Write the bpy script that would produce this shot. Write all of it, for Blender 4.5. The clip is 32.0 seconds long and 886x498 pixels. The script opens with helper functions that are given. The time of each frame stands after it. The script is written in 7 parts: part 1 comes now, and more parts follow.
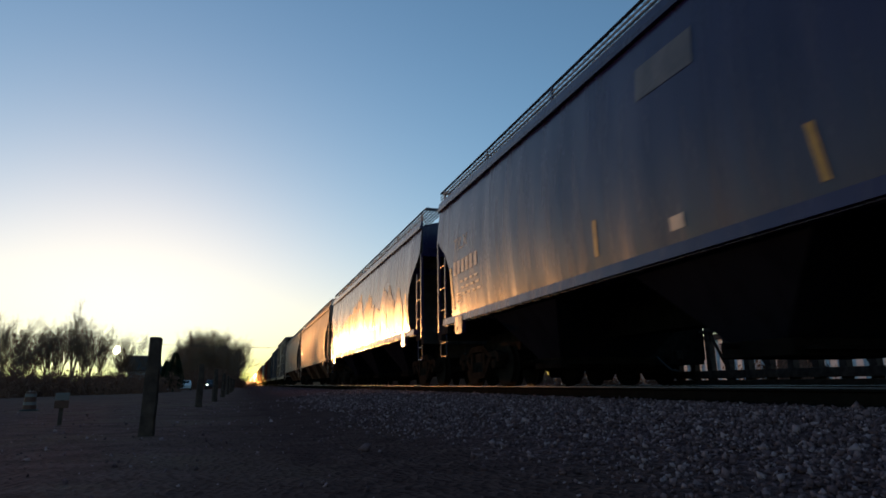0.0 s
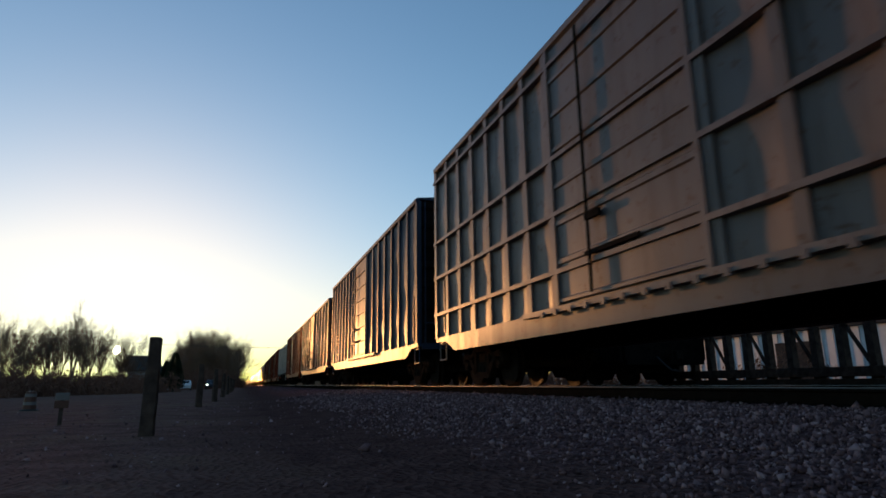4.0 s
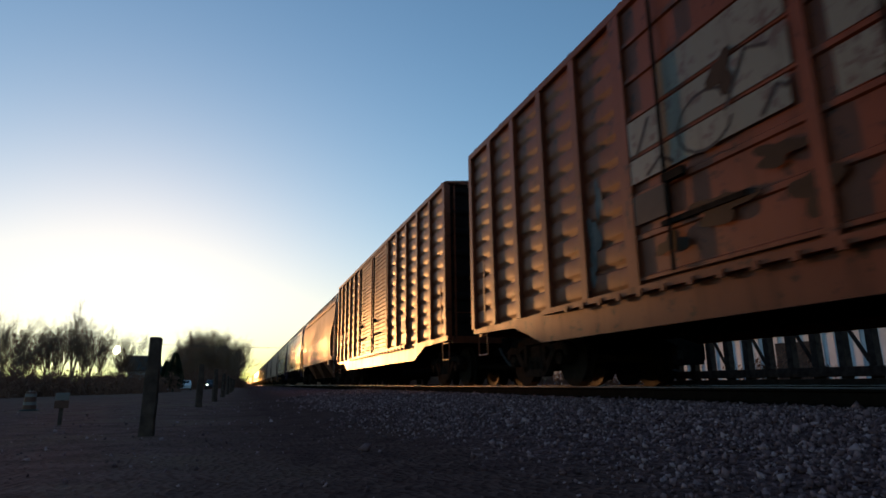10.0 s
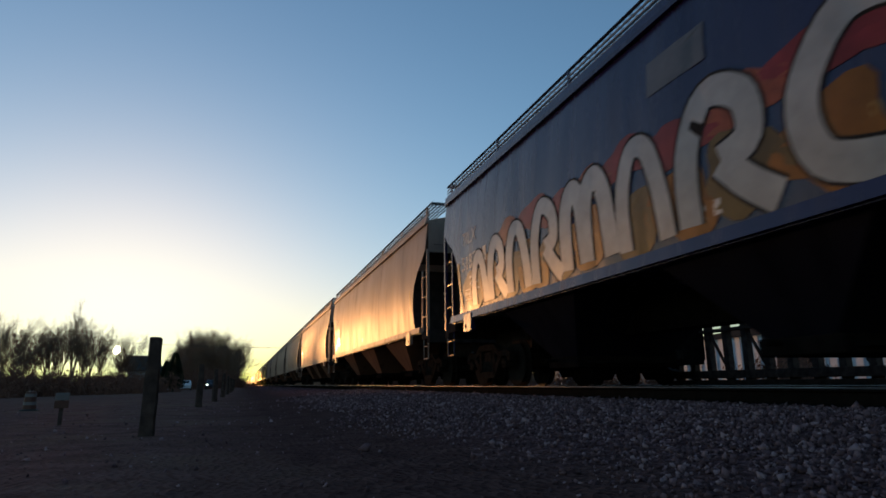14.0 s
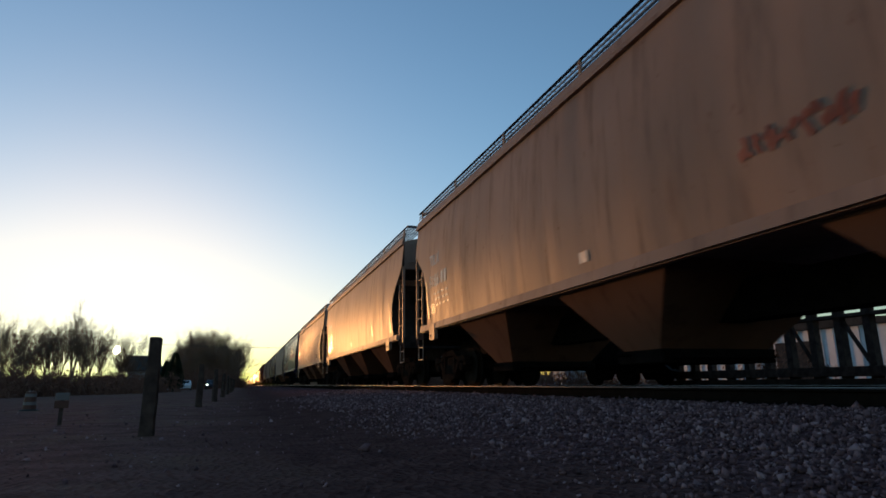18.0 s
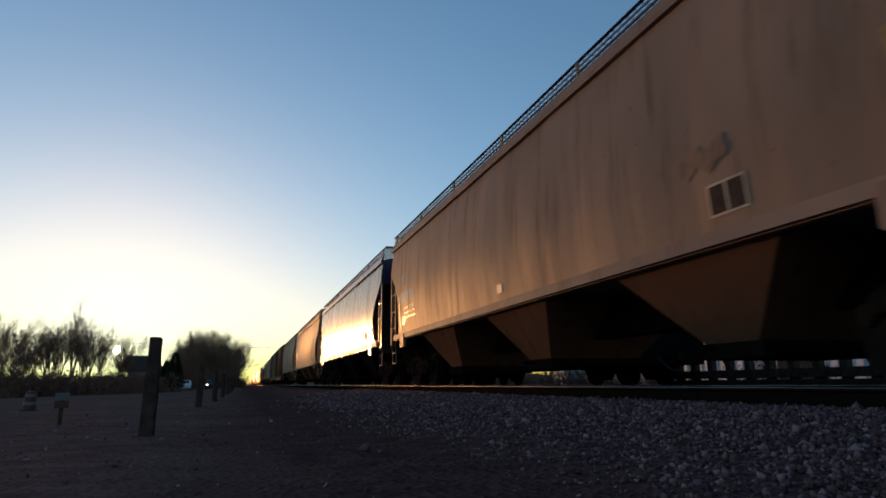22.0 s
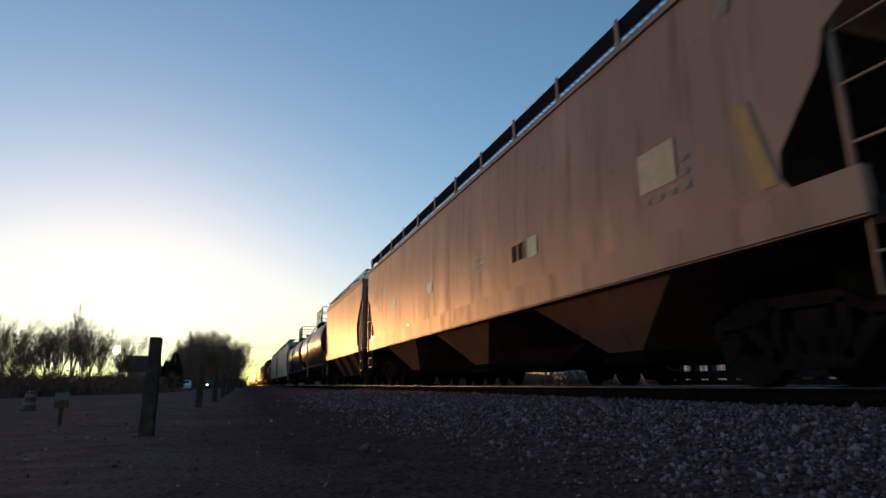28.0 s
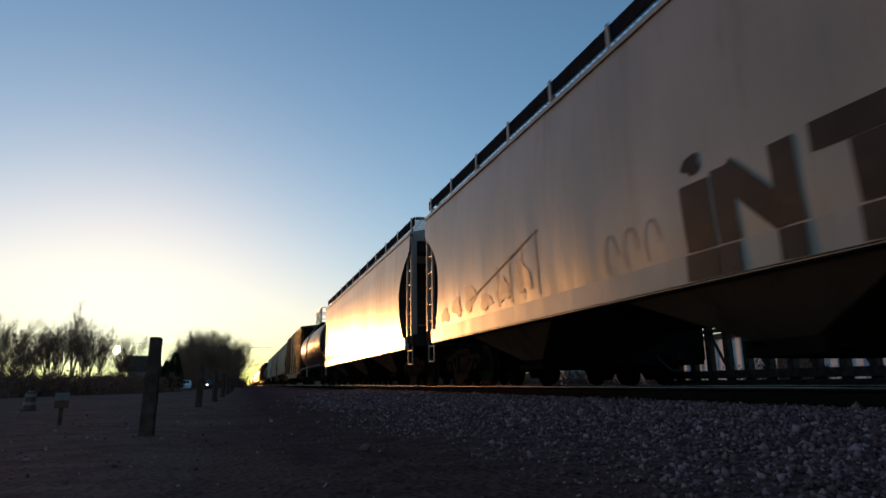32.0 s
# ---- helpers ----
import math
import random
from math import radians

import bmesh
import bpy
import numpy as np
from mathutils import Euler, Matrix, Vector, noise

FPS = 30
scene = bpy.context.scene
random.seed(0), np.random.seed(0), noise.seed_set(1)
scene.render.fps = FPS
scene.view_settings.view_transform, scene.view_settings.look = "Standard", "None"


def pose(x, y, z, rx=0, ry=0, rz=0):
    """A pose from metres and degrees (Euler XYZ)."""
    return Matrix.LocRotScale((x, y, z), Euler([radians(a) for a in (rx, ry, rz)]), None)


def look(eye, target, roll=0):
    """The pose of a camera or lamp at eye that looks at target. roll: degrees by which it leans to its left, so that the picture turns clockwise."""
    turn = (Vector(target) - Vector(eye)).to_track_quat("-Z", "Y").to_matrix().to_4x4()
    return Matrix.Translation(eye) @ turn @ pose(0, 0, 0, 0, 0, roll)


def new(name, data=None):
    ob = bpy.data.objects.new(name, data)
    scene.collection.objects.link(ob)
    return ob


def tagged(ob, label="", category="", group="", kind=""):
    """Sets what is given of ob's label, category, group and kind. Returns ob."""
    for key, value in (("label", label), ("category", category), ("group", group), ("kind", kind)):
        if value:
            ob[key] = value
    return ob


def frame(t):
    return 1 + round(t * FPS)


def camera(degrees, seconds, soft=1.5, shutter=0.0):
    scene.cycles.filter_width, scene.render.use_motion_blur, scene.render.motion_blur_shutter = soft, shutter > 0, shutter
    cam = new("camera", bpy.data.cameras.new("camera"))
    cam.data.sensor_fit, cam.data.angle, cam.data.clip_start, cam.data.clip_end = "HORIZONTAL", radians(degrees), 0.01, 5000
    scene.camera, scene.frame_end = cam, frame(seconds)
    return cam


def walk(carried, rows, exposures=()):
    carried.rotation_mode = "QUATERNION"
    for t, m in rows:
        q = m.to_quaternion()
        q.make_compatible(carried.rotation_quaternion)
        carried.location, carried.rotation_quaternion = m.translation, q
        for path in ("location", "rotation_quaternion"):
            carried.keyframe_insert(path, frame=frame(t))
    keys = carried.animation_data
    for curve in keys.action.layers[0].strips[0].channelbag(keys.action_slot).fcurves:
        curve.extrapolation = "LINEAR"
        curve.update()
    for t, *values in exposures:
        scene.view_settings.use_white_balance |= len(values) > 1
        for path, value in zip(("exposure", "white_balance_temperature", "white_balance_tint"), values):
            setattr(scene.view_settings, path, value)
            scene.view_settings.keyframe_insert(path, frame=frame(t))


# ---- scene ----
from mathutils import Vector as Vec

EYE = (0.0, 0.0, 0.55)
YAW, PITCH, ROLL = 18.5, 12.82, -0.7
LENS = 74.0
RAIL_TOP = 0.465        # height of the rail heads
TRACK_X = 6.0           # middle of the track
SPEED, SLOWING = 18.65, 0.00105   # train: metres a second at the start, share lost each second


def aim():
    a, p = radians(YAW), radians(PITCH)
    return (EYE[0] + math.sin(a) * math.cos(p), EYE[1] + math.cos(a) * math.cos(p), EYE[2] + math.sin(p))


def gone(t):
    """How far the train has rolled after t seconds."""
    return SPEED * (t - SLOWING * t * t / 2)


cam = camera(LENS, 32.0, soft=1.6, shutter=0.12)
walk(cam, [(0.0, look(EYE, aim(), ROLL)), (32.0, look(EYE, aim(), ROLL))], [(t, ev, 6440, 6) for t, ev in ((0.0, 0.0), (2.0, 0.04), (5.0, 0.10), (10.5, 0.10), (12.5, -0.05), (14.0, -0.06), (16.5, 0.09), (20.0, 0.08), (22.0, 0.0), (24.0, 0.06), (28.5, 0.08), (30.5, -0.04), (32.0, -0.06))])

# ---- light ----
SUN_AZ, SUN_EL = -10.3, 3.0   # degrees from the track's direction, and above the horizon
world = bpy.data.worlds.new("sky")
scene.world = world
world.use_nodes = True
wn = world.node_tree.nodes
sky = wn.new("ShaderNodeTexSky")
sky.sky_type = "NISHITA"
sky.sun_disc = False
sky.sun_elevation = radians(SUN_EL - 0.65)
sky.sun_rotation = radians(SUN_AZ)
sky.altitude, sky.air_density, sky.dust_density, sky.ozone_density = 150.0, 1.0, 0.6, 2.6
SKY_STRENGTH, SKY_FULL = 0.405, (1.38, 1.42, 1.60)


def capped_sky():
    """Brightness cap put into the sky colour tames the sun's glow; the rest stays."""
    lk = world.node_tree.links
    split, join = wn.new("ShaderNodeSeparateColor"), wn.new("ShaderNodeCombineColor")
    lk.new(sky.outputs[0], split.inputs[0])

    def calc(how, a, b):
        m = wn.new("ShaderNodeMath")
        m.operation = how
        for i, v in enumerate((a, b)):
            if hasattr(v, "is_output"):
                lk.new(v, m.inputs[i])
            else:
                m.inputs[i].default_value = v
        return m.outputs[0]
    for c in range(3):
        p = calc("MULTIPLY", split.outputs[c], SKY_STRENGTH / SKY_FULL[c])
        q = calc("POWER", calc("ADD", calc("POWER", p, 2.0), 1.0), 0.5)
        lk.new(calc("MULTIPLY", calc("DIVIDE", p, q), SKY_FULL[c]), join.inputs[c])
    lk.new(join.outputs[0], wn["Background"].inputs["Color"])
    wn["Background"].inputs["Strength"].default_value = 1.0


capped_sky()


def toward(az, el, d=1.0):
    a, e = radians(az), radians(el)
    return Vec((math.sin(a) * math.cos(e), math.cos(a) * math.cos(e), math.sin(e))) * d


sun_data = bpy.data.lights.new("sun", "SUN")
sun_data.energy, sun_data.angle, sun_data.color = 2.5, radians(0.55), (1.0, 0.42, 0.14)
sun = new("sun", sun_data)
sun.matrix_basis = look((0, 0, 0), tuple(-toward(SUN_AZ, SUN_EL - 0.55)))


# ---- materials ----
def hexc(r, g, b):
    return (r, g, b, 1.0)


class Nodes:
    """A small helper that wires one Principled material."""

    def __init__(self, name, rough=0.6, metal=0.0):
        self.m = bpy.data.materials.new(name)
        self.m.use_nodes = True
        self.t = self.m.node_tree
        self.b = self.t.nodes["Principled BSDF"]
        self.b.inputs["Roughness"].default_value = rough
        self.b.inputs["Metallic"].default_value = metal
        self.co = self.t.nodes.new("ShaderNodeTexCoord").outputs["Object"]

    def n(self, kind):
        return self.t.nodes.new(kind)

    def link(self, a, b):
        self.t.links.new(a, b)

    def shifted(self, scale=(1, 1, 1)):
        """Object coordinates, moved by the thing's own random number and stretched."""
        info = self.n("ShaderNodeObjectInfo")
        mul = self.n("ShaderNodeVectorMath")
        mul.operation = "MULTIPLY_ADD"
        self.link(self.co, mul.inputs[0])
        mul.inputs[1].default_value = scale
        wide = self.n("ShaderNodeMath")
        wide.operation = "MULTIPLY"
        self.link(info.outputs["Random"], wide.inputs[0])
        wide.inputs[1].default_value = 57.0
        self.link(wide.outputs[0], mul.inputs[2])
        return mul.outputs[0]

    def noise(self, vec, scale, detail=4.0, rough=0.6):
        x = self.n("ShaderNodeTexNoise")
        x.inputs["Scale"].default_value = scale
        x.inputs["Detail"].default_value = detail
        x.inputs["Roughness"].default_value = rough
        self.link(vec, x.inputs["Vector"])
        return x.outputs["Fac"]

    def ramp(self, fac, stops):
        r = self.n("ShaderNodeValToRGB")
        el = r.color_ramp.elements
        while len(el) < len(stops):
            el.new(0.5)
        for e, (p, c) in zip(el, stops):
            e.position, e.color = p, c
        self.link(fac, r.inputs[0])
        return r.outputs[0]

    def mix(self, fac, a, b, how="MIX"):
        x = self.n("ShaderNodeMix")
        x.data_type, x.blend_type = "RGBA", how
        for s, v in ((0, fac), (6, a), (7, b)):
            if hasattr(v, "is_output"):
                self.link(v, x.inputs[s])
            else:
                x.inputs[s].default_value = v
        return x.outputs[2]

    def bump(self, fac, strength, dist=0.01, under=None):
        x = self.n("ShaderNodeBump")
        x.inputs["Strength"].default_value = strength
        x.inputs["Distance"].default_value = dist
        self.link(fac, x.inputs["Height"])
        if under is not None:
            self.link(under, x.inputs["Normal"])
        return x.outputs[0]

    def done(self, color=None, rough=None, normal=None):
        if color is not None:
            if hasattr(color, "is_output"):
                self.link(color, self.b.inputs["Base Color"])
            else:
                self.b.inputs["Base Color"].default_value = color
        if rough is not None:
            self.link(rough, self.b.inputs["Roughness"])
        if normal is not None:
            self.link(normal, self.b.inputs["Normal"])
        return self.m


def car_paint(name, base, dirt, rust, rough=0.42, streak=0.5, rusty=0.35, dents=0.25, coat=0.0, shine=0.5):
    """Weathered rail-car enamel: vertical streaks, faded patches, rust and shallow dents."""
    k = Nodes(name, rough)
    k.b.inputs["Coat Weight"].default_value = coat
    k.b.inputs["Specular IOR Level"].default_value = shine
    k.b.inputs["Coat Roughness"].default_value = 0.16
    fine = k.noise(k.shifted((1, 1.6, 0.22)), 2.4, 6, 0.65)
    wide = k.noise(k.shifted((1, 0.5, 0.35)), 0.9, 3)
    spots = k.noise(k.shifted((1, 1, 1)), 5.5, 7, 0.7)
    faded = tuple(min(1.0, c * 1.25 + 0.003) for c in base[:3]) + (1.0,)
    c = k.mix(k.ramp(wide, [(0.35, hexc(0, 0, 0)), (0.65, hexc(1, 1, 1))]), base, faded)
    c = k.mix(k.ramp(fine, [(0.52, hexc(0, 0, 0)), (0.75, hexc(streak, streak, streak))]), c, dirt)
    c = k.mix(k.ramp(spots, [(1 - rusty, hexc(0, 0, 0)), (1.06 - rusty, hexc(0.85, 0.85, 0.85))]), c, rust)
    grain = k.noise(k.shifted((1, 1, 1)), 60, 3)
    dent = k.noise(k.shifted((1, 1.1, 0.32)), 1.7, 2, 0.4)
    nrm = k.bump(grain, 0.06, 0.003, k.bump(dent, dents, 0.05))
    rg = k.ramp(fine, [(0.3, (rough - 0.05, rough - 0.05, rough - 0.05, 1)), (0.75, (rough + 0.1, rough + 0.1, rough + 0.1, 1))])
    return k.done(c, rg, nrm)


def plain(name, base, rough=0.6, metal=0.0, vary=0.25, scale=6.0, bump=0.15, dist=0.01):
    """A surface with grain at two scales."""
    k = Nodes(name, rough, metal)
    v = k.shifted((1, 1, 1))
    a, b = k.noise(v, scale, 5), k.noise(v, scale * 9, 4)
    lo = tuple(x * (1 - vary) for x in base[:3]) + (1.0,)
    hi = tuple(min(1.0, x * (1 + vary)) for x in base[:3]) + (1.0,)
    c = k.mix(k.ramp(a, [(0.3, hexc(0, 0, 0)), (0.7, hexc(1, 1, 1))]), lo, hi)
    return k.done(c, None, k.bump(b, bump, dist))


RUST = hexc(0.075, 0.032, 0.017)
M = {}
M["tan"] = car_paint("tan_paint", hexc(0.245, 0.164, 0.124), hexc(0.095, 0.060, 0.048), hexc(0.15, 0.066, 0.036), 0.54, 0.65, 0.36, 0.3, 0.0, 0.07)
M["tan_b"] = car_paint("pale_tan_paint", hexc(0.275, 0.194, 0.156), hexc(0.12, 0.08, 0.064), hexc(0.17, 0.08, 0.045), 0.50, 0.65, 0.35, 0.3, 0.0, 0.10)
M["blue"] = car_paint("navy_paint", hexc(0.013, 0.010, 0.046), hexc(0.014, 0.012, 0.018), hexc(0.04, 0.018, 0.010), 0.24, 0.25, 0.24, 0.28, 0.0, 0.38)
M["grey"] = car_paint("grey_paint", hexc(0.27, 0.245, 0.225), hexc(0.13, 0.105, 0.09), RUST, 0.40, 0.4, 0.30, 0.2)
M["white"] = car_paint("off_white_paint", hexc(0.25, 0.218, 0.196), hexc(0.13, 0.10, 0.08), RUST, 0.34, 0.4, 0.30, 0.2, 0.0, 0.35)
M["red"] = car_paint("red_oxide_paint", hexc(0.150, 0.024, 0.009), hexc(0.042, 0.010, 0.006), hexc(0.12, 0.042, 0.014), 0.46, 0.85, 0.42, 0.3, 0.0, 0.05)
M["brown"] = car_paint("brown_oxide_paint", hexc(0.130, 0.033, 0.014), hexc(0.034, 0.010, 0.006), hexc(0.03, 0.012, 0.007), 0.42, 0.75, 0.43, 0.2, 0.0, 0.14)
M["rusty"] = car_paint("rusted_blue_paint", hexc(0.034, 0.036, 0.042), hexc(0.030, 0.017, 0.011), hexc(0.105, 0.042, 0.018), 0.44, 0.95, 0.50, 0.3, 0.0, 0.12)
M["rustdoor"] = car_paint("rust_brown_door_paint", hexc(0.085, 0.036, 0.016), hexc(0.022, 0.011, 0.007), hexc(0.022, 0.014, 0.011), 0.46, 0.9, 0.47, 0.3, 0.0, 0.10)
M["worn_cream"] = car_paint("worn_cream_paint", hexc(0.115, 0.098, 0.068), hexc(0.045, 0.026, 0.018), hexc(0.07, 0.028, 0.016), 0.42, 0.8, 0.46, 0.2, 0.0, 0.4)
M["bluebox"] = car_paint("faded_blue_paint", hexc(0.022, 0.034, 0.058), hexc(0.030, 0.026, 0.026), RUST, 0.46, 0.8, 0.38, 0.2, 0.0, 0.12)
M["silver"] = car_paint("galvanised_grey_paint", hexc(0.115, 0.092, 0.086), hexc(0.045, 0.030, 0.026), RUST, 0.42, 0.7, 0.42, 0.3, 0.0, 0.25)
M["patch"] = car_paint("patched_yellow_paint", hexc(0.29, 0.195, 0.118), hexc(0.15, 0.12, 0.095), hexc(0.15, 0.062, 0.030), 0.45, 0.9, 0.45, 0.2, 0.0, 0.05)
M["black"] = car_paint("black_tank_paint", hexc(0.012, 0.008, 0.007), hexc(0.030, 0.017, 0.010), hexc(0.04, 0.018, 0.009), 0.34, 0.7, 0.32, 0.25, 0.0, 0.18)
# Darker copies of the paints: grime plus underside shade, put into the colour.
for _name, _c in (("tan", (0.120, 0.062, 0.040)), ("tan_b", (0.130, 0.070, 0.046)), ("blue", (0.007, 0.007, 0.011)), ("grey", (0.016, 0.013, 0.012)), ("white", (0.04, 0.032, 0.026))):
    M["shaded_grime_" + _name] = car_paint(f"grimy_shaded_{_name}_underside", hexc(*_c), hexc(*(0.45 * x for x in _c)), hexc(0.9 * _c[0], 0.6 * _c[0], 0.4 * _c[0]), 0.7, 0.8, 0.30, 0.15)
    M["shaded_grime_" + _name].node_tree.nodes["Principled BSDF"].inputs["Specular IOR Level"].default_value = 0.0
# Shade of boxcar ends turned from the sun, put into their colour.
M["dark_end"] = plain("shaded_boxcar_end", hexc(0.010, 0.006, 0.005), 0.85, 0.0, 0.4, 4, 0.2)
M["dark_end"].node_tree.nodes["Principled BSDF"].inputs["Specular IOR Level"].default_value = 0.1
# Dark colour that carries the shade inside the open hopper ends.
M["end_shade"] = plain("shaded_end_paint", hexc(0.034, 0.027, 0.025), 0.8, 0.0, 0.45, 4, 0.2)
M["toe"] = plain("dark_blue_grey_steel", hexc(0.016, 0.017, 0.022), 0.8, 0.0, 0.3, 7, 0.1)
M["silverspray"] = plain("silver_spray_paint", hexc(0.135, 0.130, 0.118), 0.36, 0.0, 0.25, 3, 0.1)
M["whitespray"] = plain("white_spray_paint", hexc(0.27, 0.27, 0.265), 0.36, 0.0, 0.2, 3, 0.1)
M["orangespray"] = plain("orange_spray_paint", hexc(0.19, 0.076, 0.012), 0.42, 0.0, 0.3, 2.5, 0.1)
M["redspray"] = plain("red_spray_paint", hexc(0.16, 0.018, 0.022), 0.4, 0.0, 0.35, 2.5, 0.1)
M["pinkspray"] = plain("mauve_spray_paint", hexc(0.115, 0.030, 0.050), 0.5, 0.0, 0.35, 2.5, 0.1)
M["greenspray"] = plain("sea_green_spray_paint", hexc(0.045, 0.125, 0.095), 0.45, 0.0, 0.3, 2.5, 0.1)
M["olivespray"] = plain("olive_spray_paint", hexc(0.11, 0.072, 0.022), 0.36, 0.0, 0.35, 2.2, 0.1)
M["orangered"] = plain("orange_red_spray_paint", hexc(0.20, 0.05, 0.026), 0.45, 0.0, 0.35, 4, 0.1)
M["seafoam"] = plain("sea_green_spray_paint_pale", hexc(0.115, 0.155, 0.13), 0.52, 0.0, 0.35, 2.5, 0.1)
M["outline"] = plain("pale_grey_spray_line", hexc(0.34, 0.33, 0.33), 0.4, 0.0, 0.3, 3, 0.1)
M["blackspray"] = plain("black_spray_paint", hexc(0.03, 0.028, 0.028), 0.42, 0.0, 0.3, 3, 0.1)
M["creamspray"] = plain("cream_spray_paint", hexc(0.17, 0.14, 0.105), 0.45, 0.0, 0.35, 2.0, 0.1)
M["brownspray"] = plain("dark_brown_block_paint", hexc(0.040, 0.027, 0.022), 0.4, 0.0, 0.35, 2.0, 0.1)
M["navyspray"] = plain("navy_spray_paint", hexc(0.03, 0.05, 0.14), 0.42, 0.0, 0.3, 2.5, 0.1)
M["haze_blue"] = plain("worn_grey_blue_paint", hexc(0.098, 0.098, 0.098), 0.6, 0.0, 0.45, 5, 0.1)
M["rust_smear"] = plain("rust_smear", hexc(0.22, 0.12, 0.07), 0.6, 0.0, 0.4, 3, 0.1)
M["stain"] = plain("dark_rust_stain", hexc(0.022, 0.012, 0.008), 0.6, 0.0, 0.4, 4, 0.2)
M["yellow_stain"] = plain("yellow_stain", hexc(0.26, 0.17, 0.05), 0.6, 0.0, 0.4, 6, 0.1)
M["chalk"] = plain("white_chalk", hexc(0.6, 0.57, 0.52), 0.7, 0.0, 0.2, 9, 0.1)
M["gilt"] = plain("glossy_cream_decal", hexc(0.50, 0.37, 0.17), 0.20, 0.0, 0.1, 9, 0.02)
M["iron"] = plain("cast_iron", hexc(0.020, 0.015, 0.012), 0.8, 0.0, 0.4, 8, 0.3)
# Near-black colour shared by underframes, gates and the parked gondolas.
M["under"] = plain("near_black_underframe", hexc(0.010, 0.008, 0.007), 0.85, 0.0, 0.4, 5, 0.25)
M["wheel"] = plain("wheel_steel", hexc(0.024, 0.018, 0.014), 0.6, 0.0, 0.3, 7, 0.1)
M["tread"] = plain("bright_tread_steel", hexc(0.012, 0.010, 0.009), 0.75, 1.0, 0.1, 20, 0.05)
M["walk"] = plain("galvanised_grating", hexc(0.20, 0.20, 0.21), 0.55, 0.4, 0.2, 12, 0.1)
M["railing"] = plain("dark_blue_railing_paint", hexc(0.018, 0.035, 0.075), 0.4, 0.0, 0.2, 9, 0.05)
M["stencil"] = plain("stencil_white", hexc(0.42, 0.39, 0.35), 0.5, 0.0, 0.15, 9, 0.05)
M["stencil_pale"] = plain("worn_pale_stencil", hexc(0.40, 0.33, 0.25), 0.5, 0.0, 0.25, 9, 0.05)
M["slate"] = plain("weathered_slate_paint", hexc(0.165, 0.142, 0.112), 0.6, 0.0, 0.4, 4, 0.1)
M["navy_block"] = plain("dark_slate_block_paint", hexc(0.058, 0.050, 0.050), 0.6, 0.0, 0.35, 3, 0.1)
M["faint_rust"] = plain("faint_rust_bloom", hexc(0.225, 0.144, 0.106), 0.6, 0.0, 0.3, 4, 0.1)
M["smear"] = plain("rusty_smear", hexc(0.16, 0.085, 0.050), 0.6, 0.0, 0.4, 5, 0.1)
M["faint"] = plain("faint_brown_stencil", hexc(0.17, 0.122, 0.102), 0.5, 0.0, 0.25, 9, 0.05)
M["stencil_dim"] = plain("worn_stencil", hexc(0.26, 0.23, 0.20), 0.5, 0.0, 0.3, 9, 0.05)
M["notice_in"] = plain("dull_brown_notice", hexc(0.075, 0.052, 0.042), 0.6, 0.0, 0.3, 9, 0.05)
M["faded"] = plain("faded_grey_patch", hexc(0.06, 0.055, 0.055), 0.35, 0.0, 0.4, 3, 0.1)
M["stencil_brown"] = plain("dark_brown_gloss_stencil", hexc(0.055, 0.040, 0.034), 0.28, 0.0, 0.25, 9, 0.05)
M["stencil_dark"] = plain("stencil_dark", hexc(0.05, 0.045, 0.04), 0.5, 0.0, 0.15, 9, 0.05)
M["yellow"] = plain("reflective_yellow", hexc(0.34, 0.20, 0.035), 0.45, 0.0, 0.2, 9, 0.05)
M["rail"] = plain("rail_steel", hexc(0.012, 0.009, 0.007), 0.95, 0.0, 0.3, 8, 0.2)
M["rail"].node_tree.nodes["Principled BSDF"].inputs["Specular IOR Level"].default_value = 0.0
M["railhead"] = plain("polished_rail_head", hexc(0.09, 0.08, 0.075), 0.34, 1.0, 0.1, 14, 0.03)
M["tie"] = plain("creosoted_timber", hexc(0.045, 0.034, 0.026), 0.85, 0.0, 0.35, 5, 0.6)
M["post"] = plain("weathered_dark_timber", hexc(0.075, 0.052, 0.042), 0.9, 0.0, 0.4, 6, 0.7, 0.02)
M["bark"] = plain("bare_bark", hexc(0.19, 0.12, 0.082), 0.9, 0.0, 0.3, 3, 0.3)
M["brush"] = plain("dry_brush", hexc(0.175, 0.088, 0.062), 0.9, 0.0, 0.4, 2, 0.3)
M["evergreen"] = plain("dark_needles", hexc(0.025, 0.035, 0.020), 0.85, 0.0, 0.4, 2, 0.3)
M["siding"] = plain("pale_siding", hexc(0.34, 0.33, 0.32), 0.7, 0.0, 0.1, 1.5, 0.1)
M["roofing"] = plain("grey_shingles", hexc(0.05, 0.045, 0.042), 0.9, 0.0, 0.3, 4, 0.3)
M["steel_wall"] = plain("pale_ribbed_sheet", hexc(0.48, 0.50, 0.53), 0.5, 0.0, 0.1, 1.2, 0.1)
M["glass"] = plain("dark_window_glass", hexc(0.02, 0.022, 0.025), 0.08, 0.0, 0.1, 2, 0.0)
M["white_band"] = plain("white_reflective_band", hexc(0.75, 0.74, 0.72), 0.4, 0.0, 0.1, 8, 0.05)
M["dull_white"] = plain("dull_white_panel", hexc(0.15, 0.13, 0.12), 0.6, 0.0, 0.2, 8, 0.05)
M["dull_orange"] = plain("dull_orange_panel", hexc(0.09, 0.03, 0.015), 0.6, 0.0, 0.2, 8, 0.05)
M["rubber"] = plain("black_rubber", hexc(0.02, 0.02, 0.02), 0.75, 0.0, 0.2, 9, 0.1)
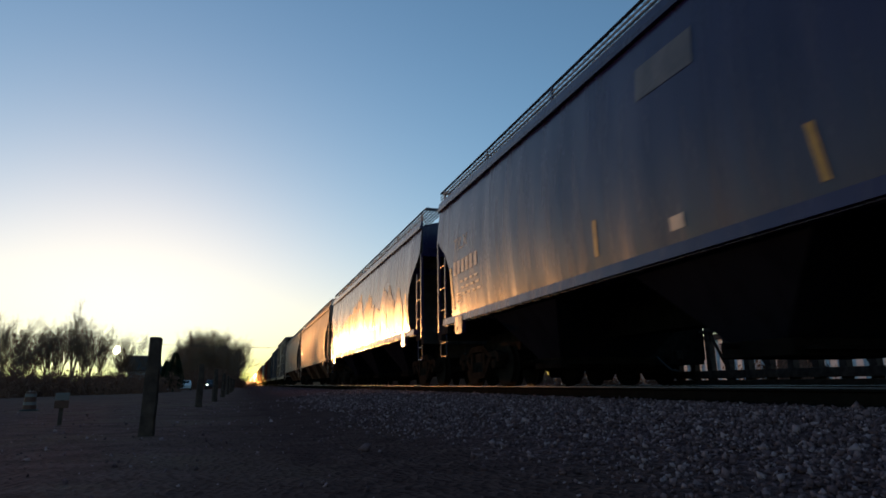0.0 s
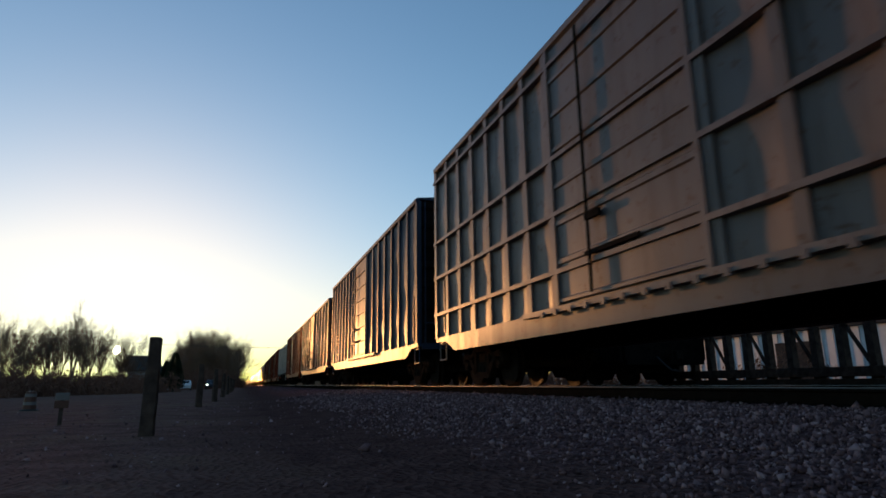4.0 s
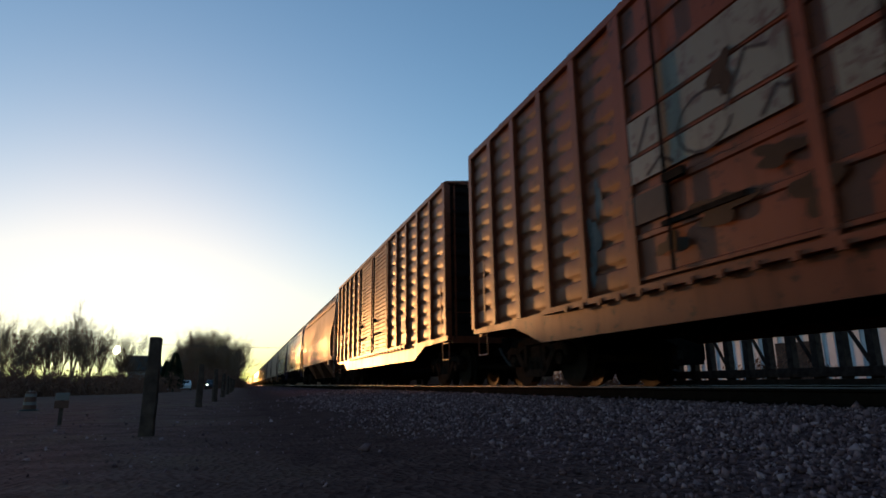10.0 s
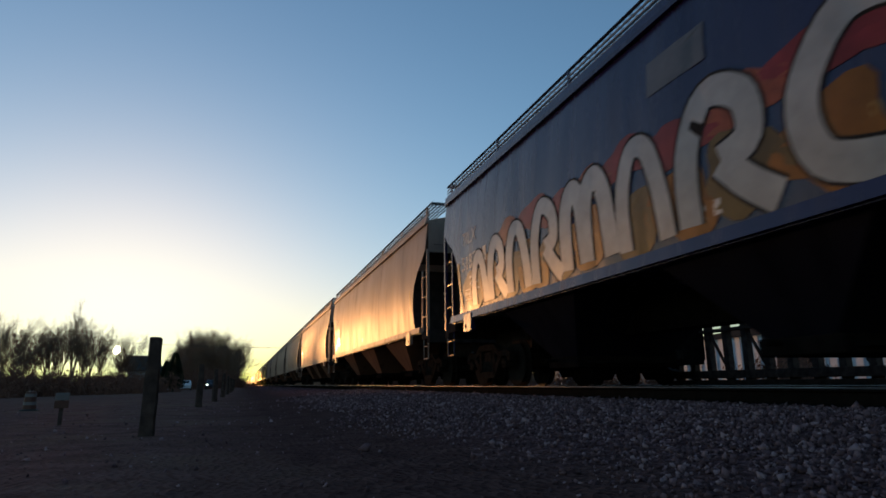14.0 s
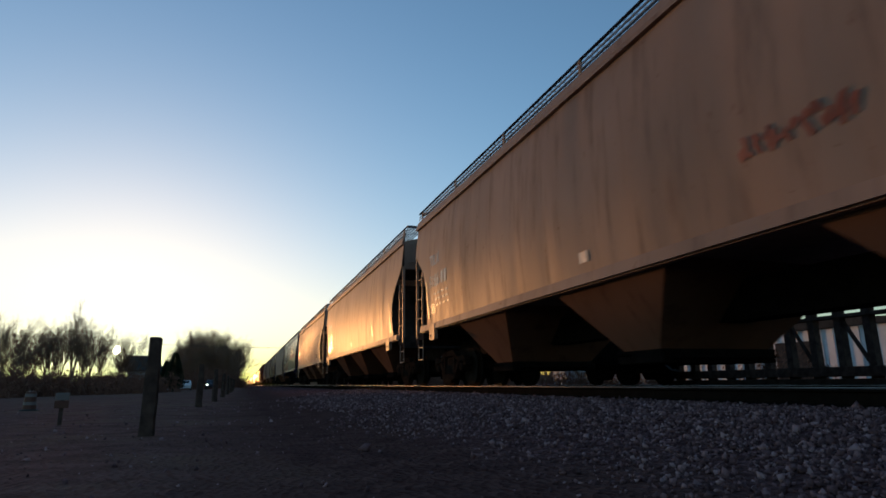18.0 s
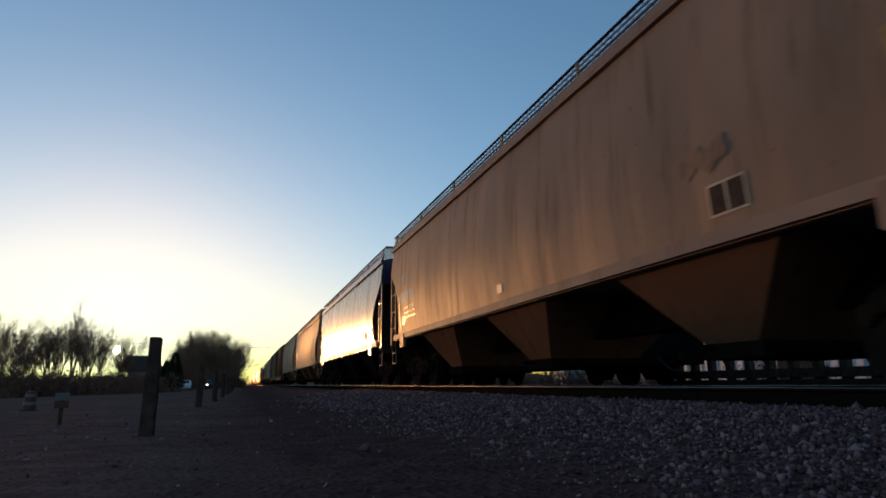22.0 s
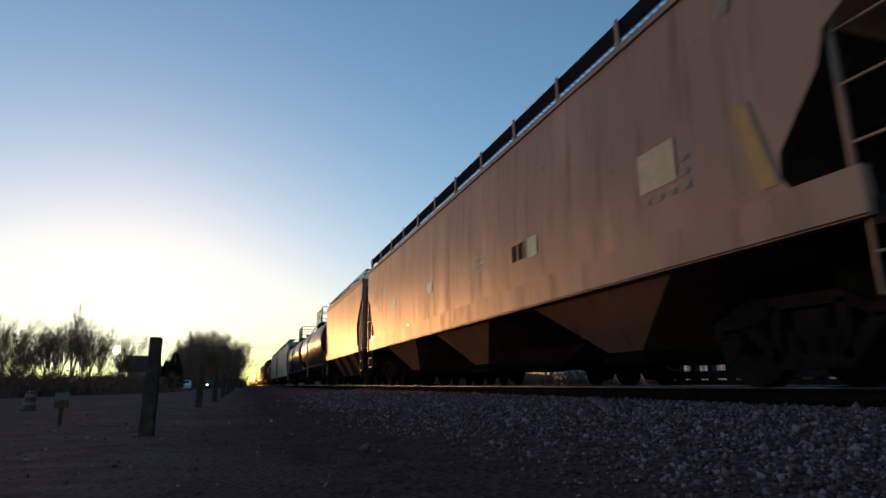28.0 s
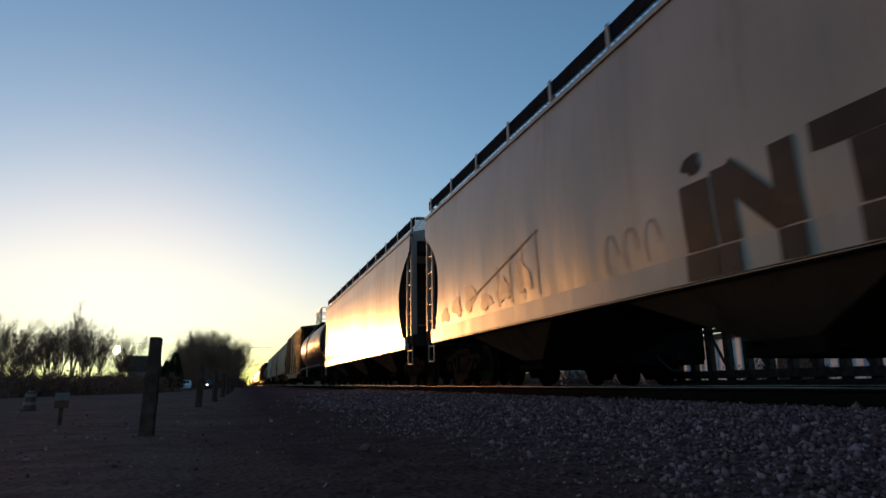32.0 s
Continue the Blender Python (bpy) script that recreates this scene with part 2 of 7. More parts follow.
M["car_white"] = plain("white_car_paint", hexc(0.66, 0.66, 0.66), 0.25, 0.0, 0.04, 2, 0.0)
M["car_dark"] = plain("dark_car_paint", hexc(0.05, 0.05, 0.06), 0.25, 0.0, 0.05, 2, 0.0)
M["cable"] = plain("cable_black", hexc(0.02, 0.02, 0.02), 0.6, 0.0, 0.1, 9, 0.0)


def lamp_glow(name, color, strength):
    k = Nodes(name, 0.4)
    k.b.inputs["Emission Color"].default_value = color
    k.b.inputs["Emission Strength"].default_value = strength
    return k.done(hexc(0.8, 0.8, 0.8))


for _n in ("end_shade", "iron", "under", "wheel", "toe", "tie", "walk", "post", "bark", "brush", "evergreen", "roofing", "stencil_dark", "notice_in", "blackspray"):
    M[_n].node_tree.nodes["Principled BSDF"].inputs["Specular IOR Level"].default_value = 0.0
for _n in ("silverspray", "orangespray", "redspray", "olivespray", "greenspray", "orangered", "outline"):
    M[_n].node_tree.nodes["Principled BSDF"].inputs["Specular IOR Level"].default_value = 0.2
for _name in ("haze_blue", "slate", "navy_block", "seafoam", "faint_rust", "smear", "rust_smear", "stain", "brownspray", "stencil_dim"):
    M[_name].node_tree.nodes["Principled BSDF"].inputs["Specular IOR Level"].default_value = 0.1
M["headlight"] = lamp_glow("lit_headlight", hexc(1.0, 0.95, 0.85), 6.0)
M["sun_disc"] = lamp_glow("sun_face", hexc(1.0, 0.86, 0.55), 40.0)


def ground_material():
    """Grey crushed stone beside the track, dark dirt and thin dead grass further off."""
    k = Nodes("gravel_and_dirt", 0.95)
    k.b.inputs["Specular IOR Level"].default_value = 0.0
    v = k.co
    sep = k.n("ShaderNodeSeparateXYZ")
    k.link(v, sep.inputs[0])
    edge = k.n("ShaderNodeMath")
    edge.operation = "MULTIPLY_ADD"
    k.link(k.noise(v, 0.55, 5), edge.inputs[0])
    edge.inputs[1].default_value = 3.2
    k.link(sep.outputs[0], edge.inputs[2])
    side = k.n("ShaderNodeMapRange")
    k.link(edge.outputs[0], side.inputs[0])
    side.inputs[1].default_value, side.inputs[2].default_value = 3.0, 4.6
    vor = k.n("ShaderNodeTexVoronoi")
    vor.inputs["Scale"].default_value = 19
    k.link(v, vor.inputs["Vector"])
    bw = k.n("ShaderNodeSeparateColor")
    k.link(vor.outputs["Color"], bw.inputs[0])
    stone = k.ramp(bw.outputs[0], [(0.0, hexc(0.055, 0.031, 0.032)), (0.6, hexc(0.13, 0.073, 0.076)), (1.0, hexc(0.24, 0.143, 0.148))])
    dirt = k.ramp(k.noise(v, 2.2, 8, 0.7), [(0.3, hexc(0.100, 0.056, 0.048)), (0.7, hexc(0.250, 0.142, 0.120))])
    grass = k.ramp(k.noise(v, 0.35, 6, 0.65), [(0.48, hexc(0, 0, 0)), (0.62, hexc(1, 1, 1))])
    dirt = k.mix(grass, dirt, hexc(0.205, 0.128, 0.095))
    # Darker dirt along the foot of the ballast.
    foot = k.n("ShaderNodeMapRange")
    k.link(edge.outputs[0], foot.inputs[0])
    foot.inputs[1].default_value, foot.inputs[2].default_value = 0.7, 2.2
    foot_dirt = k.ramp(k.noise(v, 3.1, 8, 0.7), [(0.3, hexc(0.058, 0.032, 0.029)), (0.7, hexc(0.150, 0.084, 0.074))])
    dirt = k.mix(foot.outputs[0], dirt, foot_dirt)
    c = k.mix(side.outputs[0], dirt, stone)
    nrm = k.bump(vor.outputs["Distance"], 0.9, 0.05, k.bump(k.noise(v, 11, 7, 0.75), 0.5, 0.03))
    return k.done(c, None, nrm)


def stone_material():
    k = Nodes("crushed_stone", 0.9)
    k.b.inputs["Specular IOR Level"].default_value = 0.1
    geo = k.n("ShaderNodeNewGeometry")
    c = k.ramp(geo.outputs["Random Per Island"], [(0.0, hexc(0.046, 0.026, 0.027)), (0.5, hexc(0.155, 0.087, 0.089)), (0.82, hexc(0.32, 0.195, 0.197)), (1.0, hexc(0.50, 0.34, 0.335))])
    c = k.mix(0.35, c, k.ramp(k.noise(k.co, 30, 4), [(0.3, hexc(0.052, 0.029, 0.030)), (0.7, hexc(0.195, 0.114, 0.118))]))
    return k.done(c, None, k.bump(k.noise(k.co, 70, 4), 0.4, 0.01))


M["ground"] = ground_material()
M["stone"] = stone_material()


# ---- shapes ----
class Geo:
    """Collects vertices and faces of one mesh."""

    def __init__(self):
        self.v, self.f = [], []

    def add(self, verts, faces):
        k = len(self.v)
        self.v += [tuple(p) for p in verts]
        self.f += [tuple(k + i for i in q) for q in faces]
        return self

    def box(self, x0, x1, y0, y1, z0, z1, b=0.0):
        """A block; b cuts its long edges."""
        if b <= 0:
            p = [(x, y, z) for z in (z0, z1) for x, y in ((x0, y0), (x1, y0), (x1, y1), (x0, y1))]
            return self.add(p, [(3, 2, 1, 0), (4, 5, 6, 7), (0, 1, 5, 4), (1, 2, 6, 5), (2, 3, 7, 6), (3, 0, 4, 7)])
        ring = [(x0 + b, y0), (x1 - b, y0), (x1, y0 + b), (x1, y1 - b), (x1 - b, y1), (x0 + b, y1), (x0, y1 - b), (x0, y0 + b)]
        inner = [(min(max(x, x0 + b), x1 - b), min(max(y, y0 + b), y1 - b)) for x, y in ring]
        return self.loft([[(x, y, z0) for x, y in inner], [(x, y, z0 + b) for x, y in ring], [(x, y, z1 - b) for x, y in ring], [(x, y, z1) for x, y in inner]])

    def loft(self, rings, caps=True, closed=True):
        """Skin over rings of equal length."""
        n = len(rings[0])
        k = len(self.v)
        for r in rings:
            self.v += [tuple(p) for p in r]
        for i in range(len(rings) - 1):
            for j in range(n if closed else n - 1):
                a, b = k + i * n + j, k + i * n + (j + 1) % n
                self.f.append((a, b, b + n, a + n))
        if caps and closed:
            self.f.append(tuple(k + j for j in reversed(range(n))))
            self.f.append(tuple(k + (len(rings) - 1) * n + j for j in range(n)))
        return self

    def prism(self, poly, x0, x1):
        """An outline in (y, z), drawn out along x."""
        return self.loft([[(x0, y, z) for y, z in poly], [(x1, y, z) for y, z in poly]])

    def tube(self, p, q, r, n=6, r2=None):
        p, q = Vector(p), Vector(q)
        d = (q - p).normalized()
        a = d.orthogonal().normalized()
        b = d.cross(a)
        r2 = r if r2 is None else r2
        ring = lambda c, s: [c + (a * math.cos(2 * math.pi * i / n) + b * math.sin(2 * math.pi * i / n)) * s for i in range(n)]
        return self.loft([ring(p, r), ring(q, r2)])

    def path(self, pts, r, n=5):
        for p, q in zip(pts, pts[1:]):
            self.tube(p, q, r, n)
        return self

    def lathe_x(self, prof, cy, cz, n=24):
        """Turned about an axis along x; prof is (x, radius)."""
        return self.loft([[(x, cy + r * math.cos(2 * math.pi * i / n), cz + r * math.sin(2 * math.pi * i / n)) for i in range(n)] for x, r in prof])

    def lathe_z(self, prof, cx, cy, n=20):
        return self.loft([[(cx + r * math.cos(2 * math.pi * i / n), cy + r * math.sin(2 * math.pi * i / n), z) for i in range(n)] for z, r in prof])

    def mesh(self, name, smooth=False):
        me = bpy.data.meshes.new(name)
        me.from_pydata(self.v, [], self.f)
        bm = bmesh.new()
        bm.from_mesh(me)
        bmesh.ops.recalc_face_normals(bm, faces=bm.faces)
        bm.to_mesh(me)
        bm.free()
        if smooth:
            me.shade_smooth()
            me.set_sharp_from_angle(angle=radians(smooth if smooth is not True else 40))
        return me


KEPT = {}


def shared(key, make, smooth=False):
    """The mesh made once for this key."""
    if key not in KEPT:
        KEPT[key] = make().mesh(key, smooth)
    return KEPT[key]


def part(name, me, material, parent=None, label="", at=None):
    """Links a mesh (or a Geo) as one object under a thing."""
    if isinstance(me, Geo):
        me = me.mesh(name)
    if not me.materials:
        me.materials.append(material)
    ob = new(name, me)
    if me.materials[0] is not material:
        ob.material_slots[0].link = "OBJECT"
        ob.material_slots[0].material = material
    if parent is not None:
        ob.parent = parent
    if at is not None:
        ob.matrix_basis = at
    if label:
        ob["label"] = label
    return ob


def thing(name, at, label, category, group="", kind=""):
    ob = new(name)
    ob.empty_display_size = 0.3
    ob.matrix_basis = at
    return tagged(ob, label, category, group, kind)


# ---- ground and track ----
def ground_z(x, y):
    """Lower on the street side, raised under the track."""
    z = -0.32 * min(1.0, max(0.0, (-x - 2.5) / 16.0))
    rise = min(1.0, max(0.0, (x - 1.2) / 3.3))
    fall = 1.0 - min(1.0, max(0.0, (x - 7.6) / 2.4))
    z += 0.275 * (rise * rise * (3 - 2 * rise)) * fall
    near = max(0.0, 1.0 - math.hypot(x, y) / 60.0)
    return z + near * 0.035 * noise.noise((x * 0.55, y * 0.55, 3.0)) * (1.0 - rise * fall)


def spread(lo, hi, fine, coarse, mid):
    """Lines that stand closer near the middle."""
    out, x = [0.0], 0.0
    while x < max(hi, -lo):
        x += fine if x < mid else min(coarse, fine + (x - mid) * 0.22)
        out.append(x)
    return sorted({-a for a in out if -a > lo} | {a for a in out if a < hi} | {lo, hi})


def build_ground():
    xs, ys = spread(-1500, 1500, 0.3, 160, 14), spread(-1500, 2600, 0.4, 200, 20)
    v = [(x, y, ground_z(x, y)) for y in ys for x in xs]
    n = len(xs)
    f = [(j * n + i, j * n + i + 1, (j + 1) * n + i + 1, (j + 1) * n + i) for j in range(len(ys) - 1) for i in range(n - 1)]
    g = Geo()
    g.v, g.f = v, f
    ob = part("ground", g.mesh("ground", 80), M["ground"])
    tagged(ob, "dark dirt and grey crushed stone beside the track", "ground", kind="structure")


RNG = np.random.default_rng(7)


def pebbles(name, spots, sizes, label):
    """Many small broken stones in one mesh."""
    oct_ = np.array([(1, 0, 0), (-1, 0, 0), (0, 1, 0), (0, -1, 0), (0, 0, 1), (0, 0, -1)], float)
    tri = np.array([0, 2, 4, 2, 1, 4, 1, 3, 4, 3, 0, 4, 2, 0, 5, 1, 2, 5, 3, 1, 5, 0, 3, 5])
    n = len(spots)
    q = RNG.normal(size=(n, 4))
    q /= np.linalg.norm(q, axis=1)[:, None]
    w, x, y, z = q.T
    rot = np.stack([1 - 2 * (y * y + z * z), 2 * (x * y - z * w), 2 * (x * z + y * w), 2 * (x * y + z * w), 1 - 2 * (x * x + z * z), 2 * (y * z - x * w), 2 * (x * z - y * w), 2 * (y * z + x * w), 1 - 2 * (x * x + y * y)], 1).reshape(n, 3, 3)
    shape = oct_[None] * RNG.uniform(0.82, 1.22, (n, 6, 1)) * RNG.uniform(0.65, 1.1, (n, 1, 3)) + RNG.uniform(-0.34, 0.34, (n, 6, 3))
    v = np.einsum("nij,nkj->nki", rot, shape) * sizes[:, None, None] + spots[:, None, :]
    me = bpy.data.meshes.new(name)
    me.vertices.add(n * 6)
    me.vertices.foreach_set("co", v.reshape(-1).astype(np.float32))
    me.loops.add(n * 24)
    me.loops.foreach_set("vertex_index", (tri[None] + 6 * np.arange(n)[:, None]).reshape(-1).astype(np.int32))
    me.polygons.add(n * 8)
    me.polygons.foreach_set("loop_start", np.arange(0, n * 24, 3, dtype=np.int32))
    me.update(calc_edges=True)
    me.validate()
    ob = part(name, me, M["stone"])
    return tagged(ob, label, "gravel", kind="stuff")


def build_gravel():
    spots, sizes = [], []
    n = 125000
    x = RNG.uniform(-0.4, 5.15, n)
    y = RNG.uniform(0.0, 1.0, n) ** 1.7 * 26 - 0.5
    keep = RNG.uniform(0, 1, n) < np.clip((x + 0.25 * np.sin(y) - 1.2) / 2.2, 0.012, 1) ** 1.5
    far = y > x * 0.25 - 0.2
    for a, b in zip(x[keep & far], y[keep & far]):
        s = 0.0145 * math.exp(RNG.normal(0, 0.30)) * (1 + 0.035 * b)
        spots.append((a, b, ground_z(a, b) + s * RNG.uniform(-0.1, 0.75)))
        sizes.append(s)
    pebbles("ballast", np.array(spots), np.array(sizes), "grey crushed stone ballast beside the rails")
    m = 2200
    x, y = RNG.uniform(-7, 1.2, m), RNG.uniform(0, 1, m) ** 1.5 * 22 + 0.5
    s = 0.011 * np.exp(RNG.normal(0, 0.4, m))
    z = np.array([ground_z(a, b) for a, b in zip(x, y)])
    pebbles("loose_pebbles", np.stack([x, y, z + s * 0.4], 1), s, "scattered pebbles on dark dirt")


def build_track():
    track = thing("railway_track", pose(TRACK_X, 0, RAIL_TOP), "steel rails on dark timber ties in grey ballast", "railway track", kind="structure")
    prof = [(-0.075, -0.18), (0.075, -0.18), (0.075, -0.168), (0.012, -0.145), (0.009, -0.05), (0.036, -0.036), (0.036, -0.006), (-0.036, -0.006), (-0.036, -0.036), (-0.009, -0.05), (-0.012, -0.145), (-0.075, -0.168)]
    head = [(-0.037, -0.012), (0.037, -0.012), (0.034, -0.002), (0.022, 0.0), (-0.022, 0.0), (-0.034, -0.002)]
    for side in (-1, 1):
        g = Geo().loft([[(side * 0.755 + x, y, z) for x, z in prof] for y in (-700, -20, 60, 1500)])
        r = part("rail", g, M["rail"], track, "rust-brown steel rail")
        h = Geo().loft([[(side * 0.755 + x, y, z) for x, z in head] for y in (-700, -20, 60, 1500)])
        part("rail_head", h, M["railhead"], r, "polished running surface")
    tie = shared("tie", lambda: Geo().box(-1.3, 1.3, -0.115, 0.115, -0.345, -0.185, 0.012))
    plate = shared("tie_plate", lambda: Geo().box(-0.93, -0.58, -0.09, 0.09, -0.185, -0.176).box(0.58, 0.93, -0.09, 0.09, -0.185, -0.176))
    for i in range(130):
        y = -4 + i * 0.53 + RNG.uniform(-0.02, 0.02)
        t = part("tie", tie, M["tie"], track, at=pose(0, y, 0, 0, 0, RNG.uniform(-0.6, 0.6)))
        part("tie_plate", plate, M["rail"], t)
    # second track, behind the train
    siding = thing("siding_track", pose(12.5, 0, 0.40), "rusty rails of a second track", "railway track", kind="structure")
    for side in (-1, 1):
        g = Geo().loft([[(side * 0.755 + x, y, z) for x, z in prof] for y in (17, 900)])
        r = part("rail", g, M["rail"], siding)
        h = Geo().loft([[(side * 0.755 + x, y, z) for x, z in head] for y in (17, 900)])
        part("rail_head", h, M["railhead"], r)


# ---- rail cars ----
HALF = 1.55
SPINNING = []   # the wheelsets, by place in their truck


def build_truck(car, y, rolling=True):
    """A two-axle freight truck with cast side frames, springs and turning wheelsets."""
    tr = part("truck", shared("truck_bolster", lambda: Geo().box(-1.05, 1.05, -0.2, 0.2, 0.42, 0.72, 0.03).box(-0.3, 0.3, -0.22, 0.22, 0.72, 0.80).box(-0.9, 0.9, -0.62, -0.55, 0.40, 0.52).box(-0.9, 0.9, 0.55, 0.62, 0.40, 0.52)), M["iron"], car, at=pose(0, y, 0))

    def frame_side(x):
        g = Geo()
        a, b = x - 0.075, x + 0.075
        g.prism([(-1.16, 0.50), (-1.16, 0.66), (-0.98, 0.74), (-0.62, 0.70), (-0.36, 0.86), (0.36, 0.86), (0.62, 0.70), (0.98, 0.74), (1.16, 0.66), (1.16, 0.50), (1.06, 0.50), (1.0, 0.60), (0.76, 0.60), (0.66, 0.58), (0.34, 0.74), (-0.34, 0.74), (-0.66, 0.58), (-0.76, 0.60), (-1.0, 0.60), (-1.06, 0.50)], a, b)
        g.prism([(-0.78, 0.60), (-0.62, 0.62), (-0.30, 0.30), (0.30, 0.30), (0.62, 0.62), (0.78, 0.60), (0.36, 0.17), (-0.36, 0.17)], a, b)
        for s in (-1, 1):
            g.box(a, b, s * 0.36 - 0.055, s * 0.36 + 0.055, 0.25, 0.78)
            for k in (-0.2, 0.0, 0.2):
                if s == 1:
                    g.tube((x, k, 0.29), (x, k, 0.52), 0.075, 8)
        return g

    for s, n in ((-1, "near"), (1, "far")):
        part("side_frame", shared("side_frame_" + n, lambda: frame_side(s * 1.0)), M["iron"], tr, "cast steel side frame with coil springs")

    def wheelset():
        g = Geo().tube((-1.05, 0, 0), (1.05, 0, 0), 0.085, 12)
        for s in (-1, 1):
            x = s * 0.755
            g.lathe_x([(x - s * 0.10, 0.12), (x - s * 0.09, 0.16), (x + s * 0.005, 0.20), (x - s * 0.01, 0.36), (x - s * 0.055, 0.385), (x - s * 0.075, 0.485), (x - s * 0.05, 0.488)], 0, 0, 24)
            g.lathe_x([(x + s * 0.07, 0.12), (x + s * 0.06, 0.16), (x + s * 0.03, 0.20), (x + s * 0.015, 0.35), (x + s * 0.055, 0.385), (x + s * 0.068, 0.452)], 0, 0, 24)
            g.lathe_x([(x + s * 0.068, 0.10), (x + s * 0.068, 0.16)], 0, 0, 12)
            g.tube((x + s * 0.13, 0, 0), (x + s * 0.33, 0, 0), 0.10, 10)
            for k in range(3):
                a = 2 * math.pi * k / 3
                g.tube((x + s * 0.33, 0.055 * math.cos(a), 0.055 * math.sin(a)), (x + s * 0.35, 0.055 * math.cos(a), 0.055 * math.sin(a)), 0.016, 6)
        return g

    for k, dy in enumerate((-0.89, 0.89)):
        w = part("wheelset", shared("wheelset", wheelset, 35), M["wheel"], tr, "steel wheels on one axle", at=pose(0, dy, 0.457))
        if len(w.data.materials) < 2:
            w.data.materials.append(M["tread"])
        if rolling:
            SPINNING.append((k, w))
    return tr


def tread_faces():
    """Polishes the rims that run on the rail."""
    me = KEPT["wheelset"]
    for p in me.polygons:
        c = p.center
        if math.hypot(c.y, c.z) > 0.43:
            p.material_index = 1


def build_coupler(car, y, s):
    g = lambda: Geo().box(-0.09, 0.09, -0.55, 0.05, 0.80, 0.98, 0.02).prism([(0.0, 0.72), (0.0, 1.02), (0.22, 1.02), (0.30, 0.98), (0.30, 0.76), (0.22, 0.72)], -0.13, 0.10).tube((0.1, 0.1, 0.7), (0.1, 0.1, 1.05), 0.05, 8)
    part("coupler", shared("coupler", g), M["iron"], car, at=pose(0, y, 0, 0, 0, 0 if s > 0 else 180))
    h = lambda: Geo().path([(0.35, -0.3, 0.85), (0.42, 0.1, 0.62), (0.40, 0.35, 0.45), (0.30, 0.55, 0.40)], 0.03, 6)
    part("air_hose", shared("air_hose", h), M["rubber"], car, at=pose(0, y, 0, 0, 0, 0 if s > 0 else 180))


def end_gear(car, key, paint, yb, top, steps=5, low=1.25):
    """Ladders, sill steps and end handholds at the four corners."""
    for e in (-1, 1):
        for s in (-1, 1):
            y1, y0 = e * (yb - 0.06), e * (yb - 0.52)
            ladder = part("ladder", shared(f"ladder_{key}_{s}_{low}_{top}", lambda: Geo().box(s * 1.50 - 0.03, s * 1.50 + 0.03, -0.03, 0.03, low, top)), paint, car, "welded side ladder", pose(0, y1, 0))
            part("stile", ladder.data, paint, ladder, at=pose(0, y0 - y1, 0))
            for i in range(steps):
                part("rung", shared(f"rung_{e}_{s}", lambda: Geo().tube((s * 1.50, 0, 0), (s * 1.50, -0.46 * e, 0), 0.014, 6)), paint, ladder, at=pose(0, 0, low + (top - low) * (i + 0.6) / steps))
            part("sill_step", shared(f"step_{key}_{e}_{s}", lambda: Geo().path([(s * 1.48, y0, low), (s * 1.48, y0, 0.62), (s * 1.48, y1, 0.62), (s * 1.48, y1, low)], 0.018, 5).tube((s * 1.48, y0, 1.0), (s * 1.48, y1, 1.0), 0.014, 5)), paint, car)
        for s in (-1, 1):
            part("end_handhold", shared(f"hold_{key}_{e}_{s}", lambda: Geo().path([(s * 1.3, e * yb, 1.7), (s * 1.3, e * (yb + 0.07), 1.7), (s * 0.75, e * (yb + 0.07), 1.7), (s * 0.75, e * yb, 1.7)], 0.014, 5)), paint, car)


def corner_ladders(car, key, paint, yb, apart, rungs, tall, short):
    """A tall outer stile, a short inner one, three rungs between them and a stirrup under the sill."""
    def stirrup(e, s):
        a, b = e * (yb - 0.05), e * (yb - apart + 0.04)
        g = Geo().path([(s * 1.48, a, 1.45), (s * 1.48, a, 0.70), (s * 1.48, b, 0.70), (s * 1.48, b, 1.45)], 0.017, 5)
        for z in (1.02, 1.32):
            g.tube((s * 1.48, a, z), (s * 1.48, b, z), 0.014, 5)
        return g
    for e in (-1, 1):
        for s in (-1, 1):
            far, near = e * (yb - 0.01), e * (yb - apart)
            ladder = part("ladder", shared(f"cladder_{key}_{s}", lambda: Geo().box(s * 1.50 - 0.035, s * 1.50 + 0.035, -0.03, 0.03, 1.28, tall)), paint, car, "corner ladder with one tall and one short stile", pose(0, far, 0))
            part("stile", shared(f"cstile_{key}_{s}", lambda: Geo().box(s * 1.50 - 0.02, s * 1.50 + 0.02, -0.024, 0.024, 1.42, short)), paint, ladder, at=pose(0, near - far, 0))
            for z in rungs:
                part("rung", shared(f"crung_{key}_{e}_{s}", lambda: Geo().tube((s * 1.51, 0, 0), (s * 1.51, near - far, 0), 0.015, 6)), paint, ladder, at=pose(0, 0, z))
            part("sill_step", shared(f"cstep_{key}_{e}_{s}", lambda: stirrup(e, s)), paint, car)
            part("end_handhold", shared(f"chold_{key}_{e}_{s}", lambda: Geo().path([(s * 1.3, e * (yb - 0.04), 3.75), (s * 1.3, e * (yb + 0.03), 3.75), (s * 0.75, e * (yb + 0.03), 3.75), (s * 0.75, e * (yb - 0.04), 3.75)], 0.014, 5)), paint, car)


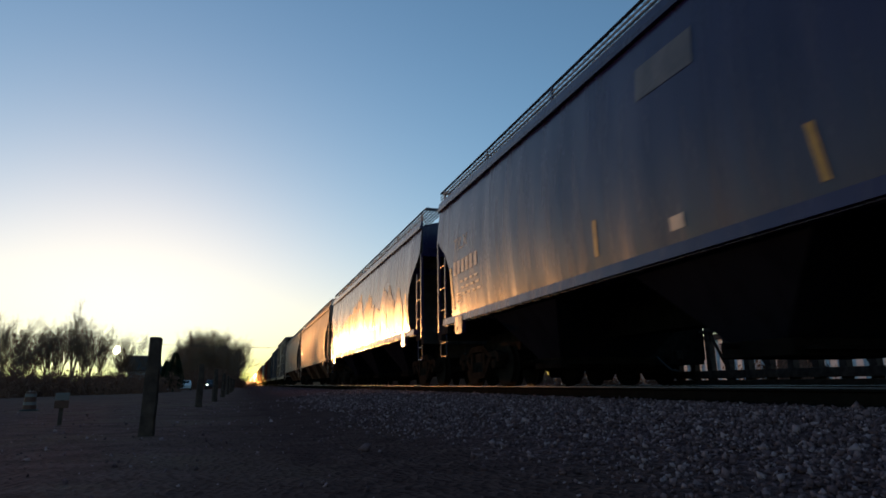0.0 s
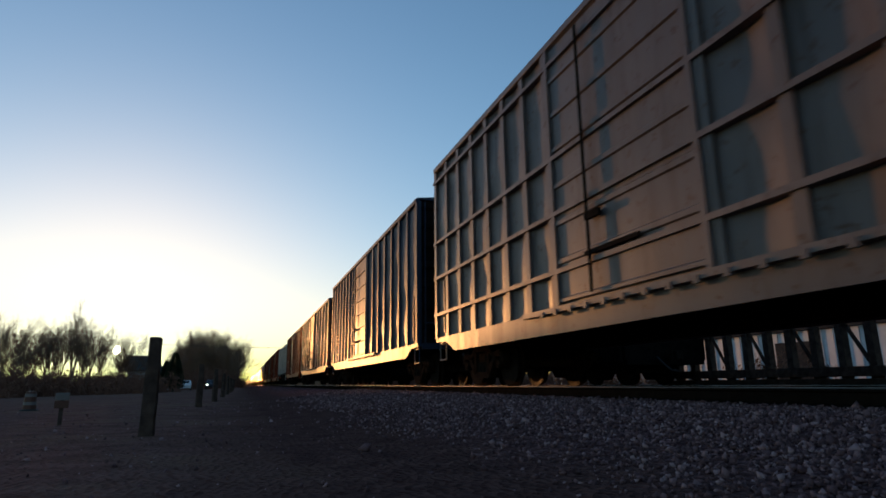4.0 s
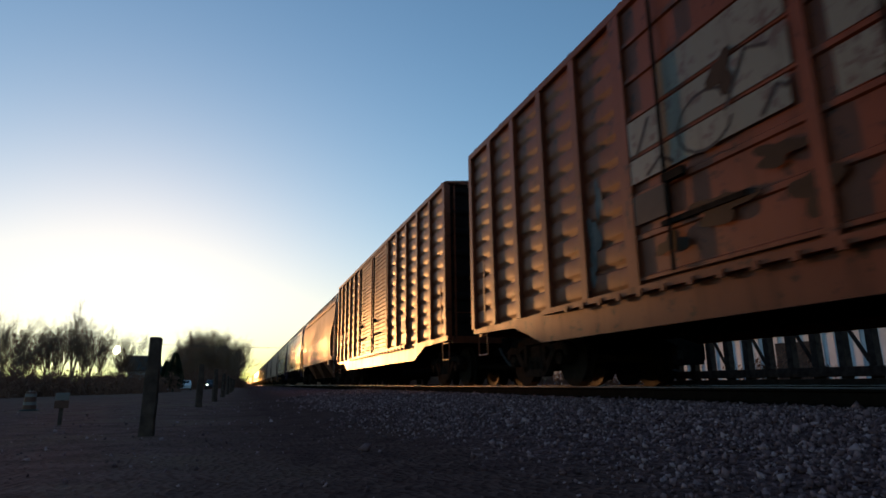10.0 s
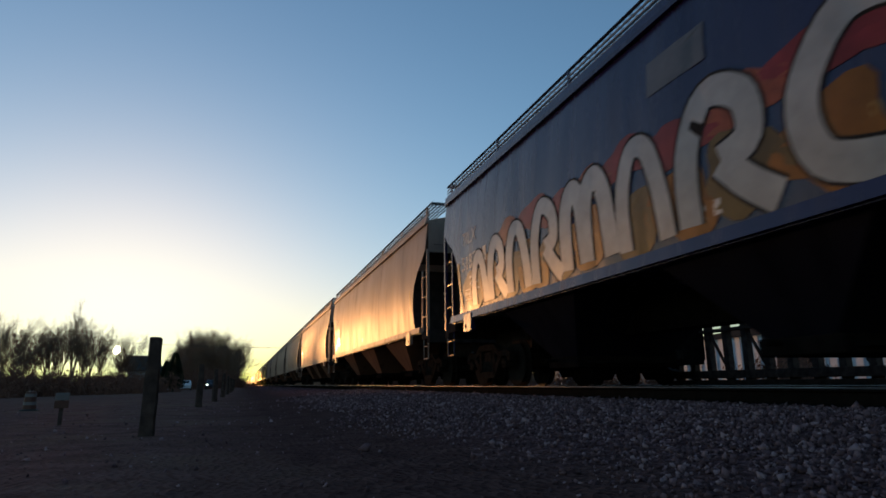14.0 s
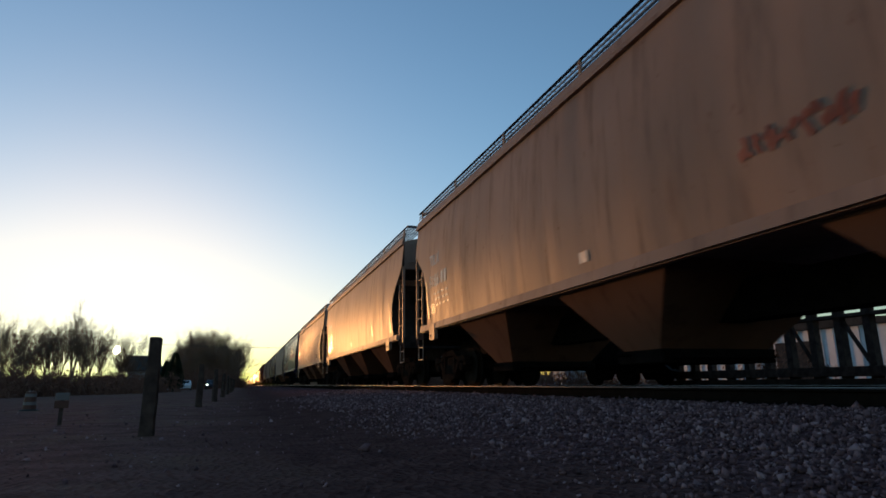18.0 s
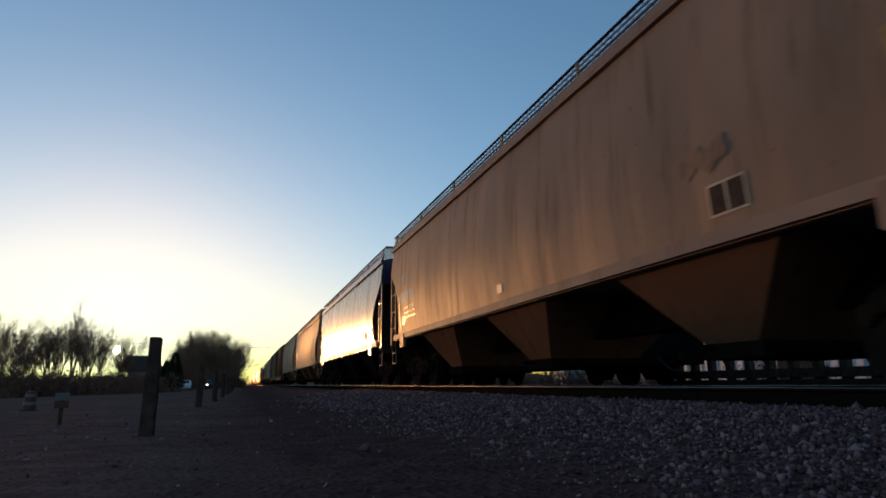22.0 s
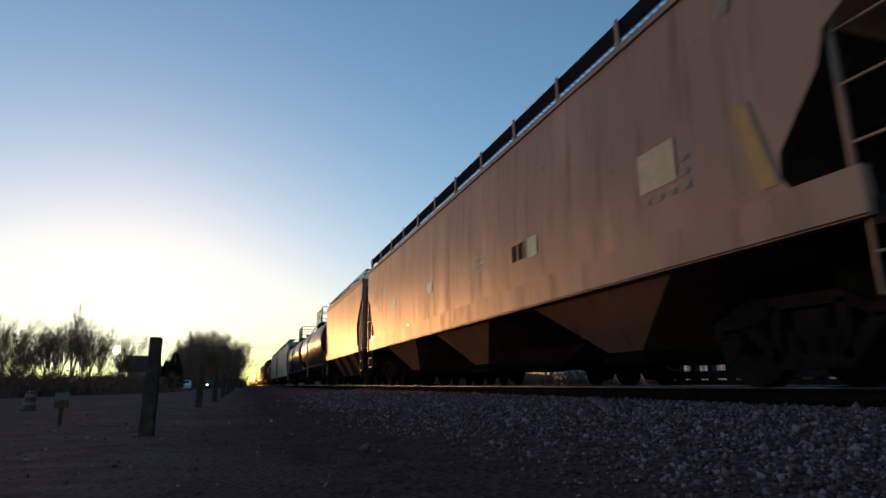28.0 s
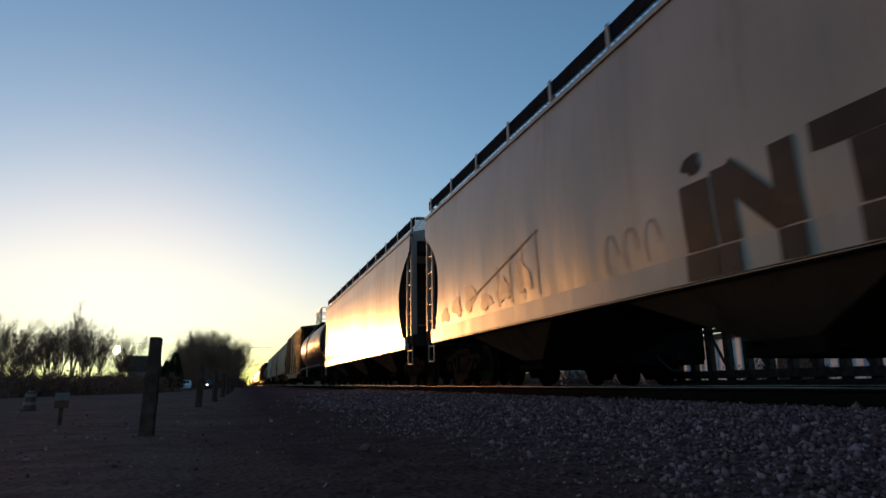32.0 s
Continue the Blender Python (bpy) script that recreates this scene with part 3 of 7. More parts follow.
def brake_wheel(car, y):
    def g():
        w = Geo()
        n = 16
        pts = [(0.5 + 0.26 * math.cos(2 * math.pi * i / n), 0.1, 2.2 + 0.26 * math.sin(2 * math.pi * i / n)) for i in range(n + 1)]
        w.path(pts, 0.014, 5)
        for i in range(0, n, 4):
            w.tube((0.5, 0.1, 2.2), pts[i], 0.012, 5)
        return w.tube((0.5, -0.05, 2.2), (0.5, 0.13, 2.2), 0.03, 6).box(0.38, 0.62, -0.05, 0.05, 1.95, 2.35)
    part("brake_wheel", shared("brake_wheel", g), M["iron"], car, at=pose(0, y, 0))


def wave(y, z, seed, amp):
    """Shallow dents and weld pulls of thin side sheets."""
    b = noise.noise((y * 0.9, z * 0.4, seed))
    c = noise.noise((y * 2.3 + 9.0, z * 0.5, seed))
    p = 1.03
    k = (y + 0.35 + 0.06 * z * math.sin(2.1 * seed + math.floor(y / p))) % p - p / 2
    crease = math.exp(-((k / 0.11) ** 2)) * (0.5 + 0.5 * noise.noise((math.floor(y / p) * 3.7, z * 0.35, seed + 5.0)))
    return amp * (b * 1.3 + c * 0.45 - crease * 0.85)


def stretched(rows, low, high):
    """The same sweep between other heights."""
    a, b = rows[0][0], rows[-1][0]
    return [(low + (z - a) * (high - low) / (b - a), inset, x) for z, inset, x in rows]


SWEPT = [(1.22, 0.86, 1.46), (1.50, 0.98, 1.53), (1.85, 1.14, 1.57), (2.20, 1.22, 1.59), (2.55, 1.22, 1.60), (2.90, 1.08, 1.60), (3.20, 0.82, 1.59), (3.45, 0.48, 1.575), (3.62, 0.20, 1.555), (3.72, 0.06, 1.535), (4.00, 0.05, 1.505), (4.22, 0.05, 1.47)]
CUT = [(1.30, 0.86, 1.55), (1.60, 0.95, 1.56), (2.10, 1.06, 1.565), (2.35, 1.06, 1.57), (2.60, 0.84, 1.57), (2.90, 0.58, 1.57), (3.20, 0.32, 1.565), (3.42, 0.12, 1.56), (3.50, 0.06, 1.56), (4.30, 0.06, 1.53)]
CURVED = [(1.50, 1.06, 1.545), (1.70, 1.13, 1.562), (2.10, 1.19, 1.588), (2.45, 1.15, 1.60), (2.72, 1.03, 1.60), (2.95, 0.84, 1.592), (3.12, 0.68, 1.585), (3.26, 0.46, 1.578), (3.40, 0.27, 1.570), (3.52, 0.13, 1.562), (3.60, 0.05, 1.556), (3.95, 0.05, 1.525), (4.34, 0.05, 1.48)]
ANGLED = [(1.68, 1.18, 1.55), (1.83, 1.27, 1.56), (2.05, 1.24, 1.565), (2.35, 1.00, 1.57), (2.64, 0.77, 1.57), (2.96, 0.66, 1.57), (3.12, 0.40, 1.565), (3.28, 0.17, 1.565), (3.40, 0.06, 1.56), (4.33, 0.06, 1.53)]
SHORT = stretched(CUT, 1.60, 4.24)
LOW = [(z, inset, 1.60 - 0.4 * (1.60 - x)) for z, inset, x in stretched(SWEPT, 1.36, 4.40)]
RIBBED = stretched([(1.28, 1.05, 1.45), (1.70, 1.08, 1.46), (2.20, 1.10, 1.46), (2.6, 1.10, 1.46), (3.0, 0.76, 1.46), (3.4, 0.44, 1.46), (3.8, 0.16, 1.46), (4.10, 0.05, 1.46)], 1.40, 4.55)


def at_height(table, z):
    for (a, ia, xa), (b, ib, xb) in zip(table, table[1:]):
        if z <= b:
            k = max(0.0, (z - a) / (b - a))
            return ia + (ib - ia) * k, xa + (xb - xa) * k
    return table[-1][1:]


def hopper_body(table, yb, seed, amp, cols=110, ribbed=False):
    """Side sheets whose ends sweep in to the slope sheets."""
    g = Geo()
    rings = []
    zs = []
    for (a, _, _), (b, _, _) in zip(table, table[1:]):
        zs += [a, (a + b) / 2]
    zs.append(table[-1][0])
    for z in zs:
        inset, x = at_height(table, z)
        ye = yb - inset
        ys = [-ye + 2 * ye * i / cols for i in range(cols + 1)]
        ring = [(-x - (0.026 * noise.noise((y * 1.1, z * 1.5, 4.0)) + 0.012 * noise.noise((y * 2.0, z * 3.6, 9.0)) if ribbed else wave(y, z, seed, amp)) * min(1, (ye - abs(y)) * 2), y, z) for y in ys]
        ring += [(x, y, z) for y in (ye, ye / 3, -ye / 3, -ye)]
        rings.append(ring)
    return g.loft(rings)


def side_x(style, y, z, seed, yb):
    """Where the near side sheet lies."""
    table, amp = style
    inset, x = at_height(table, z)
    return x + wave(y, z, seed, amp) * min(1, max(0.0, (yb - inset - abs(y)) * 2))


def build_hopper(name, at, label, paint, style, length, marks=None, seed=0.0, group="cars of the freight train", bays=3):
    """A covered hopper car."""
    table, amp, key = {"curved": (CURVED, 0.012, "c"), "angled": (ANGLED, 0.010, "a"), "ribbed": (RIBBED, 0.004, "r"), "short": (SHORT, 0.010, "s"), "low": (LOW, 0.010, "l")}[style]
    car = thing(name, at, label, "hopper car", group)
    P = M[paint]
    yb = length / 2 - (0.52 if key == "a" else 0.76)
    tag = f"{key}{length:.1f}"
    eave = table[-1][0]
    xe = table[-1][2]
    seed = round(seed) % 4 * 1.7
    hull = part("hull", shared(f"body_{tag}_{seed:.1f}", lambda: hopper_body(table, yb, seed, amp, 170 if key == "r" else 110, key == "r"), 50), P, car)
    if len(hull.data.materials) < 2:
        hull.data.materials.append(M["end_shade"])
        # Faces turned along the track take the painted shade.
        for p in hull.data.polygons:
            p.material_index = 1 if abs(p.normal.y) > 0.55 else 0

    def roof():
        g = Geo()
        o = 0.065 if key == "c" else 0.035
        prof = [(-xe - o, eave - 0.02), (-xe - o, eave + 0.05), (-xe + 0.1, eave + 0.10), (-0.9, eave + 0.22), (-0.5, eave + 0.28), (0.5, eave + 0.28), (0.9, eave + 0.22), (xe - 0.1, eave + 0.10), (xe + o, eave + 0.05), (xe + o, eave - 0.02)]
        g.loft([[(x, y, z) for x, z in prof] for y in (-yb + 0.06, -yb / 2, 0, yb / 2, yb - 0.06)])
        return g
    part("roof", shared(f"roof_{tag}", roof, 30), P, car)

    def hatch():
        return Geo().box(-0.36, 0.36, -yb + 1.2, yb - 1.2, eave + 0.28, eave + 0.36, 0.02)
    part("roof_hatch", shared(f"hatch_{tag}", hatch), P, car, "long trough hatch cover")

    def walkway():
        g = Geo()
        z = eave + (0.56 if key == "c" else 0.51)
        for s in (-1, 1):
            a, b = (s * 1.40, s * 0.80) if s < 0 else (0.80, 1.40)
            for k in range(7):
                x = a + (b - a) * k / 6
                g.box(x - 0.006, x + 0.006, -yb - 0.1, yb + 0.1, z - 0.03, z)
            n = int(yb * 2 / 0.16)
            for i in range(n + 1):
                y = -yb + 2 * yb * i / n
                g.box(a, b, y - 0.006, y + 0.006, z - 0.022, z - 0.004)
        for e in (-1, 1):
            for k in range(4):
                y = e * (yb - 0.05 + 0.05 * k)
                g.box(-1.4, 1.4, y - 0.008, y + 0.008, z - 0.03, z)
        return g
    if key == "r":
        for s in (-1, 1):
            for i in range(8):
                part("hinge_block", shared(f"hinge_{tag}_{s}", lambda: Geo().box(s * xe - 0.1, s * xe + 0.1, -0.12, 0.12, eave + 0.05, eave + 0.14, 0.02)), P, car, at=pose(0, -6.0 + 1.75 * i, 0))
    if key != "r":
        walkobj = part("running_board", shared(f"walk_{tag}", walkway), M["walk"], car, "galvanised lattice roof walkway")
        leg = shared(f"walk_leg_{tag}", lambda: Geo().box(-0.02, 0.02, -0.03, 0.03, eave + 0.05, eave + 0.50))
        for j in range(7):
            part("bracket", leg, P, walkobj, at=pose(-1.42, -yb + 0.3 + j * (2 * yb - 0.6) / 6, 0))
        if key == "c":
            for s in (-1, 1):
                part("roof_rail", shared(f"rrail_{tag}_{s}", lambda: Geo().loft([[(s * (xe + 0.045), y, eave + 0.045), (s * (xe + 0.02), y, eave + 0.20), (s * (xe - 0.02), y, eave + 0.20), (s * (xe - 0.02), y, eave + 0.045)] for y in (-yb + 0.05, yb - 0.05)])), P, car)
                for h, mat in ((0.255, "walk"), (0.325, "walk"), (0.395, "walk"), (0.475, "toe")):
                    part("side_bar", shared(f"cbar_{tag}_{s}_{h}", lambda: Geo().box(s * 1.43 - 0.008, s * 1.43 + 0.008, -yb, yb, eave + h, eave + h + (0.05 if h > 0.4 else 0.022))), M[mat], walkobj)
        if key == "s":
            for s in (-1, 1):
                part("roof_rail", shared(f"rrail_{tag}_{s}", lambda: Geo().loft([[(s * (xe + 0.045), y, eave + 0.045), (s * (xe + 0.02), y, eave + 0.16), (s * (xe - 0.02), y, eave + 0.16), (s * (xe - 0.02), y, eave + 0.045)] for y in (-yb + 0.05, yb - 0.05)])), P, car)
        if key in "al":
            rail = lambda: [g := Geo(), [g.box(s * 1.43 - 0.012, s * 1.43 + 0.012, -yb, yb, eave + 0.29, eave + 0.53) for s in (-1, 1)]][0]
            part("toe_board", shared(f"rail_{tag}", rail), M["toe"], walkobj, "dark side board of the roof walkway")
            stay = shared(f"stay_{tag}", lambda: Geo().box(-0.012, 0.012, -0.035, 0.035, eave + 0.05, eave + 0.56))
            n = int(2 * yb / 1.6)
            for j in range(n + 1):
                part("bracket", stay, P, walkobj, "pale upright bracket", at=pose(-1.46, -yb + 0.25 + j * (2 * yb - 0.5) / n, 0))

    # side sills, end platforms and posts
    z0, z1 = {"c": (1.40, 1.55), "a": (1.31, 1.70), "s": (1.40, 1.62), "l": (1.08, 1.38), "r": (1.32, 1.44)}[key]
    for s in (-1, 1):
        x = table[0][2]
        part("side_sill", shared(f"sill_{tag}_{s}_{paint}", lambda: Geo().loft([[(s * (x - 0.10), y, z0), (s * (x + (0.055 if key == "c" else 0.03)), y, z0), (s * (x + 0.035), y, z1), (s * (x - 0.06), y, z1)] for y in (-yb + 0.55, yb - 0.55)]).box(min(s * (x - 0.10), s * (x + 0.0)), max(s * (x - 0.10), s * (x + 0.0)), -yb + 0.55, yb - 0.55, z0 - 0.018, z0)), M["under"] if key == "r" else P, car)
        if key == "r":
            part("side_pipe", shared(f"spipe_{tag}_{s}", lambda: Geo().tube((s * 1.53, -yb + 0.6, z0 - 0.05), (s * 1.53, yb - 0.6, z0 - 0.05), 0.022, 6)), M["walk"], car, "thin pale pipe along the sill")
        for e in (-1, 1) if key == "c" else ():
            pad = part("jacking_pad", shared(f"pad_{tag}_{s}_{e}", lambda: Geo().prism([(e * (yb - 1.86), z0 + 0.1), (e * (yb - 1.86), z0 - 0.24), (e * (yb - 1.82), z0 - 0.27), (e * (yb - 1.49), z0 - 0.27), (e * (yb - 1.45), z0 - 0.24), (e * (yb - 1.45), z0 + 0.1)], s * (x - 0.03), s * (x + 0.065))), P, car, "drilled jacking bracket")
            # Dark disc on the pad's face stands in for the shaded hole.
            part("pad_hole", shared(f"holedisc_{s}", lambda: Geo().tube((s * (x + 0.02), 0, z0 - 0.16), (s * (x + 0.068), 0, z0 - 0.16), 0.045, 10)), M["under"], pad, at=pose(0, e * (yb - 1.58), 0))
    for e in (-1, 1):
        def platform():
            g = Geo().box(-1.5, 1.5, e * yb - 0.11, e * yb + 0.11, 1.10, 1.44, 0.01)
            a, b = sorted((e * (yb - 1.9), e * yb))
            g.box(-0.25, 0.25, a, b, 0.78, 1.2)
            for s in (-1, 1):
                g.box(min(s * 1.42, s * 1.50), max(s * 1.42, s * 1.50), min(e * (yb - 0.6), e * yb), max(e * (yb - 0.6), e * yb), 1.22, 1.44)
            g.box(-1.45, 1.45, a, b, 1.40, 1.43)
            return g
        part("end_platform", shared(f"plat_{tag}_{e}", platform), M["end_shade"], car)

        for x in (-0.62, 0.62) if key == "c" else (-1.42, -0.5, 0.5, 1.42):
            top = eave + 0.02 if abs(x) > 1 else 3.6 if key == "c" else 3.75
            part("end_post", shared(f"epost_{tag}_{top:.2f}", lambda: Geo().box(-0.05, 0.05, -0.05, 0.05, 1.42, top)), P if abs(x) > 1 else M["end_shade"], car, at=pose(x, e * yb, 0))
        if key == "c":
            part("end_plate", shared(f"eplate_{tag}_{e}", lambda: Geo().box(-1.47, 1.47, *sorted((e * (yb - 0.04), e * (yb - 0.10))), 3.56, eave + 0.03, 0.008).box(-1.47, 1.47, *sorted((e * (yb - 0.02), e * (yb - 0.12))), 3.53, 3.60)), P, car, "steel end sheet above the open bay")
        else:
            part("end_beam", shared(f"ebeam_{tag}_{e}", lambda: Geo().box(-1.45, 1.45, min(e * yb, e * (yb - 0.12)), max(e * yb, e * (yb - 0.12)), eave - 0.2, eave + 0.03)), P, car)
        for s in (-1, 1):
            part("end_brace", shared(f"ebrace_{tag}_{e}_{s}", lambda: Geo().tube((s * 0.5, e * yb, 1.45), (s * 0.7, e * (yb - 1.2), 2.6), 0.05, 6)), M["end_shade"], car)
    if key == "c":
        corner_ladders(car, tag, P, yb, 0.50, (1.80, 2.33, 2.87), 3.60, 3.08)
    elif key == "a":
        corner_ladders(car, tag, P, yb, 0.66, (1.91, 2.42, 2.90), 4.30, 2.98)
    else:
        end_gear(car, tag, P, yb + 0.02, eave - 0.05, steps=7, low=1.40)

    # discharge bays
    half = yb - 2.0
    for i in range(bays):
        c = (i - (bays - 1) / 2) * 4.5 - 0.2 if key == "c" else (i - (bays - 1) / 2) * 2 * half / bays
        w = 1.34 if key == "c" else half / bays * 0.68

        def bay():
            g = Geo()
            g.loft([[(-1.42, -w, z1), (1.42, -w, z1), (1.42, w, z1), (-1.42, w, z1)], [(-1.42, -w * 0.93, z0 - 0.04), (1.42, -w * 0.93, z0 - 0.04), (1.42, w * 0.93, z0 - 0.04), (-1.42, w * 0.93, z0 - 0.04)], [(-0.9, -0.38, 0.48), (0.9, -0.38, 0.48), (0.9, 0.38, 0.48), (-0.9, 0.38, 0.48)]])
            return g
        b = part("discharge_bay", shared(f"bay_{tag}_{bays}", bay), M["shaded_grime_" + paint], car, "grimy sloped outlet chute, darkened for shade", at=pose(0, c, 0))
        gate = lambda: Geo().box(-0.95, 0.95, -0.48, 0.48, 0.30, 0.48, 0.015).box(-0.8, 0.8, -0.62, 0.62, 0.36, 0.40).tube((-1.15, 0.2, 0.43), (1.15, 0.2, 0.43), 0.03, 8)
        part("outlet_gate", shared("outlet_gate", gate), M["under"], b)
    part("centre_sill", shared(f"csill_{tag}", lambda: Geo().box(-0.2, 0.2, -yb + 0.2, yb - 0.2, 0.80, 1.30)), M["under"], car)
    if key == "r":
        for i in range(-8, 8):
            y = 0.54 + 0.912 * i
            if abs(y) > yb - 1.2:
                continue
            part("side_rib", shared("hopper_rib", lambda: Geo().prism([(-0.09, 1.40), (0.09, 1.40), (0.09, 4.45), (0.0, 4.56), (-0.09, 4.45)], -1.525, -1.44)), P, car, at=pose(0, y, 0))
    for e in (-1, 1):
        build_truck(car, e * (length / 2 - 2.15))
        build_coupler(car, e * (length / 2 - 0.28), e)
    brake_wheel(car, yb)
    if marks:
        marks(car, lambda yy, zz: side_x((table, amp), yy, zz, seed, yb))
    return car


def stencil_mesh(words, size):
    key = f"text_{words}_{size}"
    if key not in KEPT:
        cu = bpy.data.curves.new("lettering", "FONT")
        cu.body, cu.size, cu.extrude, cu.resolution_u = words, size, 0.0, 3
        ob = bpy.data.objects.new("lettering", cu)
        me = bpy.data.meshes.new_from_object(ob)
        bpy.data.objects.remove(ob)
        bm = bmesh.new()
        bm.from_mesh(me)
        bmesh.ops.solidify(bm, geom=bm.faces[:], thickness=0.003) if bm.faces else None
        bm.to_mesh(me)
        bm.free()
        KEPT[key] = me
    return KEPT[key].copy()


STRETCH = 1.045   # marks are laid out on an 18.1 m car


def lettering(car, words, size, y, z, mat, depth, name="stencil"):
    """Painted letters on the near side, reading from the far end."""
    me = stencil_mesh(words, size)
    for v in me.vertices:
        a, b, c = v.co
        yy, zz = y * STRETCH - a, z + b
        v.co = (-depth(yy, zz) - 0.006 - c, yy, zz)
    me.materials.clear()
    part(name, me, M[mat], car, "painted lettering")


def decal(car, name, pts, mat, depth, lift=0.006, label=""):
    """A painted shape with an outline in (y, z), laid on the side."""
    cy = sum(p[0] for p in pts) / len(pts)
    cz = sum(p[1] for p in pts) / len(pts)
    pts = [(a * STRETCH, b) for a, b in pts]
    cy *= STRETCH
    g = Geo()
    rings = []
    for k in (0.33, 0.66, 1.0):
        rings.append([(cy + (a - cy) * k, cz + (b - cz) * k) for a, b in pts])
    n = len(pts)
    lift = 0.007 + 0.25 * lift
    put = lambda a, b: (-depth(a, b) - lift, a, b)
    g.v = [put(cy, cz)] + [put(*p) for r in rings for p in r]
    for j in range(n):
        g.f.append((0, 1 + j, 1 + (j + 1) % n))
        for i in range(2):
            a, b = 1 + i * n + j, 1 + i * n + (j + 1) % n
            g.f.append((a, b, b + n, a + n))
    me = bpy.data.meshes.new(name)
    me.from_pydata(g.v, [], g.f)
    return part(name, me, mat, car, label)


PANEL_FACE = {}


def panel_face(y, z, seed, a, b, panels):
    """How far out a flat boxcar side lies: panels dished between their posts and dented."""
    u = (y - a) / (b - a) * panels
    dish = 0.036 * math.sin(math.pi * (u % 1.0)) * (1 + 0.5 * noise.noise((math.floor(u) * 7.3, z * 1.3, seed)))
    return HALF - 0.02 - dish + 0.022 * noise.noise((y * 1.1, z * 1.1, seed)) + 0.014 * noise.noise((y * 2.6, z * 2.2, seed))


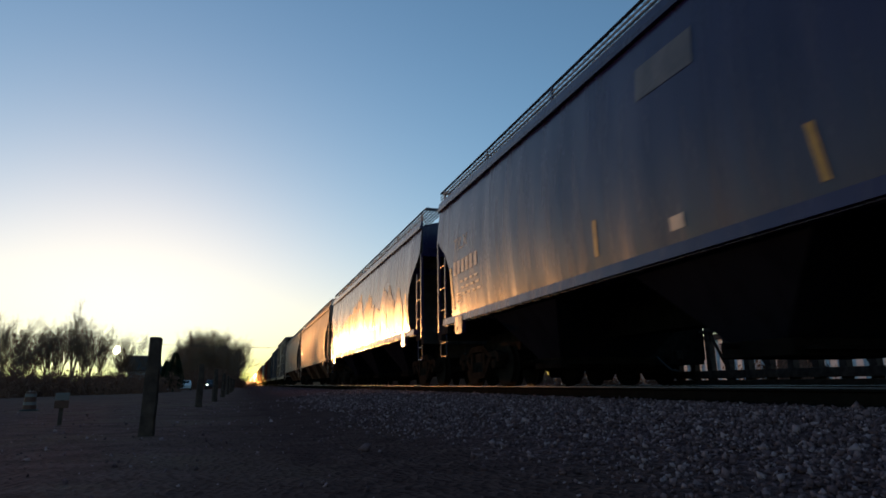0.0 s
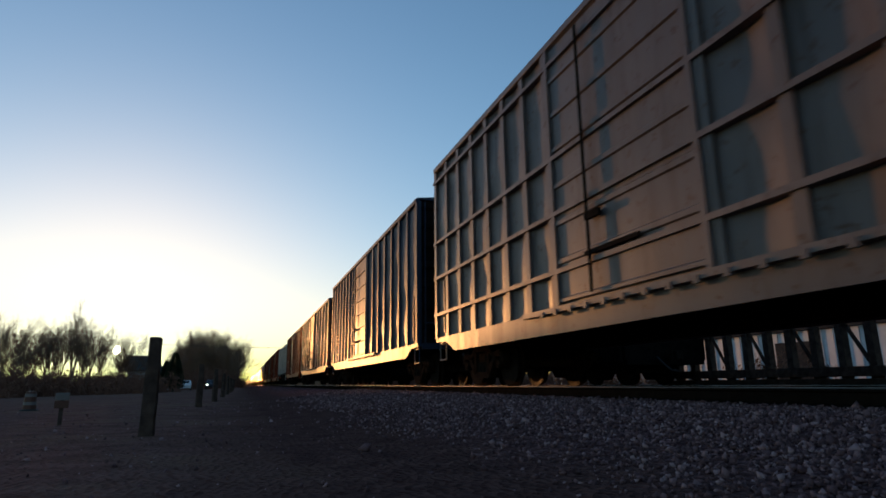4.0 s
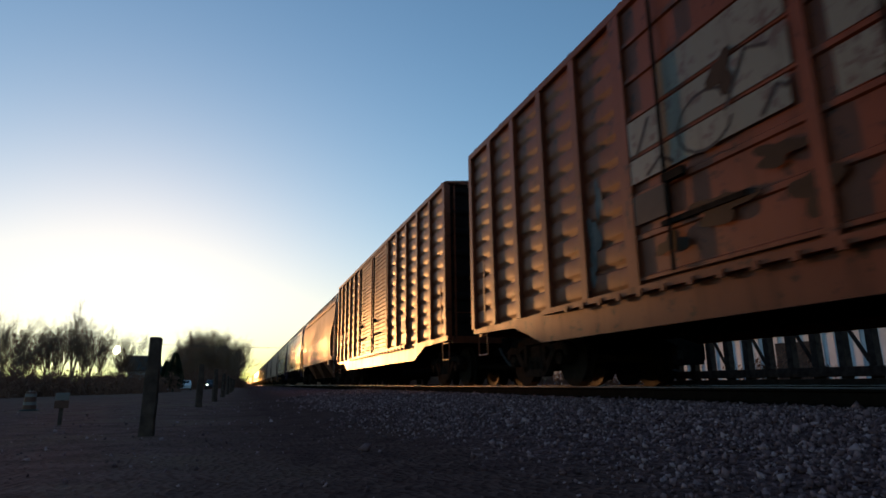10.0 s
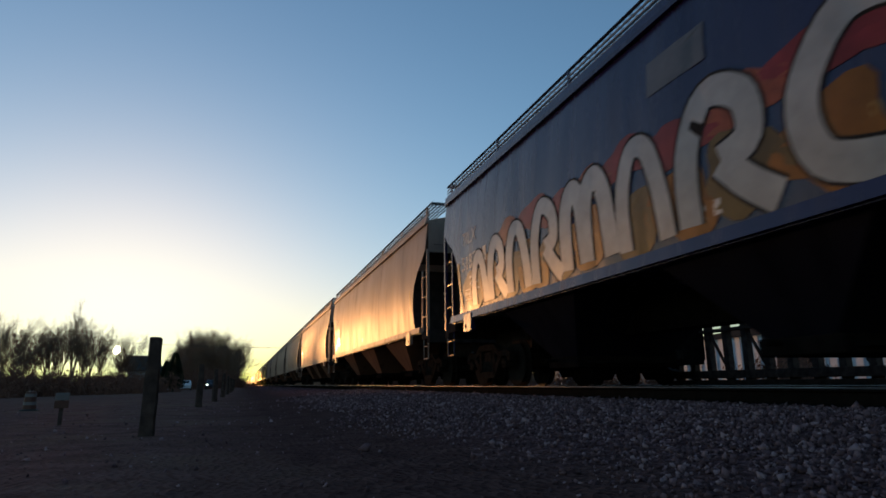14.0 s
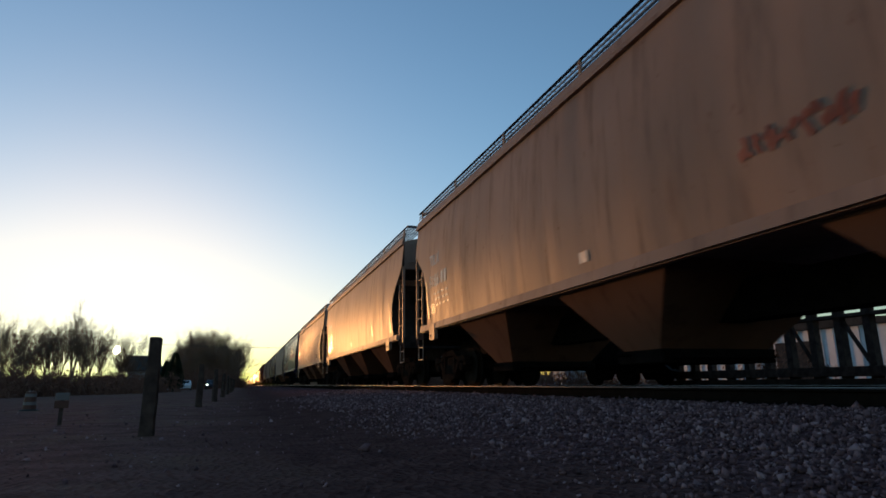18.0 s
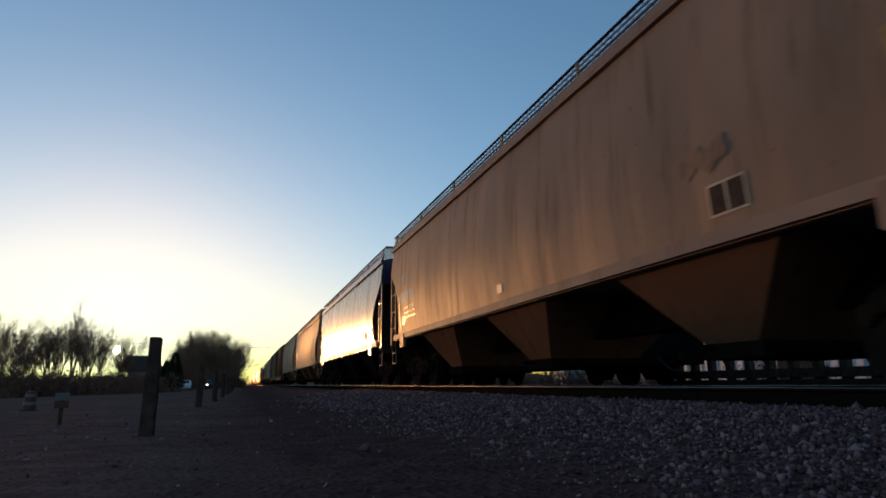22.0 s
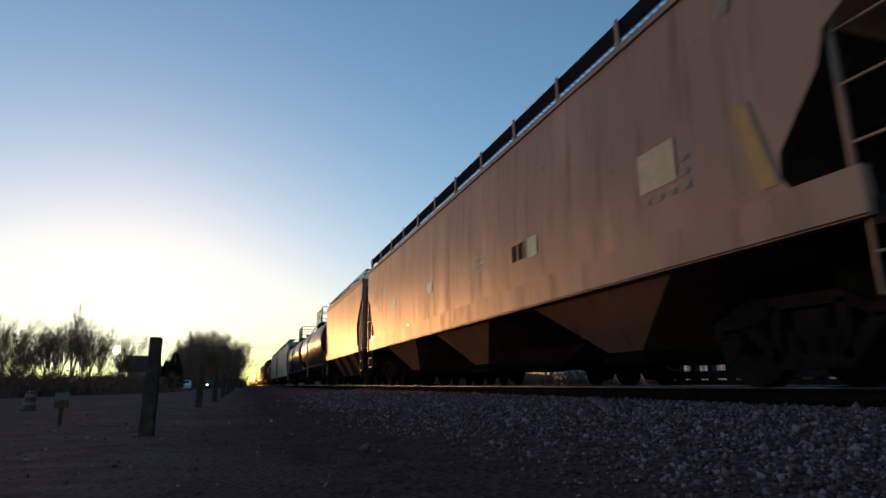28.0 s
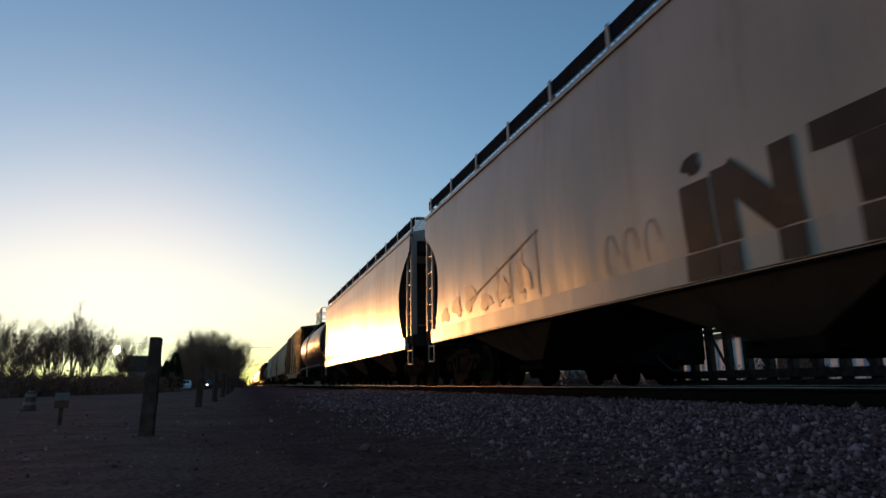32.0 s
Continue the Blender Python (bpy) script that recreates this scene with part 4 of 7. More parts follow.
def build_boxcar(name, at, label, paint, length, ribs=7, corrugated=True, door="double", grid=False, fish=True, seed=0.0, group="cars of the freight train", marks=None, height=4.86, door_paint=None, z0=1.15, door_half=2.5, door_mid=0.15):
    """A boxcar with side posts, doors, fish-belly sills and end corrugations."""
    car = thing(name, at, label, "boxcar", group)
    P = M[paint]
    D = M[door_paint or paint]
    yb = length / 2 - 0.85
    dw = door_half if door != "plug" else 1.55
    dc = 0.4 if door == "plug" else door_mid
    ends_a, ends_b = (-yb + 0.06, dc - dw - 0.12), (dc + dw + 0.12, yb - 0.06)
    face = lambda y, z: panel_face(y, z, seed, *(ends_b if y > dc else ends_a), ribs - 1)
    PANEL_FACE[car.name] = face
    tag = f"{length:.1f}_{ribs}_{corrugated}_{door}_{grid}_{height}"

    def wall(s, a, b):
        g = Geo()
        zs = []
        if corrugated:
            n = 11
            h = (height - z0) / n
            zs += [(z0 + h * (i + k), d) for i in range(n) for k, d in ((0.0, 0.0), (0.14, 0.0), (0.26, 0.024), (0.36, 0.03), (0.84, 0.03), (0.94, 0.024))]
            zs.append((height, 0.0))
        else:
            zs = [(z0 + (height - z0) * i / 22, 0.0) for i in range(23)]
        m = 10 if corrugated else 60
        rows = []
        for z, d in zs:
            rows.append([(s * (HALF - 0.055 + d + 0.005 * noise.noise((y, z * 0.7, seed)) if corrugated else face(y, z)), y, z) for y in [a + (b - a) * i / m for i in range(m + 1)]])
        g.loft(rows, closed=False)
        g.box(*sorted((s * (HALF - 0.25), s * (HALF - 0.21))), a, b, z0, height)
        return g
    for s in (-1, 1):
        for a, b, n in ((-yb, dc - dw, "a"), (dc + dw, yb, "b")):
            part("side_panel", shared(f"wall_{tag}_{s}{n}{0 if corrugated else seed}", lambda: wall(s, a, b), 35), P, car)
        for e in (-1, 1):
            for i in range(ribs):
                a, b = dc + e * (dw + 0.12), e * (yb - 0.06)
                y = a + (b - a) * i / (ribs - 1)
                part("side_post", shared(f"post_{height}_{z0}_{s}_{corrugated}", lambda: Geo().prism([(-0.075, z0), (0.075, z0), (0.075, height - 0.02), (-0.075, height - 0.02)], s * (HALF - 0.10), s * (HALF + (0.045 if corrugated else 0.028)))), P, car, at=pose(0, y, 0))
    if grid:
        for z in (z0 + 0.55, z0 + 1.45, z0 + 2.35, height - 0.35):
            part("side_rail", shared(f"grail_{tag}_{z:.2f}", lambda: Geo().box(-HALF - 0.06, -HALF + 0.06, -yb, yb, z - 0.035, z + 0.035)), P, car)
    # doors
    leaves = [(dc - dw, dc - 0.02), (dc + 0.02, dc + dw)] if door != "plug" else [(dc - dw, dc + dw)]
    for a, b in leaves:
        for s in (-1, 1):
            def leaf():
                g = Geo()
                n = 26 if door == "double" else 7
                z1 = height - 0.06
                h = (z1 - z0 - 0.08) / n
                rows = []
                for i in range(n):
                    z = z0 + 0.08 + h * i
                    if door == "double":
                        prof = [(0.0, 0.0), (0.45, 0.0), (0.6, 0.028), (0.85, 0.028)]
                    else:
                        prof = [(0.0, 0.03), (0.08, 0.03), (0.12, 0.0), (0.94, 0.0), (0.97, 0.03)]
                    rows += [(z + h * k, d) for k, d in prof]
                rows.append((z1, 0.0))
                g.loft([[(s * (HALF + 0.01 + d), y, z) for y in (a + 0.04, b - 0.04)] for z, d in rows], closed=False)
                return g
            dd = part("door", shared(f"door_{tag}_{a:.1f}_{s}", leaf), D, car, "corrugated sliding door" if door == "double" else "panelled plug door")
            m = (a + b) / 2
            part("door_backing", shared(f"back_{tag}_{a:.1f}_{s}", lambda: Geo().box(*sorted((s * (HALF - 0.05), s * (HALF - 0.02))), a, b, z0 + 0.05, height - 0.06)), D, dd)
            for y in (a, b):
                part("door_stile", shared(f"stile_{height}_{s}", lambda: Geo().box(*sorted((s * (HALF - 0.05), s * (HALF + 0.06))), -0.045, 0.045, z0 + 0.02, height - 0.06)), D, dd, at=pose(0, y, 0))
            part("door_bar", shared(f"bar_{tag}_{a:.1f}_{s}", lambda: Geo().tube((s * (HALF + 0.09), m + 0.55, z0 + 0.1), (s * (HALF + 0.09), m + 0.55, height - 0.2), 0.025, 6).box(*sorted((s * (HALF + 0.05), s * (HALF + 0.11))), m + 0.25, m + 0.6, z0 + 1.1, z0 + 1.2).box(*sorted((s * (HALF + 0.04), s * (HALF + 0.08))), m - 0.5, m + 0.7, z0 + 0.62, z0 + 0.68)), M["iron"], dd)
    for s in (-1, 1):
        track = lambda: Geo().box(*sorted((s * (HALF - 0.02), s * (HALF + 0.10))), -dw * 2, dw * 2, z0 - 0.06, z0 + 0.02)
        part("door_track", shared(f"dtrack_{tag}_{s}", track), P, car)
        teeth = lambda: [g := Geo(), [g.box(*sorted((s * (HALF + 0.08), s * (HALF + 0.12))), y - 0.04, y + 0.04, z0 - 0.10, z0 - 0.02) for y in [-dw * 2 + 0.42 * i for i in range(int(dw * 9.5))]]][0]
        tagged(part("track_bolts", shared(f"teeth_{tag}_{s}", teeth), P, car), kind="stuff")
        if fish:
            sill = [(-yb, z0 - 0.10), (-yb + 1.9, z0 - 0.14), (-yb + 2.9, z0 - 0.46), (yb - 2.9, z0 - 0.46), (yb - 1.9, z0 - 0.14), (yb, z0 - 0.10), (yb, z0), (-yb, z0)]
        else:
            sill = [(-yb, z0 - 0.10), (-yb + 0.7, z0 - 0.12), (-yb + 1.3, z0 - 0.36), (yb - 1.3, z0 - 0.36), (yb - 0.7, z0 - 0.12), (yb, z0 - 0.10), (yb, z0), (-yb, z0)]
        part("side_sill", shared(f"bsill_{tag}_{fish}_{s}", lambda: Geo().prism(sill, *sorted((s * (HALF - 0.05), s * (HALF - 0.005))))), P, car)
        part("roof_edge", shared(f"eave_{tag}_{s}", lambda: Geo().box(*sorted((s * (HALF - 0.06), s * (HALF + 0.05))), -yb, yb, height - 0.05, height + 0.07, 0.01)), P, car)

    def roof():
        g = Geo()
        prof = [(-HALF, height + 0.05), (-HALF, height + 0.09), (0, height + 0.26), (HALF, height + 0.09), (HALF, height + 0.05)]
        g.loft([[(x, y, z) for x, z in prof] for y in (-yb, 0, yb)])
        n = 13
        for i in range(n):
            y = -yb + 0.3 + (2 * yb - 0.6) * i / (n - 1)
            g.loft([[(-HALF, y + d, height + 0.08), (0, y + d, height + 0.25), (HALF, y + d, height + 0.08), (HALF, y + d, height + 0.13), (0, y + d, height + 0.31), (-HALF, y + d, height + 0.13)] for d in (-0.04, 0.04)])
        return g
    part("roof", shared(f"broof_{tag}", roof), M["walk"] if paint == "silver" else P, car)
    for e in (-1, 1):
        def end():
            g = Geo()
            rows, n = [], 7
            for i in range(n):
                z = z0 + (height - z0) * i / n
                h = (height - z0) / n
                rows += [(z, 0.0), (z + h * 0.55, 0.0), (z + h * 0.7, 0.06), (z + h * 0.85, 0.06)]
            rows.append((height, 0.0))
            g.loft([[(x, e * (yb - 0.08 + d), z) for x in (-HALF + 0.05, HALF - 0.05)] for z, d in rows], closed=False)
            g.box(-HALF + 0.05, HALF - 0.05, *sorted((e * (yb - 0.16), e * (yb - 0.1))), z0, height)
            g.add([(-HALF + 0.05, e * (yb - 0.05), height), (HALF - 0.05, e * (yb - 0.05), height), (0, e * (yb - 0.05), height + 0.24)], [(0, 1, 2)])
            return g
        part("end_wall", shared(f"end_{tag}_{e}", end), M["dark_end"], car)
        for s in (-1, 1):
            part("corner_post", shared(f"corner_{tag}_{e}_{s}", lambda: Geo().box(*sorted((s * (HALF - 0.11), s * HALF)), *sorted((e * (yb - 0.12), e * (yb + 0.02))), z0 - 0.1, height)), P, car)
        part("end_sill", shared(f"bend_{tag}_{e}", lambda: Geo().box(-1.43, 1.43, *sorted((e * (yb - 0.1), e * (yb + 0.06))), z0 - 0.16, z0)), P, car)
    end_gear(car, f"b{tag}", P, yb - 0.02, z0 + 1.35, steps=4)
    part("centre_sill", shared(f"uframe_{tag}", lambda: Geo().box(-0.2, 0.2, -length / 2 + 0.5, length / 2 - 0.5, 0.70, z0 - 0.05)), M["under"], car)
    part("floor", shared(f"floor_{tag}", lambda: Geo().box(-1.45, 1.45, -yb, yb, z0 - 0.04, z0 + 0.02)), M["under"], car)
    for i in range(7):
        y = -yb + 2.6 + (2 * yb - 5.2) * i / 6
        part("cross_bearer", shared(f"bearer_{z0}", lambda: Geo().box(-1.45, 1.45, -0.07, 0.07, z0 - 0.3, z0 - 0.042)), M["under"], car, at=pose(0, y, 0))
    for e in (-1, 1):
        build_truck(car, e * (length / 2 - 2.55))
        build_coupler(car, e * (length / 2 - 0.28), e)
    brake_wheel(car, yb + 0.02)
    if marks:
        marks(car, lambda yy, zz: HALF + 0.05)
    return car


def build_tank(name, at, label, length, group="cars of the freight train", marks=None, climb=1.0):
    """A black tank car with a top platform, side ladder and handrails."""
    car = thing(name, at, label, "tank car", group)
    P = M["black"]
    r, zc = 1.66, 2.72
    yb = length / 2 - 0.75
    tag = f"t{length:.1f}"

    def shell():
        g = Geo()
        prof = [(-yb, 0.02), (-yb + 0.015, 0.5), (-yb + 0.06, 0.95), (-yb + 0.13, 1.28), (-yb + 0.21, 1.48), (-yb + 0.29, 1.58), (-yb + 0.38, 1.635), (-yb + 0.48, r)]
        full = prof + [(-yb * 0.45, r), (-yb * 0.15, r), (yb * 0.15, r), (yb * 0.45, r)] + [(-a, b) for a, b in reversed(prof)]
        n = 64
        g.loft([[(q * math.cos(2 * math.pi * i / n), y, zc + q * math.sin(2 * math.pi * i / n)) for i in range(n)] for y, q in full])
        return g
    part("tank", shared(f"shell_{tag}", shell, 40), P, car)
    for y in (-yb * 0.62, -yb * 0.2, yb * 0.2, yb * 0.62):
        def band():
            g, n = Geo(), 48
            return g.loft([[((r + h) * math.cos(2 * math.pi * i / n), dy, zc + (r + h) * math.sin(2 * math.pi * i / n)) for i in range(n)] for dy, h in ((-0.02, -0.006), (-0.01, 0.003), (0.01, 0.003), (0.02, -0.006))])
        part("weld_band", shared("weld_band", band, 30), P, car, at=pose(0, y, 0))
    part("manway", shared("manway", lambda: Geo().lathe_z([(4.2, 0.45), (4.62, 0.45), (4.66, 0.52), (4.70, 0.52), (4.78, 0.3)], 0, 0, 20)), P, car)

    def platform():
        g = Geo()
        for k in range(13):
            x = -1.0 + 2.0 * k / 12
            g.box(x - 0.01, x + 0.01, -1.6, 1.6, 4.33, 4.37)
        for k in range(17):
            y = -1.6 + 3.2 * k / 16
            g.box(-1.0, 1.0, y - 0.01, y + 0.01, 4.34, 4.365)
        for s in (-1, 1):
            g.box(s * 0.95 - 0.03, s * 0.95 + 0.03, -1.6, 1.6, 4.05, 4.36)
        return g
    pf = tagged(part("platform", shared("tank_platform", platform), M["under"], car, "dark grated top platform"), kind="stuff")

    def rails():
        g = Geo()
        for s in (-1, 1):
            for a, b in ((-1.6, -1.1), (-0.95, 1.6)):
                pts = [(s * 1.0, a, 4.36), (s * 1.0, a, 5.25), (s * 1.0, a + 0.1, 5.40), (s * 1.0, b - 0.1, 5.40), (s * 1.0, b, 5.25), (s * 1.0, b, 4.36)]
                g.path(pts, 0.028, 6)
                g.tube((s * 1.0, a, 4.9), (s * 1.0, b, 4.9), 0.02, 6)
                k = int((b - a) / 0.7)
                for i in range(1, k + 1):
                    y = a + (b - a) * i / (k + 1)
                    g.tube((s * 1.0, y, 4.36), (s * 1.0, y, 5.40), 0.024, 6)
        for e in (-1, 1):
            g.path([(-1.0, e * 1.6, 5.40), (1.0, e * 1.6, 5.40)], 0.028, 6).tube((-1.0, e * 1.6, 4.9), (1.0, e * 1.6, 4.9), 0.02, 6)
        return g
    part("railing", shared("tank_rails", rails), M["railing"], pf, "dark blue tubular platform railing")
    for s in (-1, 1):
        pts = [(s * 1.02, 4.33), (s * 1.40, 3.75), (s * 1.64, 3.2), (s * 1.70, 2.6), (s * 1.60, 1.1), (s * 1.60, 0.62)]
        steel = M["walk" if climb > 0 else "under"]
        ladder = part("ladder", shared(f"tank_ladder_{s}", lambda: Geo().path([(x, 0, z) for x, z in pts], 0.024, 6)), steel, car, "bent steel side ladder", pose(0, climb, 0))
        part("stile", ladder.data, steel, ladder, at=pose(0, 0.46, 0))
        for i in range(13):
            z = 0.63 + 0.30 * i
            for (xa, za), (xb, zb) in zip(pts, pts[1:]):
                if zb <= z <= za:
                    x = xb + (xa - xb) * (z - zb) / (za - zb)
                    part("rung", shared("tank_rung", lambda: Geo().tube((0, 0, 0), (0, 0.46, 0), 0.014, 5)), steel, ladder, at=pose(x, 0, z))
                    break

        def handrail():
            g = Geo().path([(s * 1.58, -yb + 0.3, 1.18), (s * 1.58, -yb + 0.6, 1.30), (s * 1.58, yb - 0.6, 1.30), (s * 1.58, yb - 0.3, 1.18)], 0.022, 6)
            for i in range(6):
                y = -yb + 0.7 + (2 * yb - 1.4) * i / 5
                g.tube((s * 1.58, y, 1.30), (s * 0.95, y, 1.33 if 0 < i < 5 else 1.12), 0.018, 5)
            return g
        part("handrail", shared(f"handrail_{tag}_{s}", handrail), M["walk"], car, "long tubular handrail")
    for e in (-1, 1):
        def saddle():
            g = Geo()
            a, b = e * (yb - 2.3), e * (yb - 1.3)
            n = 10
            arc = [(1.34 * math.sin(-0.9 + 1.8 * i / n) * 1.18, zc - math.sqrt(max(0.0, r * r - (1.34 * math.sin(-0.9 + 1.8 * i / n) * 1.18) ** 2)) + 0.04) for i in range(n + 1)]
            poly = [(x, z) for x, z in arc] + [(0.6, 0.95), (-0.6, 0.95)]
            g.loft([[(x, y, z) for x, z in poly] for y in sorted((a, b))])
            return g
        part("saddle", shared(f"saddle_{tag}_{e}", saddle), M["under"], car)
        part("stub_sill", shared(f"stub_{tag}_{e}", lambda: Geo().box(-0.26, 0.26, *sorted((0.01 * e, e * (yb + 0.35))), 0.86, 1.09)), M["under"], car)
        part("end_sill", shared(f"esill_{tag}_{e}", lambda: Geo().box(-1.5, 1.5, *sorted((e * (yb + 0.1), e * (yb + 0.25))), 0.85, 1.09)), M["under"], car)
        part("end_deck", shared(f"edeck_{tag}_{e}", lambda: Geo().box(-1.5, 1.5, *sorted((e * (yb - 0.3), e * (yb + 0.25))), 1.095, 1.13)), M["under"], car)
        build_truck(car, e * (length / 2 - 2.1))
        build_coupler(car, e * (length / 2 - 0.28), e)
        for s in (-1, 1):
            part("end_rail", shared(f"erail_{tag}_{e}_{s}", lambda: Geo().path([(s * 1.45, e * (yb - 0.9), 1.12), (s * 1.45, e * (yb - 0.9), 2.0), (s * 1.45, e * (yb + 0.15), 2.0), (s * 1.45, e * (yb + 0.15), 1.12)], 0.018, 5).path([(s * 1.47, e * (yb - 0.3), 1.12), (s * 1.47, e * (yb - 0.3), 0.5), (s * 1.47, e * (yb + 0.15), 0.5), (s * 1.47, e * (yb + 0.15), 1.12)], 0.018, 5)), P, car)
    if marks:
        marks(car, lambda yy, zz: math.sqrt(max(0.01, r * r - (zz - zc) ** 2)))
    return car


# ---- the train ----
# Each car: kind, paint, the moment its trailing end comes abreast, and its look.
TRAIN = [
    ("hopper", "blue", 0.882, "curved", "navy blue covered hopper car with dented glossy sides"),
    ("hopper", "blue", 1.896, "curved", "navy blue covered hopper car with large silver graffiti"),
    ("hopper", "tan", 2.917, "curved", "streaked tan covered hopper car with white stencilled numbers"),
    ("hopper", "tan", 3.937, "curved", "rust-streaked tan covered hopper car with a yellow strip"),
    ("boxcar", "silver", 4.895, "grid", "grey boxcar with a grid of side ribs"),
    ("boxcar", "bluebox", 5.898, "plain", "faded blue boxcar with painted letters"),
    ("boxcar", "rusty", 6.878, "plug", "dented boxcar in faded blue and rust, with a plug door"),
    ("boxcar", "red", 7.833, "plug", "red oxide boxcar with a graffiti-marked plug door"),
    ("hopper", "grey", 8.778, "ribbed", "pale grey hopper car with vertical side ribs"),
    ("boxcar", "red", 9.787, "corr", "red oxide boxcar with corrugated double doors"),
    ("boxcar", "brown", 10.765, "corrplug", "weathered brown boxcar with graffiti on its panelled door"),
    ("boxcar", "brown", 11.785, "corr", "rust brown boxcar with corrugated double doors"),
    ("hopper", "tan", 12.81, "curved", "tan covered hopper car with pink and green graffiti"),
    ("hopper", "blue", 13.838, "curved", "navy blue covered hopper car with small stickers"),
    ("hopper", "blue", 14.865, "curved", "navy blue covered hopper car with white bubble graffiti"),
    ("hopper", "tan_b", 15.90, "curved", "pale tan covered hopper car with a yellow strip"),
    ("hopper", "tan_b", 16.935, "curved", "pale tan covered hopper car with stencilled letters"),
    ("hopper", "tan", 17.968, "curved", "tan covered hopper car with scrawled chalk marks"),
    ("hopper", "tan", 19.007, "curved", "rain-streaked tan covered hopper car with a red tag"),
    ("hopper", "tan", 20.053, "curved", "tan covered hopper car with white stencilled numbers"),
    ("hopper", "tan", 21.09, "curved", "plain tan covered hopper car with a framed notice"),
    ("hopper", "blue", 22.124, "curved", "navy blue covered hopper car with orange and green graffiti"),
    ("hopper", "tan", 23.176, "curved", "tan covered hopper car with a rust-lined panel"),
    ("hopper", "blue", 24.203, "curved", "navy blue covered hopper car with a yellow strip"),
    ("hopper", "tan", 25.247, "curved", "tan covered hopper car with a yellow strip at its end"),
    ("hopper", "tan", 26.277, "curved", "tan covered hopper car with rust runs"),
    ("boxcar", "brown", 27.27, "corrplug", "brown ribbed boxcar with a yellowed door"),
    ("boxcar", "patch", 28.215, "flat", "patched ochre and rust boxcar"),
    ("hopper", "tan_b", 29.385, "angled", "pale covered hopper car with angular end bays"),
    ("hopper", "tan_b", 30.08, "short", "short pale covered hopper car with a tall roof walkway"),
    ("tank", "black", 30.923, "", "glossy black tank car with a railed top platform"),
    ("tank", "black", 31.749, "", "black tank car with rust stains and a side ladder"),
    ("hopper", "white", 32.968, "low", "off-white covered hopper car with dark block letters"),
    ("hopper", "white", 34.12, "low", "off-white covered hopper car with glossy sides"),
    ("tank", "black", 34.95, "", "black tank car with a railed platform"),
    ("boxcar", "brown", 35.93, "corr", "rust brown ribbed boxcar"),
]
MORE = ["hopper tan", "boxcar red", "hopper grey", "hopper white", "boxcar brown", "hopper tan", "hopper tan", "tank black"]
CARS = []


def quad(y0, y1, z0, z1):
    n = 5
    return [(y0 + (y1 - y0) * i / n, z0) for i in range(n)] + [(y1, z0 + (z1 - z0) * i / n) for i in range(n)] + [(y1 + (y0 - y1) * i / n, z1) for i in range(n)] + [(y0, z1 + (z0 - z1) * i / n) for i in range(n)]


def strip(car, d, y, z0, z1, lean=0.0, w=0.12, mat="yellow"):
    pts = [(y + w / 2 + lean * k / 5, z0 + (z1 - z0) * k / 5) for k in range(6)] + [(y - w / 2 + lean * k / 5, z0 + (z1 - z0) * k / 5) for k in reversed(range(6))]
    decal(car, "reflective_strip", pts, M[mat], d, 0.008, "yellow reflective strip")


def plate(car, d, y, z, w=0.22, h=0.16, mat="stencil"):
    decal(car, "notice_plate", quad(y - w / 2, y + w / 2, z, z + h), M[mat], d, 0.009, "small pale notice plate")


def notice(car, d, y, z, mat="stencil_pale"):
    """A framed two-part notice."""
    decal(car, "notice_plate", quad(y - 0.24, y + 0.24, z + 0.02, z + 0.36), M[mat], d, 0.008, "worn white-framed notice")
    for k in (-1, 1):
        decal(car, "notice_panel", quad(y + k * 0.115 - 0.100, y + k * 0.115 + 0.100, z + 0.045, z + 0.335), M["notice_in"], d, 0.012)


def bars(car, d, y, z, n, w, h, mat):
    """A row of marks, each the size of one stencilled character."""
    for k in range(n):
        a = y - k * w * 1.35
        decal(car, "stencil_bar", quad(a - w * 0.8, a, z, z + h), M[mat], d, 0.007)


def notice_small(car, d, y, z, mat):
    """A square stamp of small worn marks."""
    for k in range(4):
        stroke(car, d, [(y - 0.28 * (k in (1, 2)), z + 0.02 + 0.2 * (k in (2, 3))), (y - 0.28 * (k in (0, 1)), z + 0.02 + 0.2 * (k in (1, 2)))], 0.022, mat)
    bars(car, d, y - 0.03, z + 0.07, 3, 0.06, 0.11, mat)


def usual(car, d, mat, number=True, end_strip=True):
    """The marks that every car of this class carries."""
    ink = "stencil" if mat == "stencil" else "stencil_brown"
    if number:
        lettering(car, "TILX", 0.42, 7.0, 2.99, ink, d)
        known = number if isinstance(number, str) else ""
        if known:
            lettering(car, known, 0.44, 7.01, 2.44, ink, d)
        if len(known) < 6:
            bars(car, d, 6.99 - 0.235 * len(known), 2.44, 6 - len(known), 0.18, 0.30, ink)
        for k in range(3):
            bars(car, d, 6.6 - 0.05 * k, 2.22 - 0.14 * k, 4, 0.20, 0.05, ink)
        notice_small(car, d, 6.86, 1.78, ink)
    plate(car, d, 0.02, 1.70)
    if mat == "stencil":
        strip(car, d, 1.55, 1.72, 2.22, -0.03, 0.08)
        strip(car, d, -1.68, 1.66, 2.2, 0.06, 0.08)
    if end_strip:
        strip(car, d, -7.10, 1.68, 2.66, 0.14, 0.10)
        strip(car, d, 7.08, 1.68, 2.66, 0.12, 0.11)


